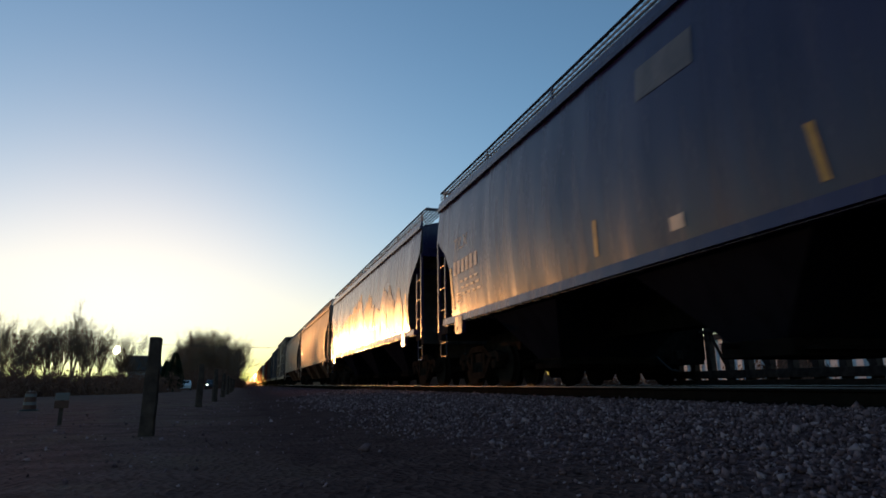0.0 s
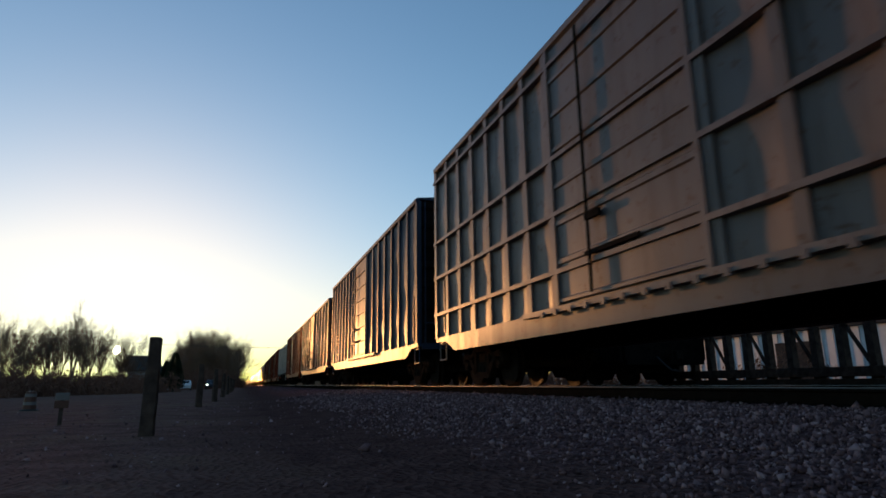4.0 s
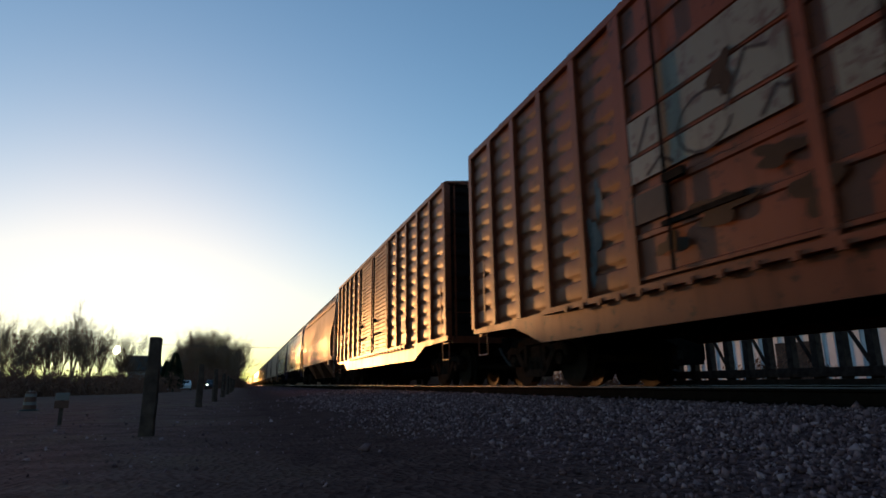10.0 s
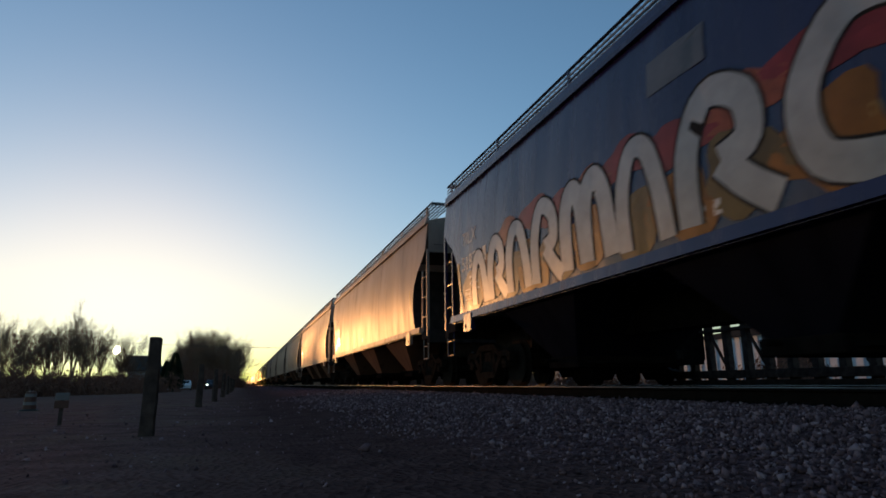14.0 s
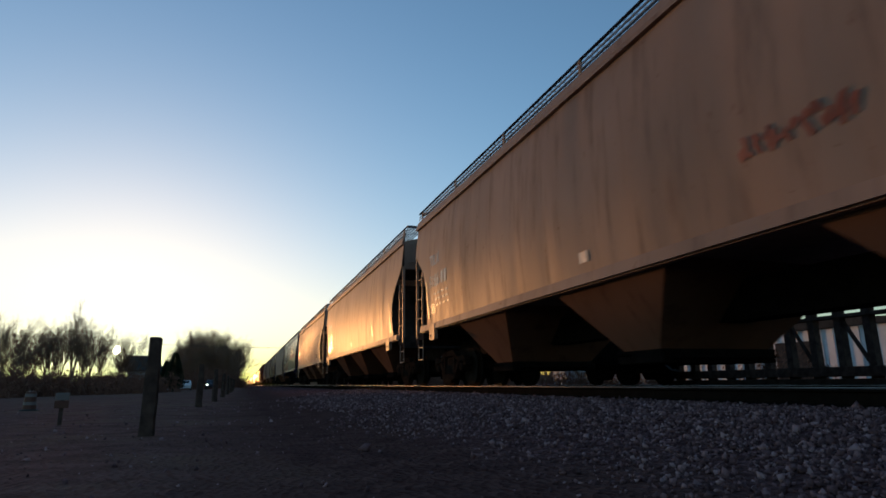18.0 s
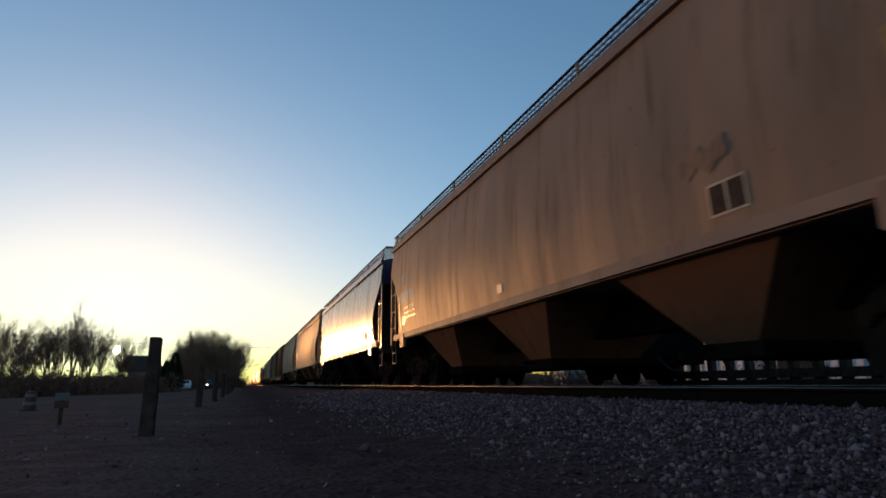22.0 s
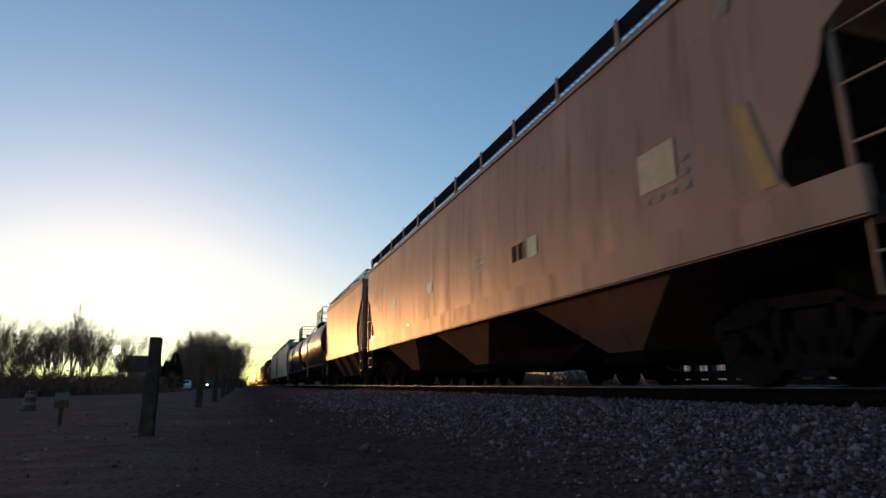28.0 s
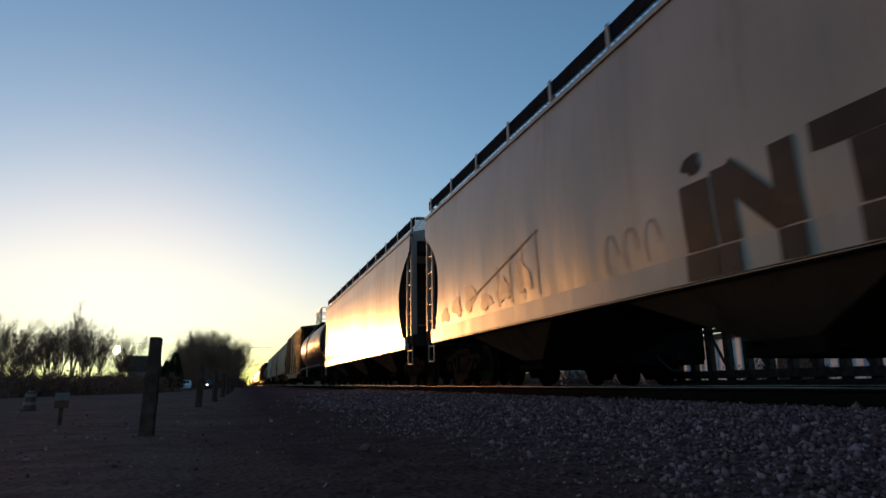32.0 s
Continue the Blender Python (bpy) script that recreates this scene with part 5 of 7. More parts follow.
def blob(car, d, y, z, w, h, mat, seed, lift=0.007, wobble=1.0, lean=None, floor=1.46):
    rnd = random.Random(seed)
    ph, n = rnd.uniform(0, 6), 26
    lean = rnd.uniform(-0.3, 0.3) if lean is None else lean
    pts = []
    for i in range(n):
        a = 2 * math.pi * i / n
        q = 1 + wobble * (0.14 * math.sin(3 * a + ph) + 0.09 * math.sin(5 * a + 2 * ph))
        zz = h / 2 * q * math.sin(a)
        pts.append((y + w / 2 * q * math.cos(a) - lean * zz, max(floor, z + zz)))
    return decal(car, "graffiti_shape", pts, M[mat], d, lift)


def stroke(car, d, pts, w, mat, lift=0.013):
    """A sprayed line through points in (y, z)."""
    left, right = [], []
    pts = [(y * STRETCH, z) for y, z in pts]
    lift = 0.007 + 0.25 * lift
    for i, (y, z) in enumerate(pts):
        a = pts[max(0, i - 1)]
        b = pts[min(len(pts) - 1, i + 1)]
        dy, dz = b[0] - a[0], b[1] - a[1]
        k = w / 2 / max(1e-6, math.hypot(dy, dz))
        left.append((y - dz * k, z + dy * k))
        right.append((y + dz * k, z - dy * k))
    g = Geo()
    for p, q in zip(left, right):
        g.v += [(-d(*p) - lift, p[0], p[1]), (-d(*q) - lift, q[0], q[1])]
    for i in range(len(pts) - 1):
        g.f.append((2 * i, 2 * i + 1, 2 * i + 3, 2 * i + 2))
    me = bpy.data.meshes.new("graffiti_line")
    me.from_pydata(g.v, [], g.f)
    part("graffiti_line", me, M[mat], car)


def arch(y, z, w, h, n=14, start=-0.25, end=1.25):
    return [(y + w / 2 * math.cos(math.pi * (start + (end - start) * i / n)), z + h * math.sin(math.pi * (start + (end - start) * i / n))) for i in range(n + 1)]


def overspray(car, d, pts, reach, count, mat, seed):
    """A fringe of fine droplets round a sprayed shape with an outline in (y, z)."""
    rnd = random.Random(seed)
    g = Geo()
    for _ in range(count):
        i = rnd.randrange(len(pts))
        (y0, z0), (y1, z1) = pts[i], pts[(i + 1) % len(pts)]
        t = rnd.random()
        y = (y0 + (y1 - y0) * t + rnd.gauss(0, reach)) * STRETCH
        z = max(1.52, z0 + (z1 - z0) * t + rnd.gauss(0, reach))
        r = rnd.uniform(0.008, 0.03)
        a = rnd.uniform(0, 6.28)
        n = len(g.v)
        g.v += [(-d(y, z) - 0.0088, y + r * math.cos(a + 1.57 * k), z + r * math.sin(a + 1.57 * k)) for k in range(4)]
        g.f.append((n, n + 1, n + 2, n + 3))
    tagged(part("overspray", g, M[mat], car, "fringe of sprayed droplets"), kind="stuff")


def scrawl(car, d, y0, y1, z, h, mat, seed, w=0.05, n=9):
    """A loose tag: a few looping strokes."""
    rnd = random.Random(seed)
    step = (y1 - y0) / n
    for k in range(n):
        a = y0 + step * (k + 0.5)
        pts = [(a + abs(step) * rnd.uniform(-0.6, 0.6), z + h * rnd.random()) for _ in range(4)]
        smooth = []
        for p, q in zip(pts, pts[1:]):
            smooth += [(p[0] + (q[0] - p[0]) * t / 4, p[1] + (q[1] - p[1]) * t / 4 + 0.03 * math.sin(math.pi * t / 4)) for t in range(4)]
        stroke(car, d, smooth + [pts[-1]], w, mat)


def letters(car, d, y0, y1, n, z, h, fill, edge, seed, inner=None, rim=0.0, forms="ounrz"):
    """Fat bubble shapes with outlines, each of its own form."""
    rnd = random.Random(seed)
    w = abs(y1 - y0) / n
    for k in range(n):
        y = y0 + (y1 - y0) * (k + 0.5) / n
        hh = h * rnd.uniform(0.8, 1.15)
        ls = rnd.uniform(-0.25, 0.25)
        up = 0.0002 * k
        blob(car, d, y, z + hh / 2, w * 1.04, hh * 1.04, edge, seed + k, 0.008 + up, 0.9, ls)
        blob(car, d, y, z + hh / 2, w * 1.04 - (2 * rim or w * 0.12), hh * 1.04 - (2 * rim or hh * 0.07), fill, seed + k, 0.012 + up, 0.9, ls)
        if not inner:
            continue
        form = rnd.choice(forms)
        low, high = z + hh * 0.14, z + hh * 0.8
        if form in "ou":
            blob(car, d, y, z + hh * (0.5 if form == "o" else 0.72), w * 0.42, hh * 0.56, inner, seed + 7 * k, 0.016 + up, 1.0, ls)
        elif form == "n":
            blob(car, d, y, z + hh * 0.24, w * 0.42, hh * 0.55, inner, seed + 7 * k, 0.016 + up, 1.0, ls)
            stroke(car, d, arch(y, low, w * 0.62, hh * 0.55, 12, 0.0, 1.0), 0.035, edge, 0.019 + up)
        elif form == "r":
            stroke(car, d, [(y + w * 0.28, low), (y + w * 0.24, z + hh * 0.5), (y + w * 0.05, high), (y - w * 0.3, high)], 0.05, edge, 0.019 + up)
            blob(car, d, y - w * 0.22, z + hh * 0.26, w * 0.4, hh * 0.4, inner, seed + 7 * k, 0.016 + up, 1.2, ls)
        else:
            stroke(car, d, [(y + w * 0.35, high), (y - w * 0.05, z + hh * 0.72), (y + w * 0.1, z + hh * 0.4), (y - w * 0.32, low)], 0.045, edge, 0.019 + up)
        stroke(car, d, arch(y + w * 0.1, z + hh * 0.4, w * 0.8, hh * 0.45, 12, rnd.uniform(0, 0.3), rnd.uniform(0.6, 1.1)), 0.03, edge, 0.020 + up)


def rounded(pts, n=5):
    """A smooth line through points."""
    out = []
    for i in range(len(pts) - 1):
        a, b, c, e = pts[max(0, i - 1)], pts[i], pts[i + 1], pts[min(len(pts) - 1, i + 2)]
        for k in range(n):
            t = k / n
            f = (-t + 2 * t * t - t ** 3, 2 - 5 * t * t + 3 * t ** 3, t + 4 * t * t - 3 * t ** 3, t ** 3 - t * t)
            out.append(tuple(0.5 * sum(w * p[j] for w, p in zip(f, (a, b, c, e))) for j in (0, 1)))
    return out + [pts[-1]]


# Forms of sprayed letters, in a unit square that starts at the far end.
FORMS = {
    "arch": [[(0.08, 0.0), (0.12, 0.55), (0.35, 0.95), (0.65, 0.9), (0.82, 0.5), (0.86, 0.0)]],
    "hook": [[(0.1, 0.0), (0.15, 0.6), (0.4, 0.98), (0.75, 0.85), (0.78, 0.55), (0.5, 0.45)], [(0.5, 0.45), (0.7, 0.25), (0.95, 0.02)]],
    "twin": [[(0.05, 0.0), (0.1, 0.7), (0.25, 0.95), (0.42, 0.75), (0.46, 0.1)], [(0.46, 0.1), (0.52, 0.75), (0.7, 0.97), (0.88, 0.7), (0.92, 0.0)]],
    "ring": [[(0.5, 0.02), (0.15, 0.2), (0.1, 0.6), (0.4, 0.97), (0.8, 0.85), (0.95, 0.45), (0.8, 0.1), (0.5, 0.02)]],
    "cup": [[(0.1, 0.98), (0.12, 0.4), (0.35, 0.04), (0.7, 0.1), (0.85, 0.5), (0.85, 0.98)]],
    "bolt": [[(0.1, 0.95), (0.6, 0.9), (0.75, 0.7), (0.45, 0.5), (0.3, 0.3), (0.55, 0.08), (0.95, 0.05)]],
}


def throwup(car, d, form, y, z, w, h, thick, rim, fill, edge, k=0, back=None):
    """One fat sprayed letter: a colour behind, a dark rim and a pale fill."""
    if back:
        blob(car, d, y - w * 0.48, z + h * 0.44, w * 0.86, h * 0.8, back, 900 + k, 0.008 + 0.0006 * k, 0.7, 0.0)
    for n, line in enumerate(FORMS[form]):
        pts = rounded([(y - w * a, max(1.5 + thick / 2, z + h * b)) for a, b in line])
        if rim:
            stroke(car, d, pts, thick + 2 * rim, edge, 0.016 + 0.0016 * (k % 5) + 0.0004 * n)
        stroke(car, d, pts, thick, fill, 0.026 + 0.0016 * (k % 5) + 0.0004 * n)


def marks_00(c, d):
    usual(c, d, "stencil")
    decal(c, "faded_patch", quad(-0.45, 0.5, 3.45, 3.9), M["faded"], d, 0.007, "faded grey painted-out patch")


def marks_01(c, d):
    usual(c, d, "stencil", "518742")
    for k in range(13):
        blob(c, d, 5.0 - 0.42 * k, 2.2 + 0.075 * k + 0.12 * math.sin(2.3 * k), 0.75, 0.8, "orangespray", 170 + k, 0.003 + 0.0003 * k, 1.3)
    for k in range(9):
        blob(c, d, 6.5 - 0.72 * k, 2.0 + 0.03 * k, 0.62 + 0.05 * (k % 3), 1.0 + 0.07 * k, "silverspray", 11 + k, 0.008 + 0.0004 * k, 0.8)
    for k, (form, y, w, h) in enumerate((("arch", 6.4, 0.6, 0.9), ("bolt", 5.7, 0.6, 1.1), ("hook", 5.0, 0.7, 1.2), ("cup", 4.2, 0.7, 1.2), ("ring", 3.4, 0.8, 1.25), ("hook", 2.5, 0.85, 1.4), ("arch", 1.6, 0.9, 1.5))):
        throwup(c, d, form, y, 1.58, w, h, 0.05, 0.0, "outline", "outline", k)
    cloud = rounded([(-0.92, 2.85), (-1.2, 2.98), (-1.53, 3.08), (-1.8, 3.18), (-2.06, 3.06), (-2.12, 2.85), (-1.97, 2.5), (-1.9, 2.28), (-1.73, 2.01), (-1.5, 2.06), (-1.3, 2.22), (-1.02, 2.5), (-0.92, 2.85)], 4)[:-1]
    decal(c, "graffiti_shape", cloud, M["orangespray"], d, 0.007)
    overspray(c, d, cloud[:26], 0.10, 900, "orangespray", 401)
    overspray(c, d, [(4.9, 2.7), (3.0, 3.0), (1.2, 3.3), (0.0, 3.4), (1.2, 3.2), (3.0, 2.9)], 0.12, 500, "orangespray", 402)
    blob(c, d, -1.72, 1.85, 0.26, 0.42, "orangespray", 403, 0.02, 1.6)
    blob(c, d, 0.0, 2.35, 1.36, 1.75, "outline", 12, 0.010, 0.35, 0.1)
    blob(c, d, 0.0, 2.35, 1.26, 1.65, "silverspray", 12, 0.013, 0.35, 0.1)
    stroke(c, d, arch(0.05, 2.35, 0.7, 0.7, 14, -0.3, 1.0), 0.03, "outline", 0.017)
    blob(c, d, -0.18, 2.0, 0.42, 0.9, "olivespray", 13, 0.016, 0.6, 0.0)
    decal(c, "graffiti_shape", [(-1.87, 2.72), (-2.24, 2.81), (-2.64, 2.92), (-2.64, 2.72), (-2.43, 2.28), (-2.28, 2.0), (-1.88, 2.02), (-1.89, 2.24)], M["silverspray"], d, 0.010)
    for k in range(3):
        blob(c, d, -2.0 - 0.5 * k, 1.86 - 0.06 * k, 0.8, 0.42, "navyspray", 44 + k, 0.012 + 0.0005 * k)
    for line in ([(-1.74, 2.02), (-1.91, 2.23), (-1.85, 2.71), (-2.25, 2.83), (-2.64, 2.94)], [(-2.65, 2.88), (-2.43, 2.28), (-2.3, 1.99)], [(-0.91, 2.56), (-1.24, 2.24), (-1.54, 2.04)], [(-0.93, 2.27), (-1.24, 1.91), (-1.48, 1.64), (-1.62, 1.55)], [(-1.75, 1.56), (-2.03, 1.6), (-2.38, 1.56), (-2.55, 1.6)], [(-0.91, 2.54), (-0.81, 2.09), (-0.88, 1.6)]):
        stroke(c, d, line, 0.035, "outline", 0.018)
    letters(c, d, -2.75, -6.6, 4, 1.54, 1.5, "silverspray", "outline", 31, "navyspray", 0.02)
    scrawl(c, d, -3.0, -6.8, 1.6, 1.1, "outline", 5, 0.035, 7)


def marks_12(c, d):
    usual(c, d, "stencil_pale", "518554")
    decal(c, "graffiti_band", quad(3.6, -6.4, 1.58, 1.78), M["pinkspray"], d, 0.010)
    for k in range(9):
        blob(c, d, 2.9 - 1.05 * k, 2.15, 1.5, 1.25, "pinkspray", 60 + k, 0.007 + 0.0003 * k)
    letters(c, d, 2.8, -6.0, 8, 1.72, 1.05, "seafoam", "redspray", 71, "pinkspray")
    for k in range(5):
        blob(c, d, 3.7 - 0.35 * k, 1.9 + 0.05 * k, 0.6, 0.32, "orangespray", 90 + k, 0.016)


def marks_13(c, d):
    usual(c, d, "stencil", "518735")
    decal(c, "faded_patch", quad(0.0, 0.62, 3.40, 3.95), M["faded"], d, 0.007, "faded grey painted-out patch")
    scrawl(c, d, 0.55, 0.05, 3.5, 0.4, "blackspray", 13, 0.03, 6)


def marks_14(c, d):
    usual(c, d, "stencil", "5187")
    for k in range(12):
        blob(c, d, 4.6 - 0.85 * k, 2.72 + 0.09 * math.sin(2.1 * k), 1.1, 0.5, "redspray" if k % 3 else "orangered", 130 + k, 0.004 + 0.0003 * k)
    for k in range(13):
        blob(c, d, 6.4 - 0.85 * k, 1.98 + 0.07 * math.sin(1.7 * k), 1.0, 0.85, "orangespray" if k % 2 else "olivespray", 160 + k, 0.006 + 0.0004 * k)
    for k, (form, y, w, h) in enumerate((("arch", 6.4, 0.75, 1.05), ("hook", 5.6, 0.8, 1.15), ("arch", 4.75, 0.85, 1.2), ("hook", 3.85, 0.95, 1.3), ("twin", 2.85, 1.25, 1.3), ("arch", 1.5, 0.95, 1.35), ("hook", 0.45, 1.25, 1.45), ("ring", -0.95, 1.5, 1.5), ("bolt", -2.6, 1.3, 1.45), ("hook", -4.0, 1.2, 1.4))):
        throwup(c, d, form, y, 1.56, w, h, 0.27 if w < 1 else 0.33, 0.035, "whitespray", "blackspray", k)
    decal(c, "faded_patch", quad(-0.1, 0.8, 3.4, 3.85), M["faded"], d, 0.007, "faded grey painted-out patch")


def marks_21(c, d):
    usual(c, d, "stencil", "518")
    for k in range(9):
        blob(c, d, -0.9 - 0.62 * k, 2.66 + 0.1 * (k % 2), 0.55 + 0.2 * (k % 3), 0.5, "pinkspray" if k % 3 else "redspray", 210 + k, 0.005 + 0.0003 * k)
    for k in range(14):
        blob(c, d, 6.3 - 0.40 * k, 1.82 + 0.05 * math.sin(1.9 * k), 0.8, 0.55, ("orangered", "rust_smear", "brownspray")[k % 3], 240 + k, 0.006 + 0.0003 * k)
    for k, (form, y, w, h) in enumerate((("bolt", 6.5, 0.4, 0.6), ("arch", 6.05, 0.4, 0.65), ("twin", 5.6, 0.55, 0.65), ("arch", 5.0, 0.45, 0.7), ("cup", 4.5, 0.5, 0.7), ("arch", 3.95, 0.5, 0.8), ("ring", 3.4, 0.6, 0.85), ("arch", 2.75, 0.6, 0.9), ("hook", 2.1, 0.6, 0.9), ("ring", 1.5, 0.6, 0.85))):
        throwup(c, d, form, y, 1.56, w, h, 0.16, 0.02, "orangered" if k % 2 else "smear", "creamspray", k)
    for k in range(4):
        stroke(c, d, rounded([(2.9 - 0.5 * k, 2.3), (2.75 - 0.5 * k, 2.5), (2.62 - 0.5 * k, 2.5 + 0.1 * k)]), 0.13, "seafoam", 0.02)
    for n, y in enumerate((0.0, -2.2, -4.4, -6.2)):
        blob(c, d, y, 2.05, 2.3, 1.25, "olivespray", 231 + n, 0.012 + 0.001 * n, 0.3, 0.1)
        blob(c, d, y - 0.1, 2.0, 1.6, 1.05, "greenspray", 251 + n, 0.018 + 0.001 * n, 0.35, 0.1)
        blob(c, d, y - 0.12, 1.95, 1.1, 0.75, "olivespray", 252 + n, 0.024 + 0.001 * n, 0.35, 0.1)
        blob(c, d, y - 0.25, 2.0, 0.22, 0.5, "redspray", 232, 0.030 + 0.001 * n, 0.6)
    for k in range(4):
        blob(c, d, 0.9 - 1.7 * k, 1.62, 0.9, 0.2, "seafoam", 261 + k, 0.036, 0.8)


def marks_tan(c, d):
    usual(c, d, "stencil_pale")


def marks_tan_b(c, d):
    usual(c, d, "stencil_pale", "5187")


def marks_tan_c(c, d):
    usual(c, d, "stencil_pale", "518697")


def marks_tan_d(c, d):
    usual(c, d, "stencil_pale", "518685")


def marks_chalk(c, d):
    usual(c, d, "stencil_pale", "518650")
    for k, (form, w) in enumerate((("hook", 0.5), ("cup", 0.4), ("twin", 0.6), ("ring", 0.5), ("bolt", 0.5), ("hook", 0.5), ("ring", 0.45), ("twin", 0.5))):
        for line in FORMS[form]:
            stroke(c, d, rounded([(6.3 - 0.58 * k - w * p, 1.72 + 0.34 * q) for p, q in line]), 0.035, "stencil_pale" if k < 5 else "rust_smear", 0.014)
    for k in range(7):
        blob(c, d, -1.2 - 0.34 * k, 1.9 - 0.07 * (k % 3), 0.26, 0.5 - 0.05 * (k % 4), "faint_rust", 18 + k, 0.006 + 0.003 * k, 0.9, 0.1)
    for k in range(6):
        blob(c, d, -4.4 - 0.22 * k, 2.5 + 0.12 * (k % 3), 0.3, 0.26, "faint_rust", 38 + k, 0.006 + 0.003 * k, 0.9, 0.2)


def marks_tag(c, d):
    usual(c, d, "stencil_pale", "5186")
    scrawl(c, d, -2.7, -3.9, 2.05, 0.28, "orangered", 18, 0.05, 12)


def marks_orange(c, d):
    usual(c, d, "stencil_pale", "518564")
    strip(c, d, -4.37, 1.80, 2.2, 0.04, 0.13, "orangespray")


def marks_lines(c, d):
    usual(c, d, "stencil_pale", "518548")
    scrawl(c, d, 2.4, -0.9, 1.85, 0.42, "chalk", 20, 0.02, 7)
    notice(c, d, -5.4, 1.68)


def marks_notice(c, d):
    usual(c, d, "stencil_pale")
    notice(c, d, -5.33, 1.66)
    for k in range(4):
        blob(c, d, -4.85 - 0.16 * k, 2.28 + 0.08 * (k % 2), 0.2, 0.24, "faint_rust", 220 + k, 0.006 + 0.003 * k, 0.9)


def marks_blue_notice(c, d):
    usual(c, d, "stencil", "518751")
    notice(c, d, -5.8, 1.68, "stencil")
    scrawl(c, d, -6.7, -7.3, 1.9, 0.3, "chalk", 23, 0.03, 6)


def marks_pale(c, d):
    bars(c, d, 8.6, 3.05, 6, 0.2, 0.32, "faint")
    for y, z, w, h in ((-6.9, 2.5, 0.62, 0.5), (-3.84, 2.28, 0.30, 0.34), (1.73, 2.48, 0.42, 0.26), (7.74, 2.66, 0.40, 0.24), (5.41, 2.56, 0.36, 0.26), (-4.37, 1.62, 0.34, 0.13), (8.6, 1.7, 0.3, 0.12), (3.86, 1.7, 0.3, 0.12)):
        decal(c, "glossy_decal", quad(y + w / 2, y - w / 2, z - h / 2, z + h / 2), M["gilt"], d, 0.01, "glossy cream rectangular decal")
    for k in range(3):
        bars(c, d, -1.2, 2.26 + 0.14 * k, 5, 0.11, 0.07, "gilt")
    strip(c, d, -8.32, 1.78, 2.68, 0.22, 0.18)
    for k in range(4):
        stroke(c, d, [(-8.0 - 0.36 * k, 3.74), (-8.1 - 0.36 * k, 4.06)], 0.2, "stencil_dim")
    for k in range(3):
        bars(c, d, -6.6, 2.1 + 0.16 * k, 4, 0.16, 0.07, "faint")
    notice(c, d, -3.3, 2.1, "faint")


def marks_short(c, d):
    strip(c, d, 2.4, 1.9, 2.6, 0.0, 0.12)
    plate(c, d, 2.8, 2.0, 0.25, 0.2, "stencil")


def marks_int(c, d):
    def leg(p, q, w):
        stroke(c, d, [(p[0] + (q[0] - p[0]) * i / 8, p[1] + (q[1] - p[1]) * i / 8) for i in range(9)], w, "brownspray", 0.008)
    leg((0.22, 1.40), (0.22, 2.12), 0.42)
    blob(c, d, 0.22, 2.32, 0.24, 0.22, "brownspray", 3, 0.02)
    leg((-0.14, 1.40), (-0.14, 2.16), 0.26)
    leg((-0.18, 2.12), (-0.78, 1.44), 0.28)
    leg((-0.82, 1.40), (-0.82, 2.16), 0.26)
    leg((-1.10, 2.06), (-2.04, 2.06), 0.26)
    leg((-1.57, 1.40), (-1.57, 1.92), 0.34)
    for y, w in ((0.22, 0.42), (-0.14, 0.26), (-0.82, 0.26), (-1.57, 0.34)):
        decal(c, "letter_foot", quad(y - w / 2, y + w / 2, 1.09, 1.37), M["brownspray"], lambda a, b: 1.585, 0.0)
    for k in range(6):
        blob(c, d, 8.2 - 0.8 * k, 1.62 + 0.1 * (k % 3), 0.55, 0.30 + 0.12 * (k % 3), "faint", 320 + k, 0.006 + 0.0002 * k, 1.4)
    for k in range(4):
        stroke(c, d, [(5.2 - 0.5 * k, 1.45), (5.18 - 0.5 * k, 1.8), (5.2 - 0.5 * k, 2.2 + 0.1 * k)], 0.05, "faint")
    for k in range(3):
        stroke(c, d, arch(1.75 - 0.4 * k, 1.62, 0.26, 0.3, 10, -0.2, 1.0), 0.025, "stencil_dim")
    stroke(c, d, [(6.6, 1.75), (5.2, 2.1), (3.6, 2.5)], 0.04, "smear")
    bars(c, d, 9.0, 1.18, 3, 0.1, 0.12, "stencil_dark")


def marks_tank(c, d):
    strip(c, d, -2.07, 2.40, 2.93, -0.04, 0.13)
    stroke(c, d, [(-2.03, 2.42), (-2.06, 2.2), (-2.14, 2.02)], 0.025, "chalk")
    scrawl(c, d, -2.14, -2.92, 2.10, 0.28, "chalk", 30, 0.03, 9)
    stroke(c, d, [(-2.4, 2.0), (-2.75, 2.02), (-2.86, 2.1)], 0.03, "chalk")
    stroke(c, d, [(-2.95, 2.2), (-3.1, 2.2), (-3.32, 2.17)], 0.025, "chalk")
    stroke(c, d, [(-3.0, 2.33), (-3.34, 2.18), (-3.05, 2.10)], 0.03, "chalk")
    for k in range(4):
        bars(c, d, -3.75, 2.05 - 0.11 * k, 5, 0.09, 0.05, "stencil_dim")
    lettering(c, "CGTX 1", 0.36, 5.42, 2.33, "stencil_dim", d)
    bars(c, d, 5.1, 2.08, 5, 0.16, 0.06, "notice_in")
    bars(c, d, 5.1, 1.96, 4, 0.16, 0.06, "notice_in")
    strip(c, d, 6.05, 2.05, 2.95, 0.06, 0.14)


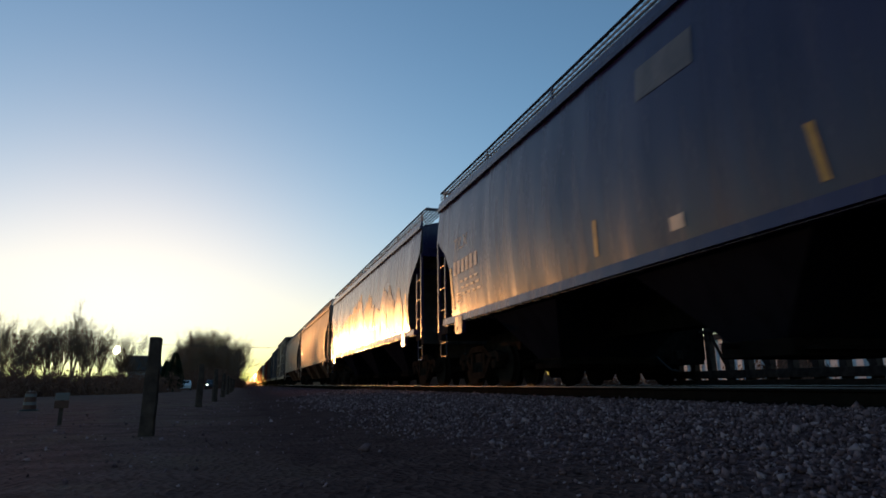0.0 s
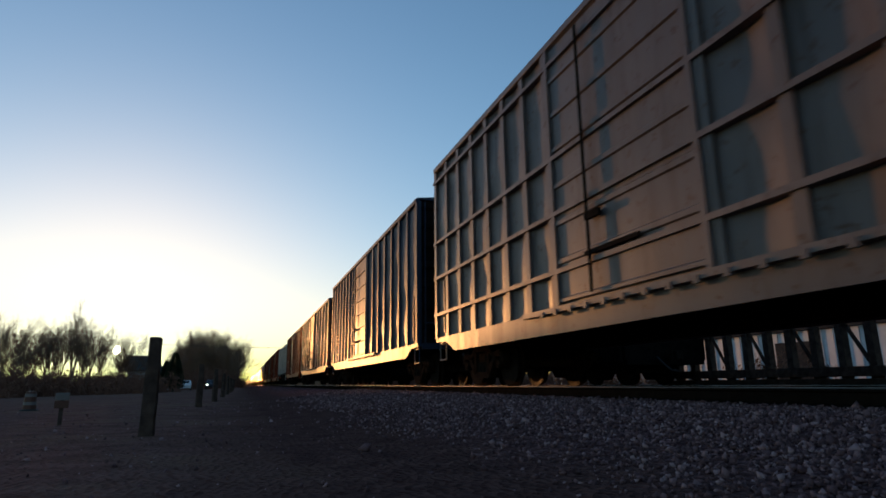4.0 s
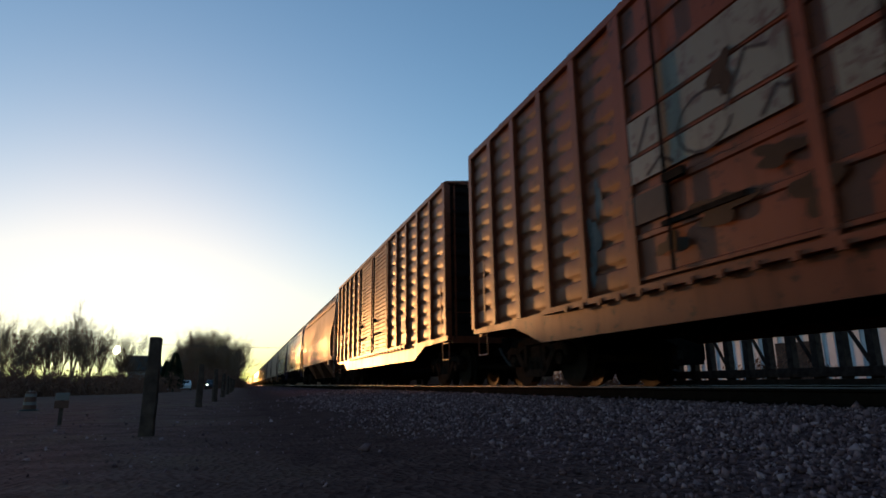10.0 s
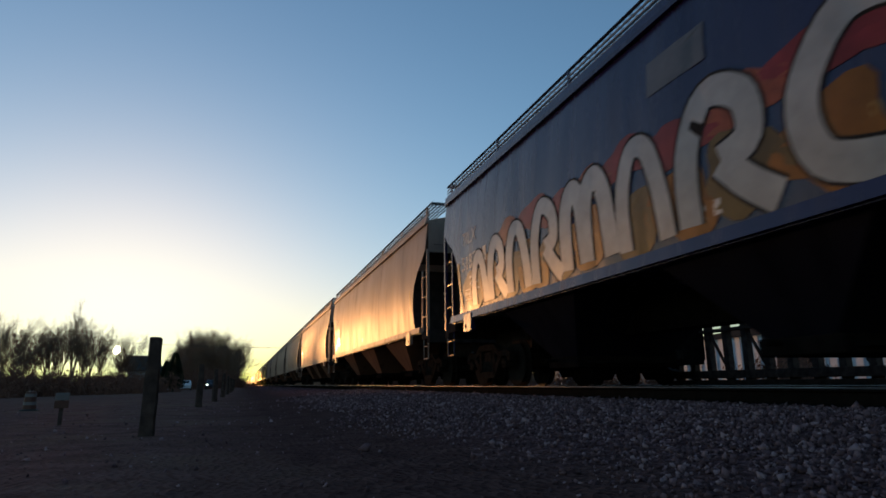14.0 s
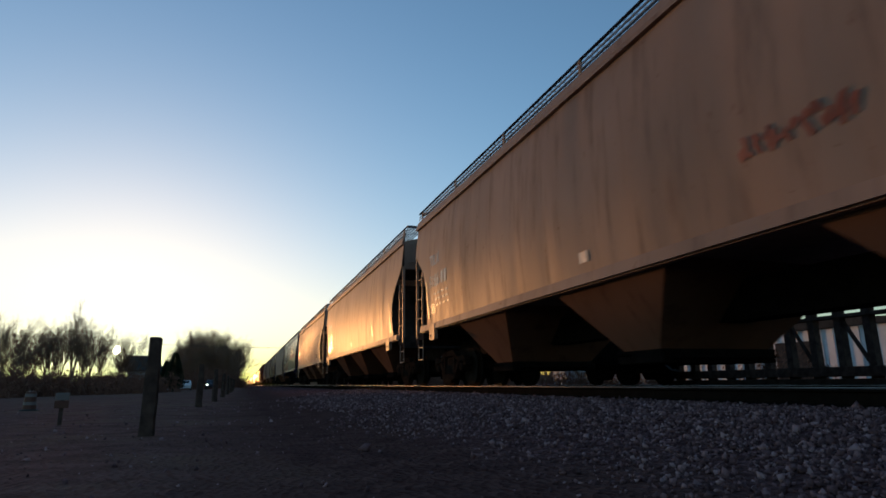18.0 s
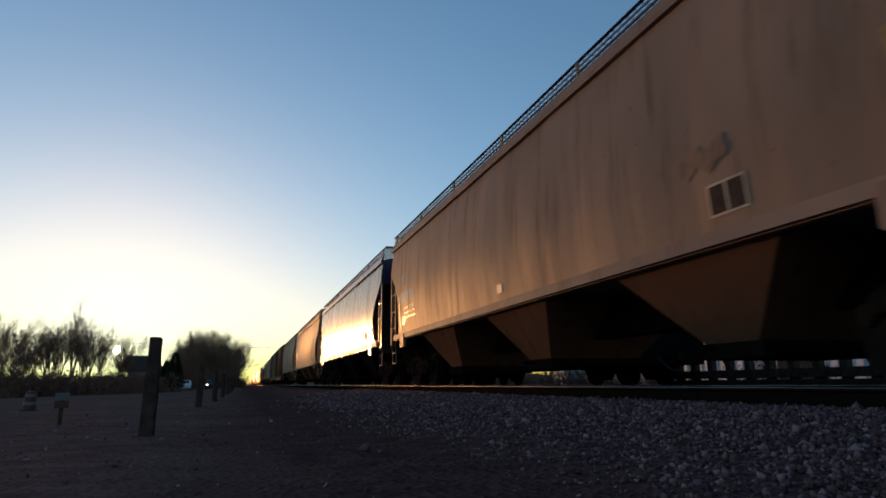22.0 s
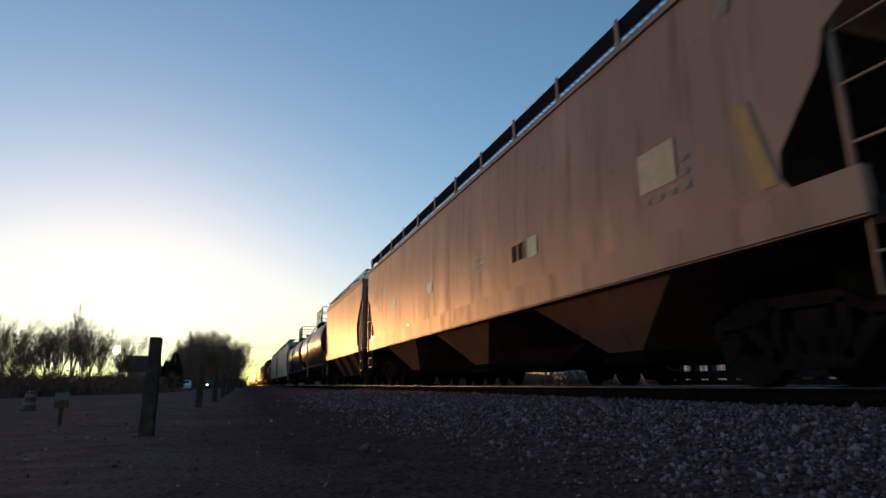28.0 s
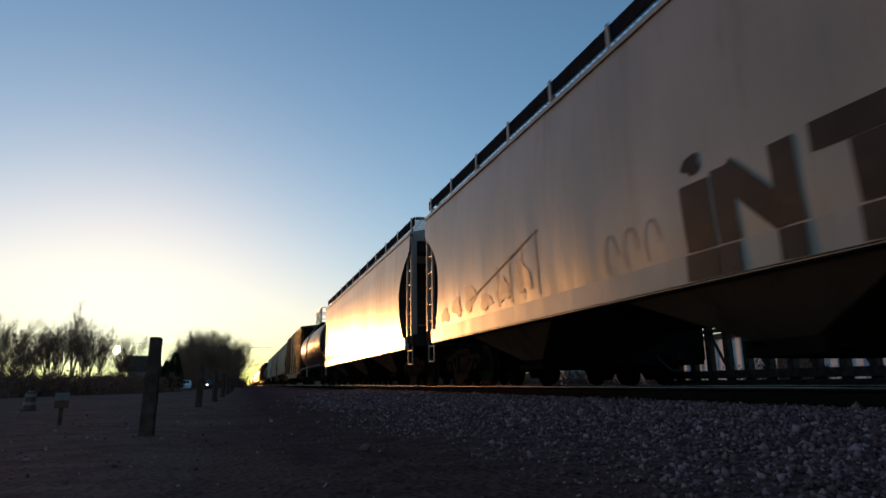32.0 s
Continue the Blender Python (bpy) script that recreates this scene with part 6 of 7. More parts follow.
def marks_tank_b(c, d):
    bars(c, d, 5.4, 2.35, 6, 0.14, 0.2, "stencil")
    strip(c, d, -1.04, 2.5, 3.0, 0.0, 0.13)
    strip(c, d, 2.54, 2.7, 3.1, 0.0, 0.03, "chalk")
    strip(c, d, 1.66, 2.15, 2.4, 0.06, 0.03, "chalk")


def marks_blue_box(c, d):
    face = lambda y, z: HALF - 0.02
    decal(c, "dark_patch", quad(6.55, 5.85, 1.86, 2.58), M["stencil_dark"], face, 0.004, "dark painted square behind the letters")
    lettering(c, "CO", 0.34, 6.52, 2.25, "stencil", lambda y, z: HALF + 0.0)
    lettering(c, "171", 0.34, 6.50, 1.92, "stencil", lambda y, z: HALF + 0.0)
    strip(c, face, 7.42, 1.3, 2.3, 0.0, 0.10)
    strip(c, face, 5.9, 1.5, 1.57, 0.0, 1.2)


def marks_door_tags(c, d):
    face = lambda y, z: HALF - 0.01
    lettering(c, "ATW", 0.28, 6.86, 2.84, "stencil_dim", face)
    for y0, y1, words in ((6.86, 6.30, "100"), (5.78, 5.18, "449")):
        decal(c, "number_panel", quad(y0, y1, 2.31, 2.60), M["stencil"], face, 0.003, "white number panel")
        lettering(c, words, 0.30, y0 - 0.04, 2.345, "stencil_dark", lambda y, z: HALF + 0.006)
    for k in range(2):
        bars(c, face, 6.86, 1.76 - 0.17 * k, 4, 0.09, 0.10, "stencil_dim")
    dd = lambda y, z: HALF + 0.045
    side = PANEL_FACE[c.name]
    for y0, y1, z0, z1 in ((-6.02, -6.45, 1.96, 1.99), (-6.02, -6.45, 1.59, 1.62), (-6.02, -6.05, 1.62, 1.96), (-6.42, -6.45, 1.62, 1.96), (-6.20, -6.23, 1.62, 1.96)):
        decal(c, "notice_frame", quad(y0, y1, z0, z1), M["stencil"], side, 0.01, "white painted square outline")
    for k, (form, y, z, w, h) in enumerate((("hook", 1.56, 1.92, 0.32, 0.42), ("cup", 1.20, 1.90, 0.26, 0.30), ("ring", 0.96, 1.86, 0.34, 0.50), ("twin", 0.58, 1.86, 0.40, 0.34), ("hook", 0.16, 1.80, 0.28, 0.46), ("ring", -0.18, 1.84, 0.26, 0.36), ("bolt", -0.46, 1.80, 0.34, 0.34))):
        for n, line in enumerate(FORMS[form]):
            stroke(c, dd, rounded([(y - w * p, z + h * q) for p, q in line]), 0.024, "outline" if k > 4 else "stencil_dim", 0.016 + 0.002 * k)
    scrawl(c, dd, 1.50, 0.0, 1.52, 0.26, "stencil_dim", 71, 0.022, 8)
    scrawl(c, dd, -0.2, -0.85, 1.50, 0.2, "stencil_dim", 72, 0.018, 4)
    blob(c, dd, 0.28, 1.66, 0.22, 0.34, "stencil_dim", 74, 0.006, 1.2)
    bars(c, dd, 0.9, 3.75, 9, 0.11, 0.13, "stencil_dim")
    for k, (y, z, w, h, mat) in enumerate(((5.34, 2.95, 0.16, 0.8, "silverspray"), (5.36, 2.3, 0.14, 0.7, "haze_blue"), (4.25, 1.95, 0.24, 1.0, "haze_blue"), (4.20, 1.55, 0.16, 0.4, "rust_smear"), (3.42, 1.42, 0.34, 0.34, "haze_blue"), (2.30, 1.65, 0.34, 0.9, "haze_blue"), (2.22, 2.2, 0.2, 0.5, "stencil_dim"), (6.45, 1.9, 0.16, 1.1, "rust_smear"), (5.30, 1.5, 0.18, 0.5, "rust_smear"), (3.45, 2.5, 0.2, 0.6, "rust_smear"), (3.38, 3.6, 0.14, 0.5, "smear"))):
        blob(c, side, y, z, w, h, mat, 75 + k, 0.006, 2.0, 0.0, 1.2)


def marks_rusty(c, d):
    dd = lambda y, z: HALF + 0.045
    for y0, y1, z0, z1 in ((-0.08, -0.42, 3.2, 3.62), (-0.05, -0.45, 3.70, 4.1), (1.92, 1.40, 3.12, 3.55), (1.94, 1.46, 3.62, 4.05), (1.95, 1.5, 4.12, 4.55)):
        decal(c, "paint_patch", quad(y0, y1, z0, z1), M["rusty"], dd, 0.004, "faded blue paint patch")
    for k, (y, z) in enumerate(((1.7, 1.9), (1.1, 2.1), (0.5, 1.75), (-0.3, 2.2), (0.9, 2.75), (-0.4, 1.6))):
        blob(c, dd, y, z, 0.5 + 0.1 * (k % 3), 0.22, "stain", 600 + k, 0.004 + 0.0002 * k, 2.2)


RIB_STAINS = ((3.6, 1.58, 0.3), (0.85, 1.56, 0.34), (-0.1, 1.60, 0.4), (-1.7, 1.60, 0.35))
RIB_SMUDGES = ((4.95, 3.85), (4.05, 3.85), (5.6, 3.72))


def marks_ribbed(c, d):
    side = lambda y, z: 1.485
    for k, (y, z, w) in enumerate(RIB_STAINS):
        blob(c, side, y, z, w, 0.14, "yellow_stain", 800 + k, 0.006, 1.6)
    for k, (y, z) in enumerate(RIB_SMUDGES):
        blob(c, side, y, z, 0.2, 0.42, "stain", 810 + k, 0.006, 1.2)


def marks_red(c, d):
    for y in (7.0, 6.1, 5.3):
        bars(c, d, y, 2.15, 2, 0.16, 0.22, "stencil")
        bars(c, d, y, 1.85, 2, 0.14, 0.14, "stencil")
    plate(c, d, 1.0, 1.28, 0.35, 0.16, "stencil_dim")
    plate(c, d, -4.5, 1.6, 0.5, 0.3, "stencil_dim")
    strip(c, d, -4.6, 1.38, 1.5, 0.0, 0.5)


def marks_brown(c, d):
    dd = lambda y, z: HALF + 0.045
    for y0, y1, z0, z1 in ((2.50, 0.30, 2.42, 2.72), (2.48, 0.25, 2.78, 3.22), (1.9, 0.25, 3.28, 3.72), (-0.1, -1.6, 2.3, 2.7), (-0.1, -2.2, 2.8, 3.2)):
        decal(c, "paint_patch", quad(y0, y1, z0, z1), M["worn_cream"], dd, 0.004, "worn cream paint patch")
    stroke(c, dd, arch(1.28, 2.72, 0.75, 0.32, 14, -0.9, 0.95), 0.035, "brownspray", 0.016)
    for line in ([(2.35, 2.75), (2.1, 3.15)], [(1.0, 2.7), (0.7, 3.2), (0.45, 3.1)], [(0.6, 2.45), (0.42, 2.68), (0.3, 2.6)], [(2.2, 2.45), (1.95, 2.6), (1.75, 2.45)]):
        stroke(c, dd, line, 0.05, "brownspray", 0.016)
    decal(c, "door_plate", quad(2.62, 1.90, 1.90, 2.26), M["brownspray"], dd, 0.004, "dark painted square on the door")
    for k, (y, z, w, h) in enumerate(((3.46, 1.95, 0.26, 0.7), (3.30, 2.5, 0.16, 0.5), (3.55, 1.5, 0.2, 0.3))):
        blob(c, lambda y, z: HALF - 0.03, y, z, w, h, "haze_blue", 105 + k, 0.006, 2.0, 0.0, 1.25)
    for k, (y, z, w, h) in enumerate(((1.2, 1.75, 0.7, 0.3), (0.5, 2.05, 0.5, 0.22), (1.9, 1.55, 0.5, 0.2), (0.2, 1.6, 0.4, 0.4), (1.0, 3.1, 0.3, 0.4))):
        blob(c, dd, y, z, w, h, "stain", 110 + k, 0.03, 2.2, 0.0, 1.3)


def marks_patch(c, d):
    """Layers of old paint: tan and slate patches, black loops and a brown plate."""
    face = PANEL_FACE[c.name]
    rnd = random.Random(27)
    for k, (y, z, w, h, mat) in enumerate(((5.86, 3.7, 0.34, 2.2, "haze_blue"), (5.9, 1.9, 0.3, 1.4, "slate"), (5.15, 3.4, 0.5, 1.7, "slate"), (4.75, 2.5, 0.5, 1.3, "haze_blue"), (5.0, 1.7, 0.55, 0.7, "seafoam"), (4.62, 1.85, 0.22, 0.5, "rust_smear"), (3.95, 3.4, 0.65, 1.5, "navy_block"), (3.70, 2.5, 0.35, 1.2, "slate"), (4.1, 2.15, 0.6, 0.8, "slate"), (3.55, 2.95, 0.3, 1.0, "rust_smear"), (4.05, 1.55, 0.5, 0.34, "pinkspray"), (2.95, 3.3, 0.5, 1.2, "slate"), (2.98, 2.45, 0.34, 0.7, "haze_blue"), (3.04, 1.46, 0.50, 0.46, "navy_block"), (2.5, 1.7, 0.3, 0.9, "seafoam"), (6.85, 2.6, 0.3, 2.6, "slate"), (2.6, 4.0, 0.5, 0.8, "navy_block"), (5.1, 4.3, 0.6, 0.6, "haze_blue"))):
        blob(c, face, y, z, w, h, mat, 271 + k, 0.006 + 0.004 * k, 2.1, rnd.uniform(-0.15, 0.15), 1.18)
    for k in range(26):
        y, z = rnd.choice((5.2, 4.9, 4.1, 3.8, 3.0, 6.3, 5.9)) + rnd.uniform(-0.2, 0.2), rnd.uniform(1.4, 4.2)
        blob(c, face, y, z, rnd.uniform(0.06, 0.22), rnd.uniform(0.05, 0.28), rnd.choice(("stain", "brownspray", "stencil_dim", "rust_smear")), 300 + k, 0.09 + 0.001 * k, 2.4, None, 1.2)
    for k in range(5):
        y = 5.2 - 0.13 * k
        stroke(c, face, rounded([(y + 0.1, 3.05 + 0.22 * k), (y, 3.2 + 0.22 * k), (y - 0.08, 3.0 + 0.22 * k), (y - 0.2, 3.22 + 0.22 * k)]), 0.03, "brownspray", 0.14)
    for k in range(4):
        stroke(c, face, rounded([(4.25 - 0.13 * k, 2.2), (4.2 - 0.13 * k, 2.5), (4.12 - 0.13 * k, 2.3), (4.08 - 0.13 * k, 2.05)]), 0.022, "stencil_dim" if k % 2 else "brownspray", 0.14)
    # loops of black spray
    loop = lambda y, z, ry, rz, a, b: [(y - ry * math.cos(t), z + rz * math.sin(t)) for t in [a + (b - a) * i / 24 for i in range(25)]]
    for line in (loop(3.03, 1.42, 0.36, 0.27, -1.2, 4.6), loop(2.99, 1.44, 0.27, 0.2, -0.4, 3.9), loop(2.68, 2.60, 0.24, 0.24, -1.6, 2.9), rounded([(2.92, 2.62), (2.82, 2.86), (2.72, 2.70), (2.55, 2.92), (2.45, 2.7)]), rounded([(3.2, 2.3), (3.05, 2.5), (3.12, 2.85), (2.95, 3.1), (2.7, 3.3)]), rounded([(2.36, 2.05), (2.3, 2.4), (2.1, 2.45), (2.0, 2.2), (1.7, 2.3)]), rounded([(3.72, 2.0), (3.6, 2.4), (3.78, 2.8), (3.6, 3.3)])):
        stroke(c, face if line[0][0] > 2.4 else d, line, 0.026, "blackspray", 0.15)
    decal(c, "door_plate", quad(3.14, 2.48, 1.70, 2.10), M["rustdoor"], lambda y, z: HALF + 0.03, 0.01, "brown rectangular plate with a pale edge")
    for y0, y1, z0, z1 in ((3.16, 2.46, 1.67, 1.70), (3.17, 3.14, 1.68, 2.10)):
        decal(c, "plate_edge", quad(y0, y1, z0, z1), M["smear"], lambda y, z: HALF + 0.032, 0.01)
    decal(c, "small_notice", quad(5.60, 5.50, 1.55, 1.72), M["stencil_dim"], lambda y, z: HALF + 0.04, 0.01)


def lengths():
    """Trailing-end places at the start, and car lengths."""
    out, prev = [], gone(0.882) - 1.9 - 18.9
    for row in TRAIN:
        end = gone(row[2]) - 1.9
        out.append((end, end - prev))
        prev = end
    return out


def build_train():
    spots = lengths()
    for i, ((kind, paint, _, look_, label), (end, length)) in enumerate(zip(TRAIN, spots)):
        CARS.append(build_car(i, kind, paint, look_, label, end, length))
    end = spots[-1][0]
    first = spots[0][0] - spots[0][1]
    CARS.append(build_car(90, "hopper", "blue", "curved", "navy blue covered hopper car", first, 18.9))
    for k in range(22):
        kind, paint = MORE[k * 5 % 8].split()
        length = {"hopper": 18.9, "boxcar": 18.0, "tank": 15.2}[kind]
        end += length
        CARS.append(build_car(100 + k, kind, paint, "curved" if kind == "hopper" else "corr", f"weathered {paint} {kind} car far down the train" if kind != "boxcar" else f"weathered {paint} boxcar far down the train", end, length))


def build_car(i, kind, paint, style, label, end, length):
    at = pose(TRACK_X, end - length / 2, RAIL_TOP)
    length = round(length, 1)
    if kind == "hopper":
        return build_hopper("hopper_car", at, label, paint, style, length, MARKS.get(i), i)
    if kind == "tank":
        return build_tank("tank_car", at, label, length, marks=MARKS.get(i), climb=-0.15 if i == 31 else 1.0)
    opts = {"grid": dict(ribs=8, corrugated=False, door="plug", grid=True, fish=False, height=5.46), "plain": dict(ribs=8, corrugated=False, door="plug", fish=False, height=5.2), "plug": dict(ribs=6, corrugated=False, door="plug", fish=False, door_paint="rustdoor" if paint == "rusty" else None), "flat": dict(ribs=6, corrugated=False, door="pair", fish=False, door_half=2.0, door_mid=0.3), "corr": dict(ribs=6, corrugated=True, door="double"), "corrplug": dict(ribs=6, corrugated=True, door="pair")}[style]
    return build_boxcar("boxcar", at, label, paint, length, marks=MARKS.get(i), seed=i, **opts)


MARKS = {0: marks_00, 1: marks_01, 2: marks_tan_b, 3: marks_tan_c, 5: marks_blue_box, 6: marks_rusty, 8: marks_ribbed, 7: marks_door_tags, 9: marks_red, 10: marks_brown, 11: marks_red, 12: marks_12, 13: marks_13, 14: marks_14, 15: marks_tan, 16: marks_tan_d, 17: marks_chalk, 18: marks_tag, 19: marks_orange, 20: marks_lines, 21: marks_21, 22: marks_notice, 23: marks_blue_notice, 24: marks_notice, 25: marks_notice, 27: marks_patch, 28: marks_pale, 29: marks_short, 30: marks_tank, 31: marks_tank_b, 32: marks_int}


# ---- beside the line ----
def build_posts():
    def one():
        g = Geo()
        rings = []
        for k in range(7):
            z = -0.3 + 1.4 * k / 6
            w = 0.085 - 0.004 * k
            wob = [0.012 * noise.noise((k * 0.7, j * 1.9, 5.0)) for j in range(8)]
            c = 0.012
            base = [(-w + c, -w), (w - c, -w), (w, -w + c), (w, w - c), (w - c, w), (-w + c, w), (-w, w - c), (-w, -w + c)]
            rings.append([(x + wob[j], y + wob[(j + 3) % 8], z) for j, (x, y) in enumerate(base)])
        rings.append([(x * 0.8, y * 0.8, 1.115) for x, y, _ in rings[-1]])
        return g.loft(rings)
    for i, (x, y, lean) in enumerate([(-1.01, 7.7, 0.3), (-1.08, 17.2, 0.6), (-0.92, 22.8, -0.8), (-0.9, 31.0, 0.7), (-0.9, 39.5, 0.0), (-0.9, 48.0, -0.5), (-0.9, 57.0, 0.4), (-0.9, 66.0, 0.3)]):
        ob = part("timber_post", shared("timber_post", one), M["post"], at=pose(x, y, ground_z(x, y), -1.0 if i == 0 else 0, lean, 12 * i))
        tagged(ob, "short dark weathered timber post set in dirt", "post", "timber posts along the track")


def build_barrels():
    for x, y, s in ((-5.55, 19.5, 0.55),):
        b = thing("traffic_drum", Matrix.LocRotScale((x, y, ground_z(x, y)), None, (s, s, s)), "orange and white striped traffic drum on a rubber base", "traffic drum")
        prof = [(0.05, 0.30), (0.25, 0.295), (0.27, 0.28), (0.45, 0.275), (0.47, 0.26), (0.65, 0.255), (0.67, 0.24), (0.84, 0.235), (0.86, 0.22), (0.95, 0.20), (0.97, 0.10)]
        part("drum_body", Geo().lathe_z(prof, 0, 0, 24), M["dull_orange"], b)
        for z, r in ((0.28, 0.284), (0.68, 0.246)):
            part("reflective_band", Geo().lathe_z([(z, r), (z + 0.15, r - 0.006)], 0, 0, 24), M["dull_white"], b, "white reflective band")
        part("rubber_base", Geo().lathe_z([(0.0, 0.42), (0.06, 0.40), (0.08, 0.31)], 0, 0, 20), M["rubber"], b)
    x, y = -2.5, 10.2
    g = thing("barricade_panel", pose(x, y, ground_z(x, y), 0, 0, 8), "striped warning panel on a short post", "traffic barrier")
    part("upright", Geo().box(-0.025, 0.025, -0.02, 0.02, -0.2, 0.45), M["post"], g)
    for k in range(2):
        part("board", Geo().box(-0.09, 0.09, -0.035, -0.02, 0.24 + 0.115 * k, 0.345 + 0.115 * k, 0.004), M["dull_white" if k % 2 else "dull_orange"], g, "striped board")


def grow(g, p, d, length, radius, depth, rnd, wide):
    """One limb and, from it, its branches; the last twigs end in a point."""
    if depth == 0:
        e = p + (d + Vector((rnd.uniform(-1, 1), rnd.uniform(-1, 1), rnd.uniform(-0.4, 0.8))) * 0.2).normalized() * length
        o = d.orthogonal().normalized() * radius
        k = d.cross(o)
        return g.add([p + o, p - o * 0.5 + k, p - o * 0.5 - k, e], [(0, 1, 3), (1, 2, 3), (2, 0, 3)])
    q = p
    steps = 3 if depth > 1 else 2
    for k in range(steps):
        d = (d + Vector((rnd.uniform(-1, 1), rnd.uniform(-1, 1), rnd.uniform(-0.4, 0.8))) * 0.18).normalized()
        e = q + d * (length / steps)
        o = d.orthogonal().normalized()
        n = d.cross(o)
        spin = [(o * math.cos(a) + n * math.sin(a)) for a in (0.0, 2.1, 4.2)]
        g.loft([[c + v * radius * (1 - 0.4 * (k + j) / steps) for v in spin] for j, c in enumerate((q, e))], caps=False)
        for _ in range(2):
            a = rnd.uniform(0, 2 * math.pi)
            side = o * math.cos(a) + n * math.sin(a)
            dd = (d * rnd.uniform(0.6, 1.1) + side * wide * rnd.uniform(0.6, 1.2) + Vector((0, 0, 0.2))).normalized()
            grow(g, e, dd, length * rnd.uniform(0.42, 0.68), max(0.010, radius * 0.48), depth - 1, rnd, wide)
        q = e
    return g


def tree_meshes():
    """Trunks and crowns of five bare trees; the last two branch from near the ground."""
    out = []
    for k in range(5):
        rnd = random.Random(20 + k)
        low = k > 2
        t = Geo().tube((0, 0, -0.3), (0.1, 0, 1.0 if low else 2.4), 0.22, 7, 0.15)
        g = Geo()
        for i in range((4, 5, 4, 6, 7)[k]):
            a = 2.4 * i + rnd.uniform(-0.4, 0.4)
            tilt = (0.18, 0.30, 0.22, 0.55, 0.7)[k] * rnd.uniform(0.4, 1.5)
            d = Vector((math.cos(a) * tilt, math.sin(a) * tilt, 1)).normalized()
            grow(g, Vector((0.1, 0, rnd.uniform(0.6, 1.0) if low else rnd.uniform(1.6, 2.4))), d, rnd.uniform(3.6, 5.0), 0.10, 4, rnd, (0.5, 0.6, 0.55, 0.8, 0.9)[k])
        me = bpy.data.meshes.new("crown")
        me.from_pydata(g.v, [], g.f)
        out.append((t.mesh("trunk"), me))
    return out


def twig_mesh(seed, n, tall, wide):
    """Dense dead brush: leaning stems, side twigs and withered leaves."""
    rnd = random.Random(seed)
    g = Geo()
    for _ in range(n):
        a, r = rnd.uniform(0, 6.28), wide * rnd.uniform(0, 1) ** 0.6
        p = Vector((r * math.cos(a), r * math.sin(a), -0.1))
        h = tall * rnd.uniform(0.45, 1.0) * (1 - 0.35 * r / wide)
        e = p + Vector((rnd.uniform(-0.7, 0.7), rnd.uniform(-0.7, 0.7), h))
        g.tube(p, e, 0.022, 3, 0.006)
        for _ in range(2):
            u = p.lerp(e, rnd.uniform(0.3, 1.0))
            g.tube(u, u + Vector((rnd.uniform(-0.6, 0.6), rnd.uniform(-0.6, 0.6), rnd.uniform(0, 0.6))), 0.010, 3, 0.003)
        for _ in range(12):
            u = p.lerp(e, rnd.random() ** 0.8 * 0.9) + Vector((rnd.uniform(-0.35, 0.35), rnd.uniform(-0.35, 0.35), rnd.uniform(-0.2, 0.2)))
            s = rnd.uniform(0.05, 0.16)
            g.add([u + Vector((rnd.uniform(-s, s), rnd.uniform(-s, s), rnd.uniform(-s, s))) for _ in range(3)], [(0, 1, 2)])
    me = bpy.data.meshes.new("brush")
    me.from_pydata(g.v, [], g.f)
    return me


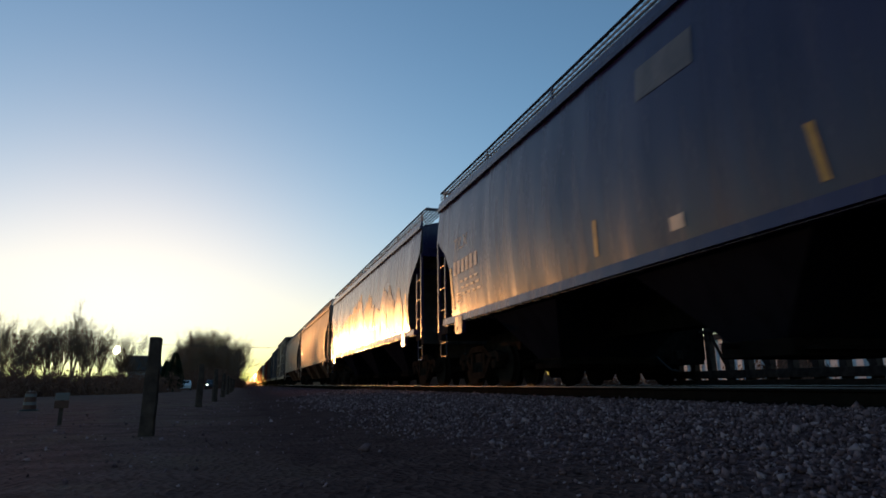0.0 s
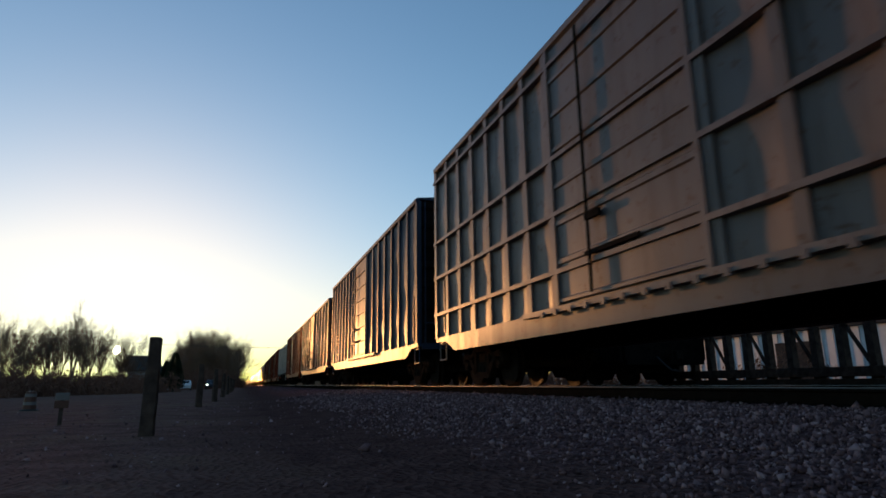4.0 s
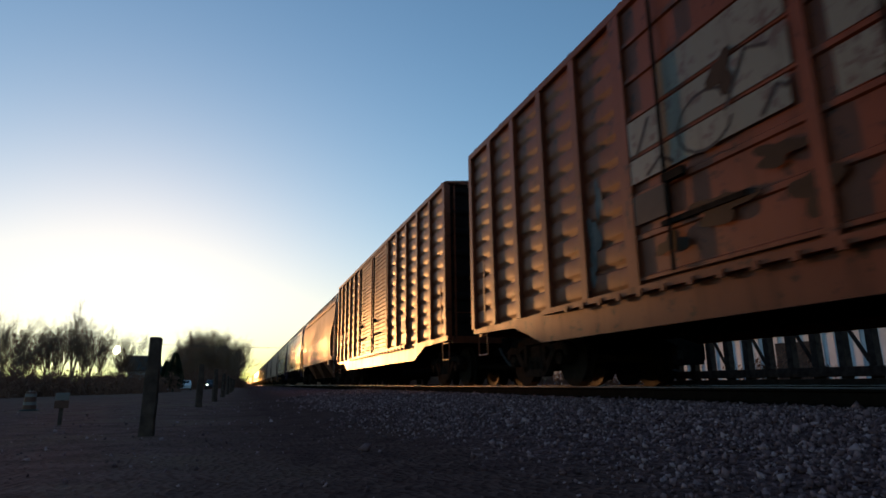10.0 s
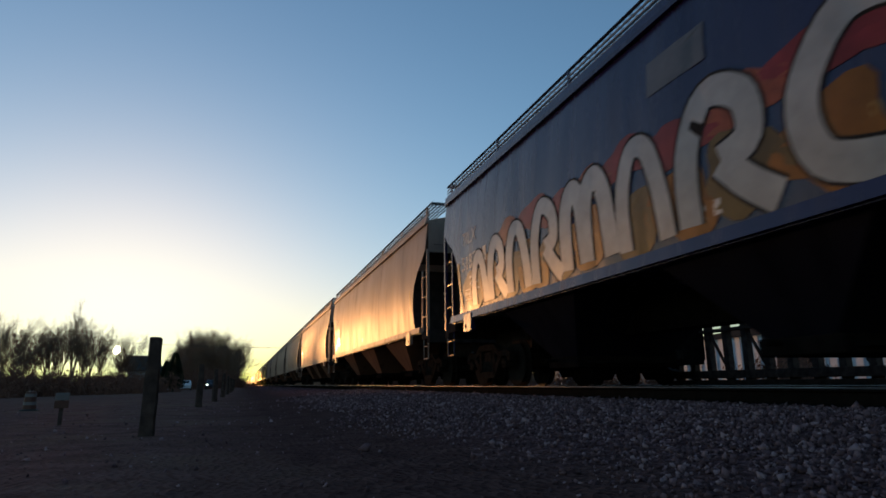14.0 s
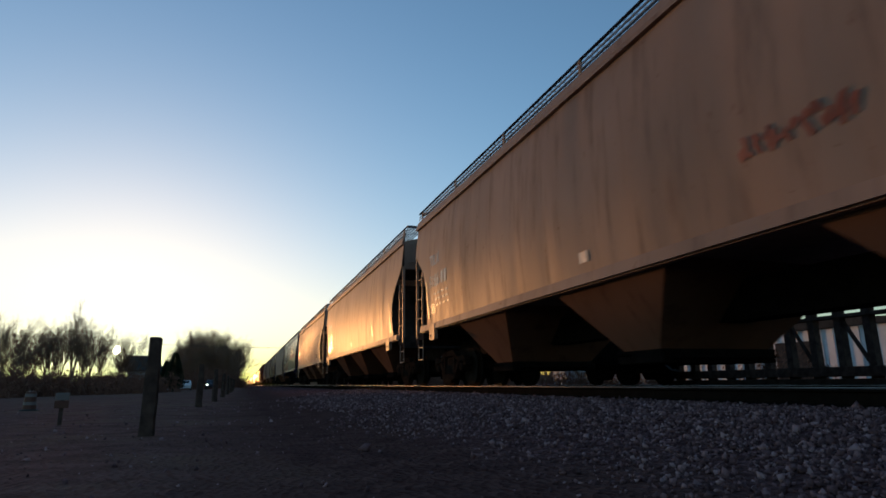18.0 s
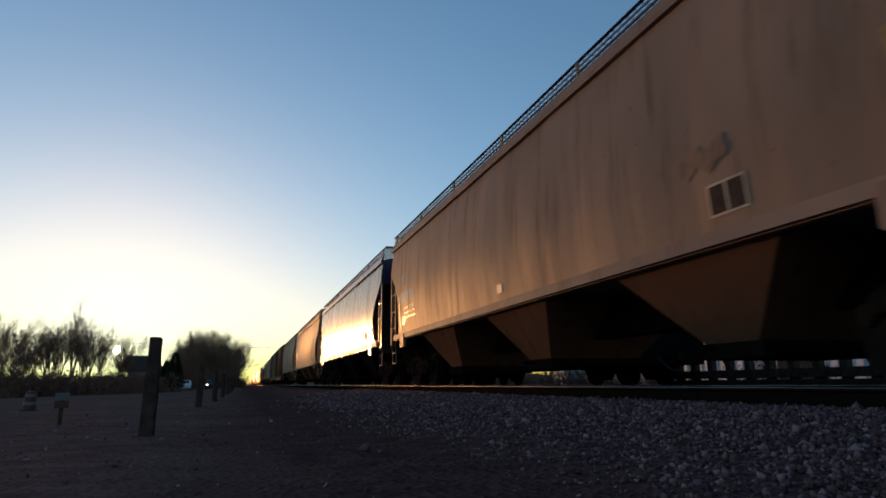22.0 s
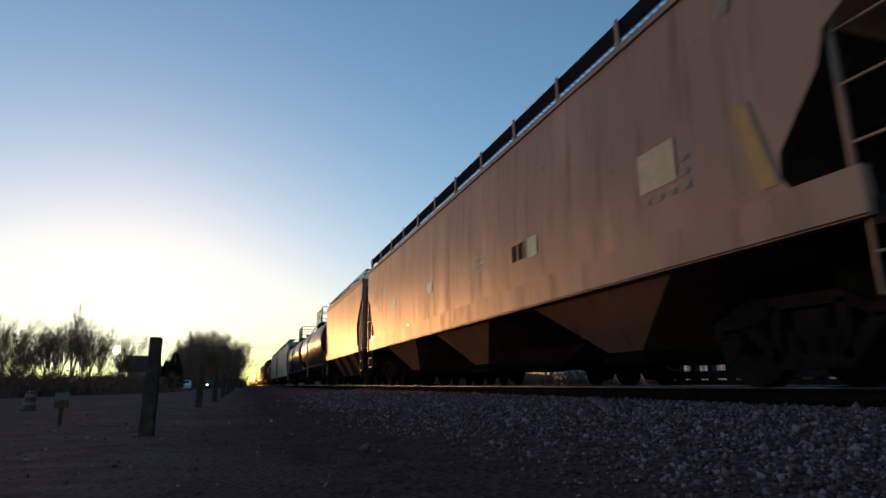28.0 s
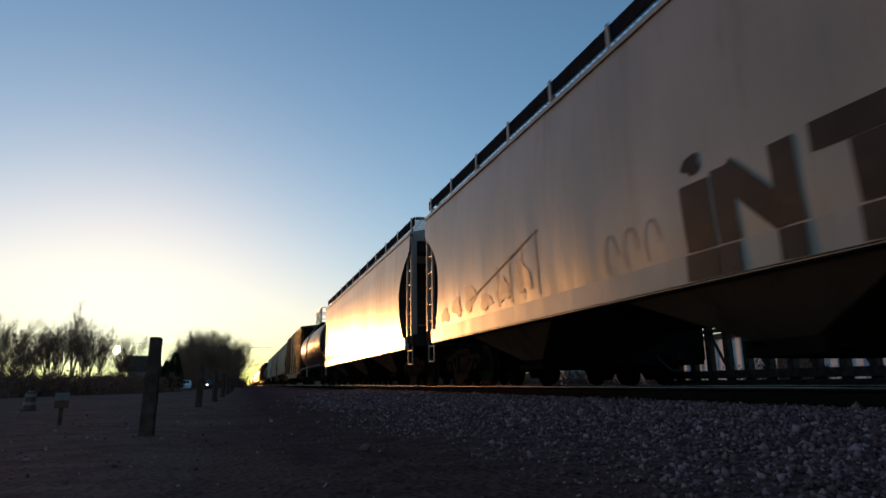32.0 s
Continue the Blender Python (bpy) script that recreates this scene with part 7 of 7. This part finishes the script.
def build_trees():
    kinds = tree_meshes()
    KIND = lambda i: (0, 1, 2, 3, 1, 2, 0)[i % 7] if i < 18 else (1, 3, 4, 2, 3)[i % 5]
    rnd = random.Random(4)
    spots = []
    for az, d, s in [(-20.5, 88, 1.0), (-19.2, 80, 1.05), (-18, 92, 1.0), (-17.2, 84, .92), (-16.2, 90, .95), (-15.2, 82, .9), (-14.2, 86, 1.0), (-13.3, 78, 1.02), (-12.2, 88, 1.0), (-11.4, 96, .95), (-9.2, 94, .80), (-9.8, 90, .9), (-16.7, 76, .8), (-14.7, 79, .75), (-12.7, 83, .85), (-23, 84, 1.1), (-25, 80, 1.0), (-21.6, 96, 1.0)]:
        spots.append((az, d, s))
    for k in range(30):
        az = -5.6 + 4.7 * ((k * 0.618) % 1.0)
        d = 138 + 17 * (k % 6)
        spots.append((az, d, 1.34 * d / 155 * (0.74 + 0.26 * min(1.0, (az + 5.6) / 2.6) - 0.05 * max(0.0, az + 1.8)) * rnd.uniform(0.84, 1.08)))
    for i, (az, d, s) in enumerate(spots):
        p = toward(az, 0, d)
        ob = thing("bare_tree", pose(p.x, p.y, ground_z(p.x, p.y), 0, 0, rnd.uniform(0, 360)), "leafless deciduous tree with a dense twiggy crown", "tree", "bare trees along the street")
        ob.scale = (s * 0.80, s * 0.80, s * 0.80) if i < 18 else (s * 0.92, s * 0.92, s * 0.95)
        part("trunk", kinds[KIND(i)][0], M["bark"], ob)
        part("crown", kinds[KIND(i)][1], M["bark"], ob, "tangle of bare twigs")
    for az, d, s in ((-5.75, 75, 0.60), (-6.4, 78, 0.48)):
        p = toward(az, 0, d)
        g = Geo().tube((0, 0, -0.2), (0, 0, 6.0), 0.2, 6, 0.05)
        r2 = random.Random(int(d))
        for k in range(2200):
            z = 0.6 + 6.4 * r2.random()
            w = 2.0 * (1 - (z / 7.4) ** 1.6)
            a = r2.uniform(0, 6.28)
            q = Vector((w * math.cos(a), w * math.sin(a), z)) * r2.uniform(0.15, 1.0) ** 0.6
            q.z = z
            e = q + Vector((math.cos(a) * 0.35, math.sin(a) * 0.35, r2.uniform(-0.1, 0.4)))
            g.add([q + Vector((0, 0, 0.12)), q - Vector((0, 0, 0.12)), e, q + Vector((math.sin(a) * 0.18, -math.cos(a) * 0.18, 0))], [(0, 1, 2), (0, 3, 2)])
        me = bpy.data.meshes.new("evergreen")
        me.from_pydata(g.v, [], g.f)
        ob = part("evergreen_tree", me, M["evergreen"], at=Matrix.LocRotScale(p, None, (s, s, s)))
        tagged(ob, "dense dark evergreen with a rounded top", "tree")
    kinds = [twig_mesh(k, 75, 3.0, 2.4) for k in range(3)]
    for i in range(80):
        az = -31 + 24.5 * (i + rnd.random()) / 80
        d = rnd.uniform(66, 96)
        p = toward(az, 0, d)
        s = rnd.uniform(0.85, 1.35) * (1.0 if az < -9 else 0.85)
        ob = part("brush_clump", kinds[i % 3], M["brush"], at=Matrix.LocRotScale((p.x, p.y, ground_z(p.x, p.y)), Euler((0, 0, rnd.uniform(0, 6))), (s, s, s)))
        tagged(ob, "tangled dead brush and saplings", "brush", "roadside brush", "stuff")
    for i in range(64):
        if i < 26:
            q = toward(rnd.uniform(-5.8, -1.2), 0, rnd.uniform(128, 150))
            x, y, s = q.x, q.y, rnd.uniform(1.3, 2.1)
        else:
            # Unseen row, added behind the parked cars to keep the gaps dark.
            x, y, s = rnd.uniform(15.8, 18.0), 15.5 + 1.9 * (i - 26) + rnd.uniform(-0.5, 0.5), rnd.uniform(0.55, 0.75)
        ob = part("brush_clump", kinds[i % 3], M["brush"], at=Matrix.LocRotScale((x, y, ground_z(x, y)), Euler((0, 0, rnd.uniform(0, 6))), (s, s, s)))
        tagged(ob, "tangled dead brush and saplings", "brush", "roadside brush", "stuff")


def build_house(name, x, y, turn, w, d, h, roof_h, label):
    ho = thing(name, pose(x, y, ground_z(x, y), 0, 0, turn), label, "house")
    part("wall", Geo().box(-w / 2, w / 2, -d / 2, d / 2, -0.3, h).prism([(-d / 2, h), (d / 2, h), (0, h + roof_h)], -w / 2, w / 2), M["siding"], ho)
    e = 0.4
    part("roof", Geo().prism([(-d / 2 - e, h - 0.1), (0, h + roof_h + 0.12), (d / 2 + e, h - 0.1), (d / 2 + e, h - 0.25), (0, h + roof_h - 0.03), (-d / 2 - e, h - 0.25)], -w / 2 - e, w / 2 + e), M["roofing"], ho)
    for k in range(3):
        cx = -w / 2 + w * (k + 0.6) / 3.2
        win = part("window", Geo().box(cx - 0.5, cx + 0.5, -d / 2 - 0.05, -d / 2 - 0.012, 1.0, 2.2), M["white_band"], ho)
        part("pane", Geo().box(cx - 0.42, cx + 0.42, -d / 2 - 0.065, -d / 2 - 0.052, 1.08, 2.12), M["glass"], win)
    part("chimney", Geo().box(w / 4 - 0.3, w / 4 + 0.3, -0.3, 0.3, h + roof_h * 0.4, h + roof_h + 0.7), M["roofing"], ho)


def build_vehicle(name, at, label, paint, lit=False):
    c = thing(name, at, label, "car")
    prof = [(-2.1, 0.35), (-2.15, 0.75), (-2.0, 0.95), (-1.2, 1.02), (-0.6, 1.48), (0.9, 1.50), (1.7, 1.05), (2.1, 0.95), (2.15, 0.5), (2.05, 0.32)]
    g = Geo().loft([[(x * (0.86 if z > 1.1 else 1.0), y, z) for y, z in prof] for x in (-0.86, -0.7, 0.7, 0.86)])
    part("body", g, M[paint], c)
    part("windscreen", Geo().add([(-0.62, -1.16, 1.06), (0.62, -1.16, 1.06), (0.55, -0.66, 1.44), (-0.55, -0.66, 1.44)], [(0, 1, 2, 3)]), M["glass"], c)
    for s in (-1, 1):
        part("headlight", Geo().box(s * 0.62 - 0.13, s * 0.62 + 0.13, -2.19, -2.13, 0.66, 0.80, 0.01), M["headlight" if lit else "white_band"], c)
        for y in (-1.35, 1.35):
            wh = part("wheel", Geo().lathe_x([(s * 0.70, 0.2), (s * 0.72, 0.32), (s * 0.86, 0.32), (s * 0.88, 0.22)], y, 0.32, 18), M["rubber"], c)
            part("rim", Geo().lathe_x([(s * 0.875, 0.2), (s * 0.885, 0.05)], y, 0.32, 12), M["tread"], wh)


def build_rack():
    """Heavy braced timber rack beyond the second track."""
    X = 14.0
    rk = thing("timber_rack", pose(X, 0, 0), "dark heavy timber rack with posts and diagonal braces", "rack")
    pitch = 0.74
    y0 = 3.42
    y1 = y0 + 18 * pitch
    zb, zt = 0.70, 2.42
    n = 18
    part("bottom_beam", Geo().box(-0.2, 0.2, y0 - 0.3, y1 + 0.3, zb - 0.12, zb + 0.12, 0.01), M["post"], rk)
    part("footing", Geo().box(-0.3, 0.3, y0 - 0.3, y1 + 0.3, -0.2, zb - 0.17, 0.01), M["tie"], rk)
    part("middle_beam", Geo().box(-0.16, 0.16, y0 - 0.3, y1 + 0.3, zt - 0.42, zt - 0.34), M["post"], rk)
    part("top_beam", Geo().box(-0.2, 0.2, y0 - 0.3, y1 + 0.3, zt - 0.08, zt + 0.08, 0.01), M["post"], rk)
    for i in range(n + 1):
        y = y0 + i * pitch
        part("post", shared("rack_post", lambda: Geo().box(-0.11, 0.11, -0.095, 0.095, -0.2, zt - 0.1, 0.012)), M["post"], rk, at=pose(0, y, 0))
        if i % 2 == 0 and i > 0:
            part("brace", shared("rack_brace", lambda: Geo().tube((0.0, -0.06, zt - 0.45), (0.0, -pitch + 0.06, zb + 0.1), 0.05, 6)), M["post"], rk, at=pose(0, y, 0))


def build_gondola(y):
    """A parked low-sided car on the second track, added as a dark backdrop."""
    c = thing("gondola_car", pose(12.5, y, 0.40), "near-black gondola car parked on the second track", "gondola car", "parked gondola cars")
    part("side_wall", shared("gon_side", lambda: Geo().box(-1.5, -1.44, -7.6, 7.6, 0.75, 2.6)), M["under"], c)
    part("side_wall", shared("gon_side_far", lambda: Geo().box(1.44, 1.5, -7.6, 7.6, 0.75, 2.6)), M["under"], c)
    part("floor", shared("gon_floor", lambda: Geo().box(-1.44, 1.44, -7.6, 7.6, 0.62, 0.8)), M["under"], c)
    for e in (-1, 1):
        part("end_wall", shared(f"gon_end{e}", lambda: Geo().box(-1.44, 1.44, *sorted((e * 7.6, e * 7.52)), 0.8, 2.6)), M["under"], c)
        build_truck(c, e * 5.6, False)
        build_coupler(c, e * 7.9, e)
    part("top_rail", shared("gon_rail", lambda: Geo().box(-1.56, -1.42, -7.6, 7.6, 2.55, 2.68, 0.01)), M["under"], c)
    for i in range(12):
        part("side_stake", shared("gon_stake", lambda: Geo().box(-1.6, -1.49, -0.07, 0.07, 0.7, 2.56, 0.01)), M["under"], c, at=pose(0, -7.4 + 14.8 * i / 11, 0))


def build_shed(name, x, y, w, d, h, label):
    sh = thing(name, pose(x, y, 0), label, "building")
    part("wall", Geo().box(-w / 2, w / 2, -d / 2, d / 2, -0.3, h), M["steel_wall"], sh)
    part("roof", Geo().prism([(-d / 2 - 0.3, h), (d / 2 + 0.3, h), (0, h + 0.9)], -w / 2 - 0.3, w / 2 + 0.3), M["roofing"], sh)
    n = int(d / 0.9)
    for i in range(n):
        yy = -d / 2 + d * (i + 0.5) / n
        part("wall_rib", shared(f"rib_{h}", lambda: Geo().box(-0.06, 0.0, -0.06, 0.06, 0, h - 0.05)), M["steel_wall"], sh, at=pose(-w / 2 - 0.004, yy, 0))
    part("door", Geo().box(-w / 2 - 0.09, -w / 2 - 0.07, -1.6, 1.6, 0, 3.2), M["roofing"], sh)


def build_far():
    """A rough far line of woods all round."""
    rnd = random.Random(9)
    g = Geo()
    for ring, (d, h) in enumerate(((420, 7), (640, 12))):
        n = 420
        for i in range(n):
            a0, a1 = 2 * math.pi * i / n, 2 * math.pi * (i + 1) / n
            az = math.degrees(math.atan2(math.sin(a0), math.cos(a0)))
            if -0.5 < az < 0.6 or az > 178.5 or az < -178.5:
                continue
            for k in range(3):
                t = a0 + (a1 - a0) * rnd.random()
                r = d * rnd.uniform(0.95, 1.05)
                hh = h * rnd.uniform(0.45, 1.1)
                w = rnd.uniform(1.8, 3.6)
                c = Vector((math.sin(t) * r, math.cos(t) * r, -0.5))
                side = Vector((math.cos(t), -math.sin(t), 0))
                m = 7
                pts = [c + side * w * (math.cos(math.pi * j / m)) * rnd.uniform(0.7, 1.2) + Vector((0, 0, hh * (0.25 + 0.75 * math.sin(math.pi * j / m)) * rnd.uniform(0.85, 1.1))) for j in range(m + 1)]
                base = [c - side * w, c + side * w]
                back = Vector((math.sin(t), math.cos(t), 0)) * 2.0
                loop = [base[1]] + pts + [base[0]]
                g.loft([[p - back * 0.5 for p in loop], [p * 1.0 + back for p in loop]])
    ob = part("far_woods", g, M["bark"])
    tagged(ob, "low dark line of bare woods on the horizon", "woods", kind="stuff")


def build_cabinet():
    x, y = 18.6, 31.2
    c = thing("signal_cabinet", pose(x, y, 0.0), "pale grey trackside equipment cabinet", "cabinet")
    part("body", Geo().box(-0.4, 0.4, -0.45, 0.45, 0.1, 1.25, 0.02), M["steel_wall"], c)
    part("door", Geo().box(-0.42, -0.405, -0.38, 0.38, 0.2, 1.15, 0.005), M["steel_wall"], c)
    part("base", Geo().box(-0.45, 0.45, -0.5, 0.5, -0.2, 0.1), M["tie"], c)


def build_sun():
    p = Vec(EYE) + toward(SUN_AZ, SUN_EL, 2200)
    g = Geo()
    n = 40
    rad = 2200 * math.tan(radians(0.30))
    g.v = [(0, 0, 0)] + [(rad * math.cos(2 * math.pi * i / n), rad * math.sin(2 * math.pi * i / n), 0) for i in range(n)]
    g.f = [(0, 1 + i, 1 + (i + 1) % n) for i in range(n)]
    me = bpy.data.meshes.new("sun_face")
    me.from_pydata(g.v, [], g.f)
    ob = part("sun_face", me, M["sun_disc"], at=look(tuple(p), (0, 0, 0.55)))
    tagged(ob, "low setting sun behind bare branches", "sun", kind="structure")


def build_cable():
    g = Geo()
    pts = [(-40 + 2 * i, 120 + 0.5 * i, 8.2 + 0.0035 * (i - 20) ** 2) for i in range(41)]
    g.loft([[(x, y + 0.04 * math.cos(1.57 * k), z + 0.04 * math.sin(1.57 * k)) for k in range(4)] for x, y, z in pts])
    ob = part("overhead_cable", g, M["cable"])
    tagged(ob, "thin dark overhead cable across the line", "cable")


build_ground()
build_gravel()
build_track()
build_train()
tread_faces()
build_posts()
build_barrels()
build_trees()
build_house("house", -15.9, 110.0, 10, 4.4, 7.0, 3.4, 2.3, "pale house with a grey gabled roof")
build_house("house", -15.0, 118.0, -5, 4.4, 6.0, 2.4, 1.2, "low pale house with a grey roof")
build_vehicle("parked_car", pose(-8.4, 100.0, ground_z(-8.4, 100.0), 0, 0, 3), "white car parked by the street, seen end-on", "car_white")
build_vehicle("oncoming_car", pose(-4.7, 102.0, ground_z(-4.7, 102.0), 0, 0, 2), "dark car with lit headlights", "car_dark", True)
build_rack()
build_shed("warehouse", 46.0, 34.0, 14.0, 26.0, 4.0, "pale ribbed metal warehouse")
build_shed("warehouse", 60.0, 80.0, 16.0, 30.0, 4.5, "pale ribbed metal warehouse")
for k in range(5):
    build_gondola(23.1 + 16.4 * k)
build_cabinet()
build_far()
build_cable()
build_sun()


# ---- what moves ----
def motions():
    times = [0, 2, 4, 6, 8, 10, 12, 14, 16, 18, 20, 22, 24, 26, 28, 30, 32]
    for car in CARS:
        p = car.matrix_basis.translation.copy()
        walk(car, [(t, pose(p.x, p.y - gone(t), p.z)) for t in times])
    for place, dy in ((0, -0.89), (1, 0.89)):
        wheels = [w for k, w in SPINNING if k == place]
        lead = wheels[0]
        rows = []
        for i in range(32 * FPS + 1):
            turn = math.degrees(gone(i / FPS) / 0.457) % 360
            rows.append((i / FPS, pose(0, dy, 0.457, turn)))
        walk(lead, rows)
        for w in wheels[1:]:
            w.rotation_mode = "QUATERNION"
            keys = w.animation_data_create()
            keys.action = lead.animation_data.action
            keys.action_slot = lead.animation_data.action_slot


motions()
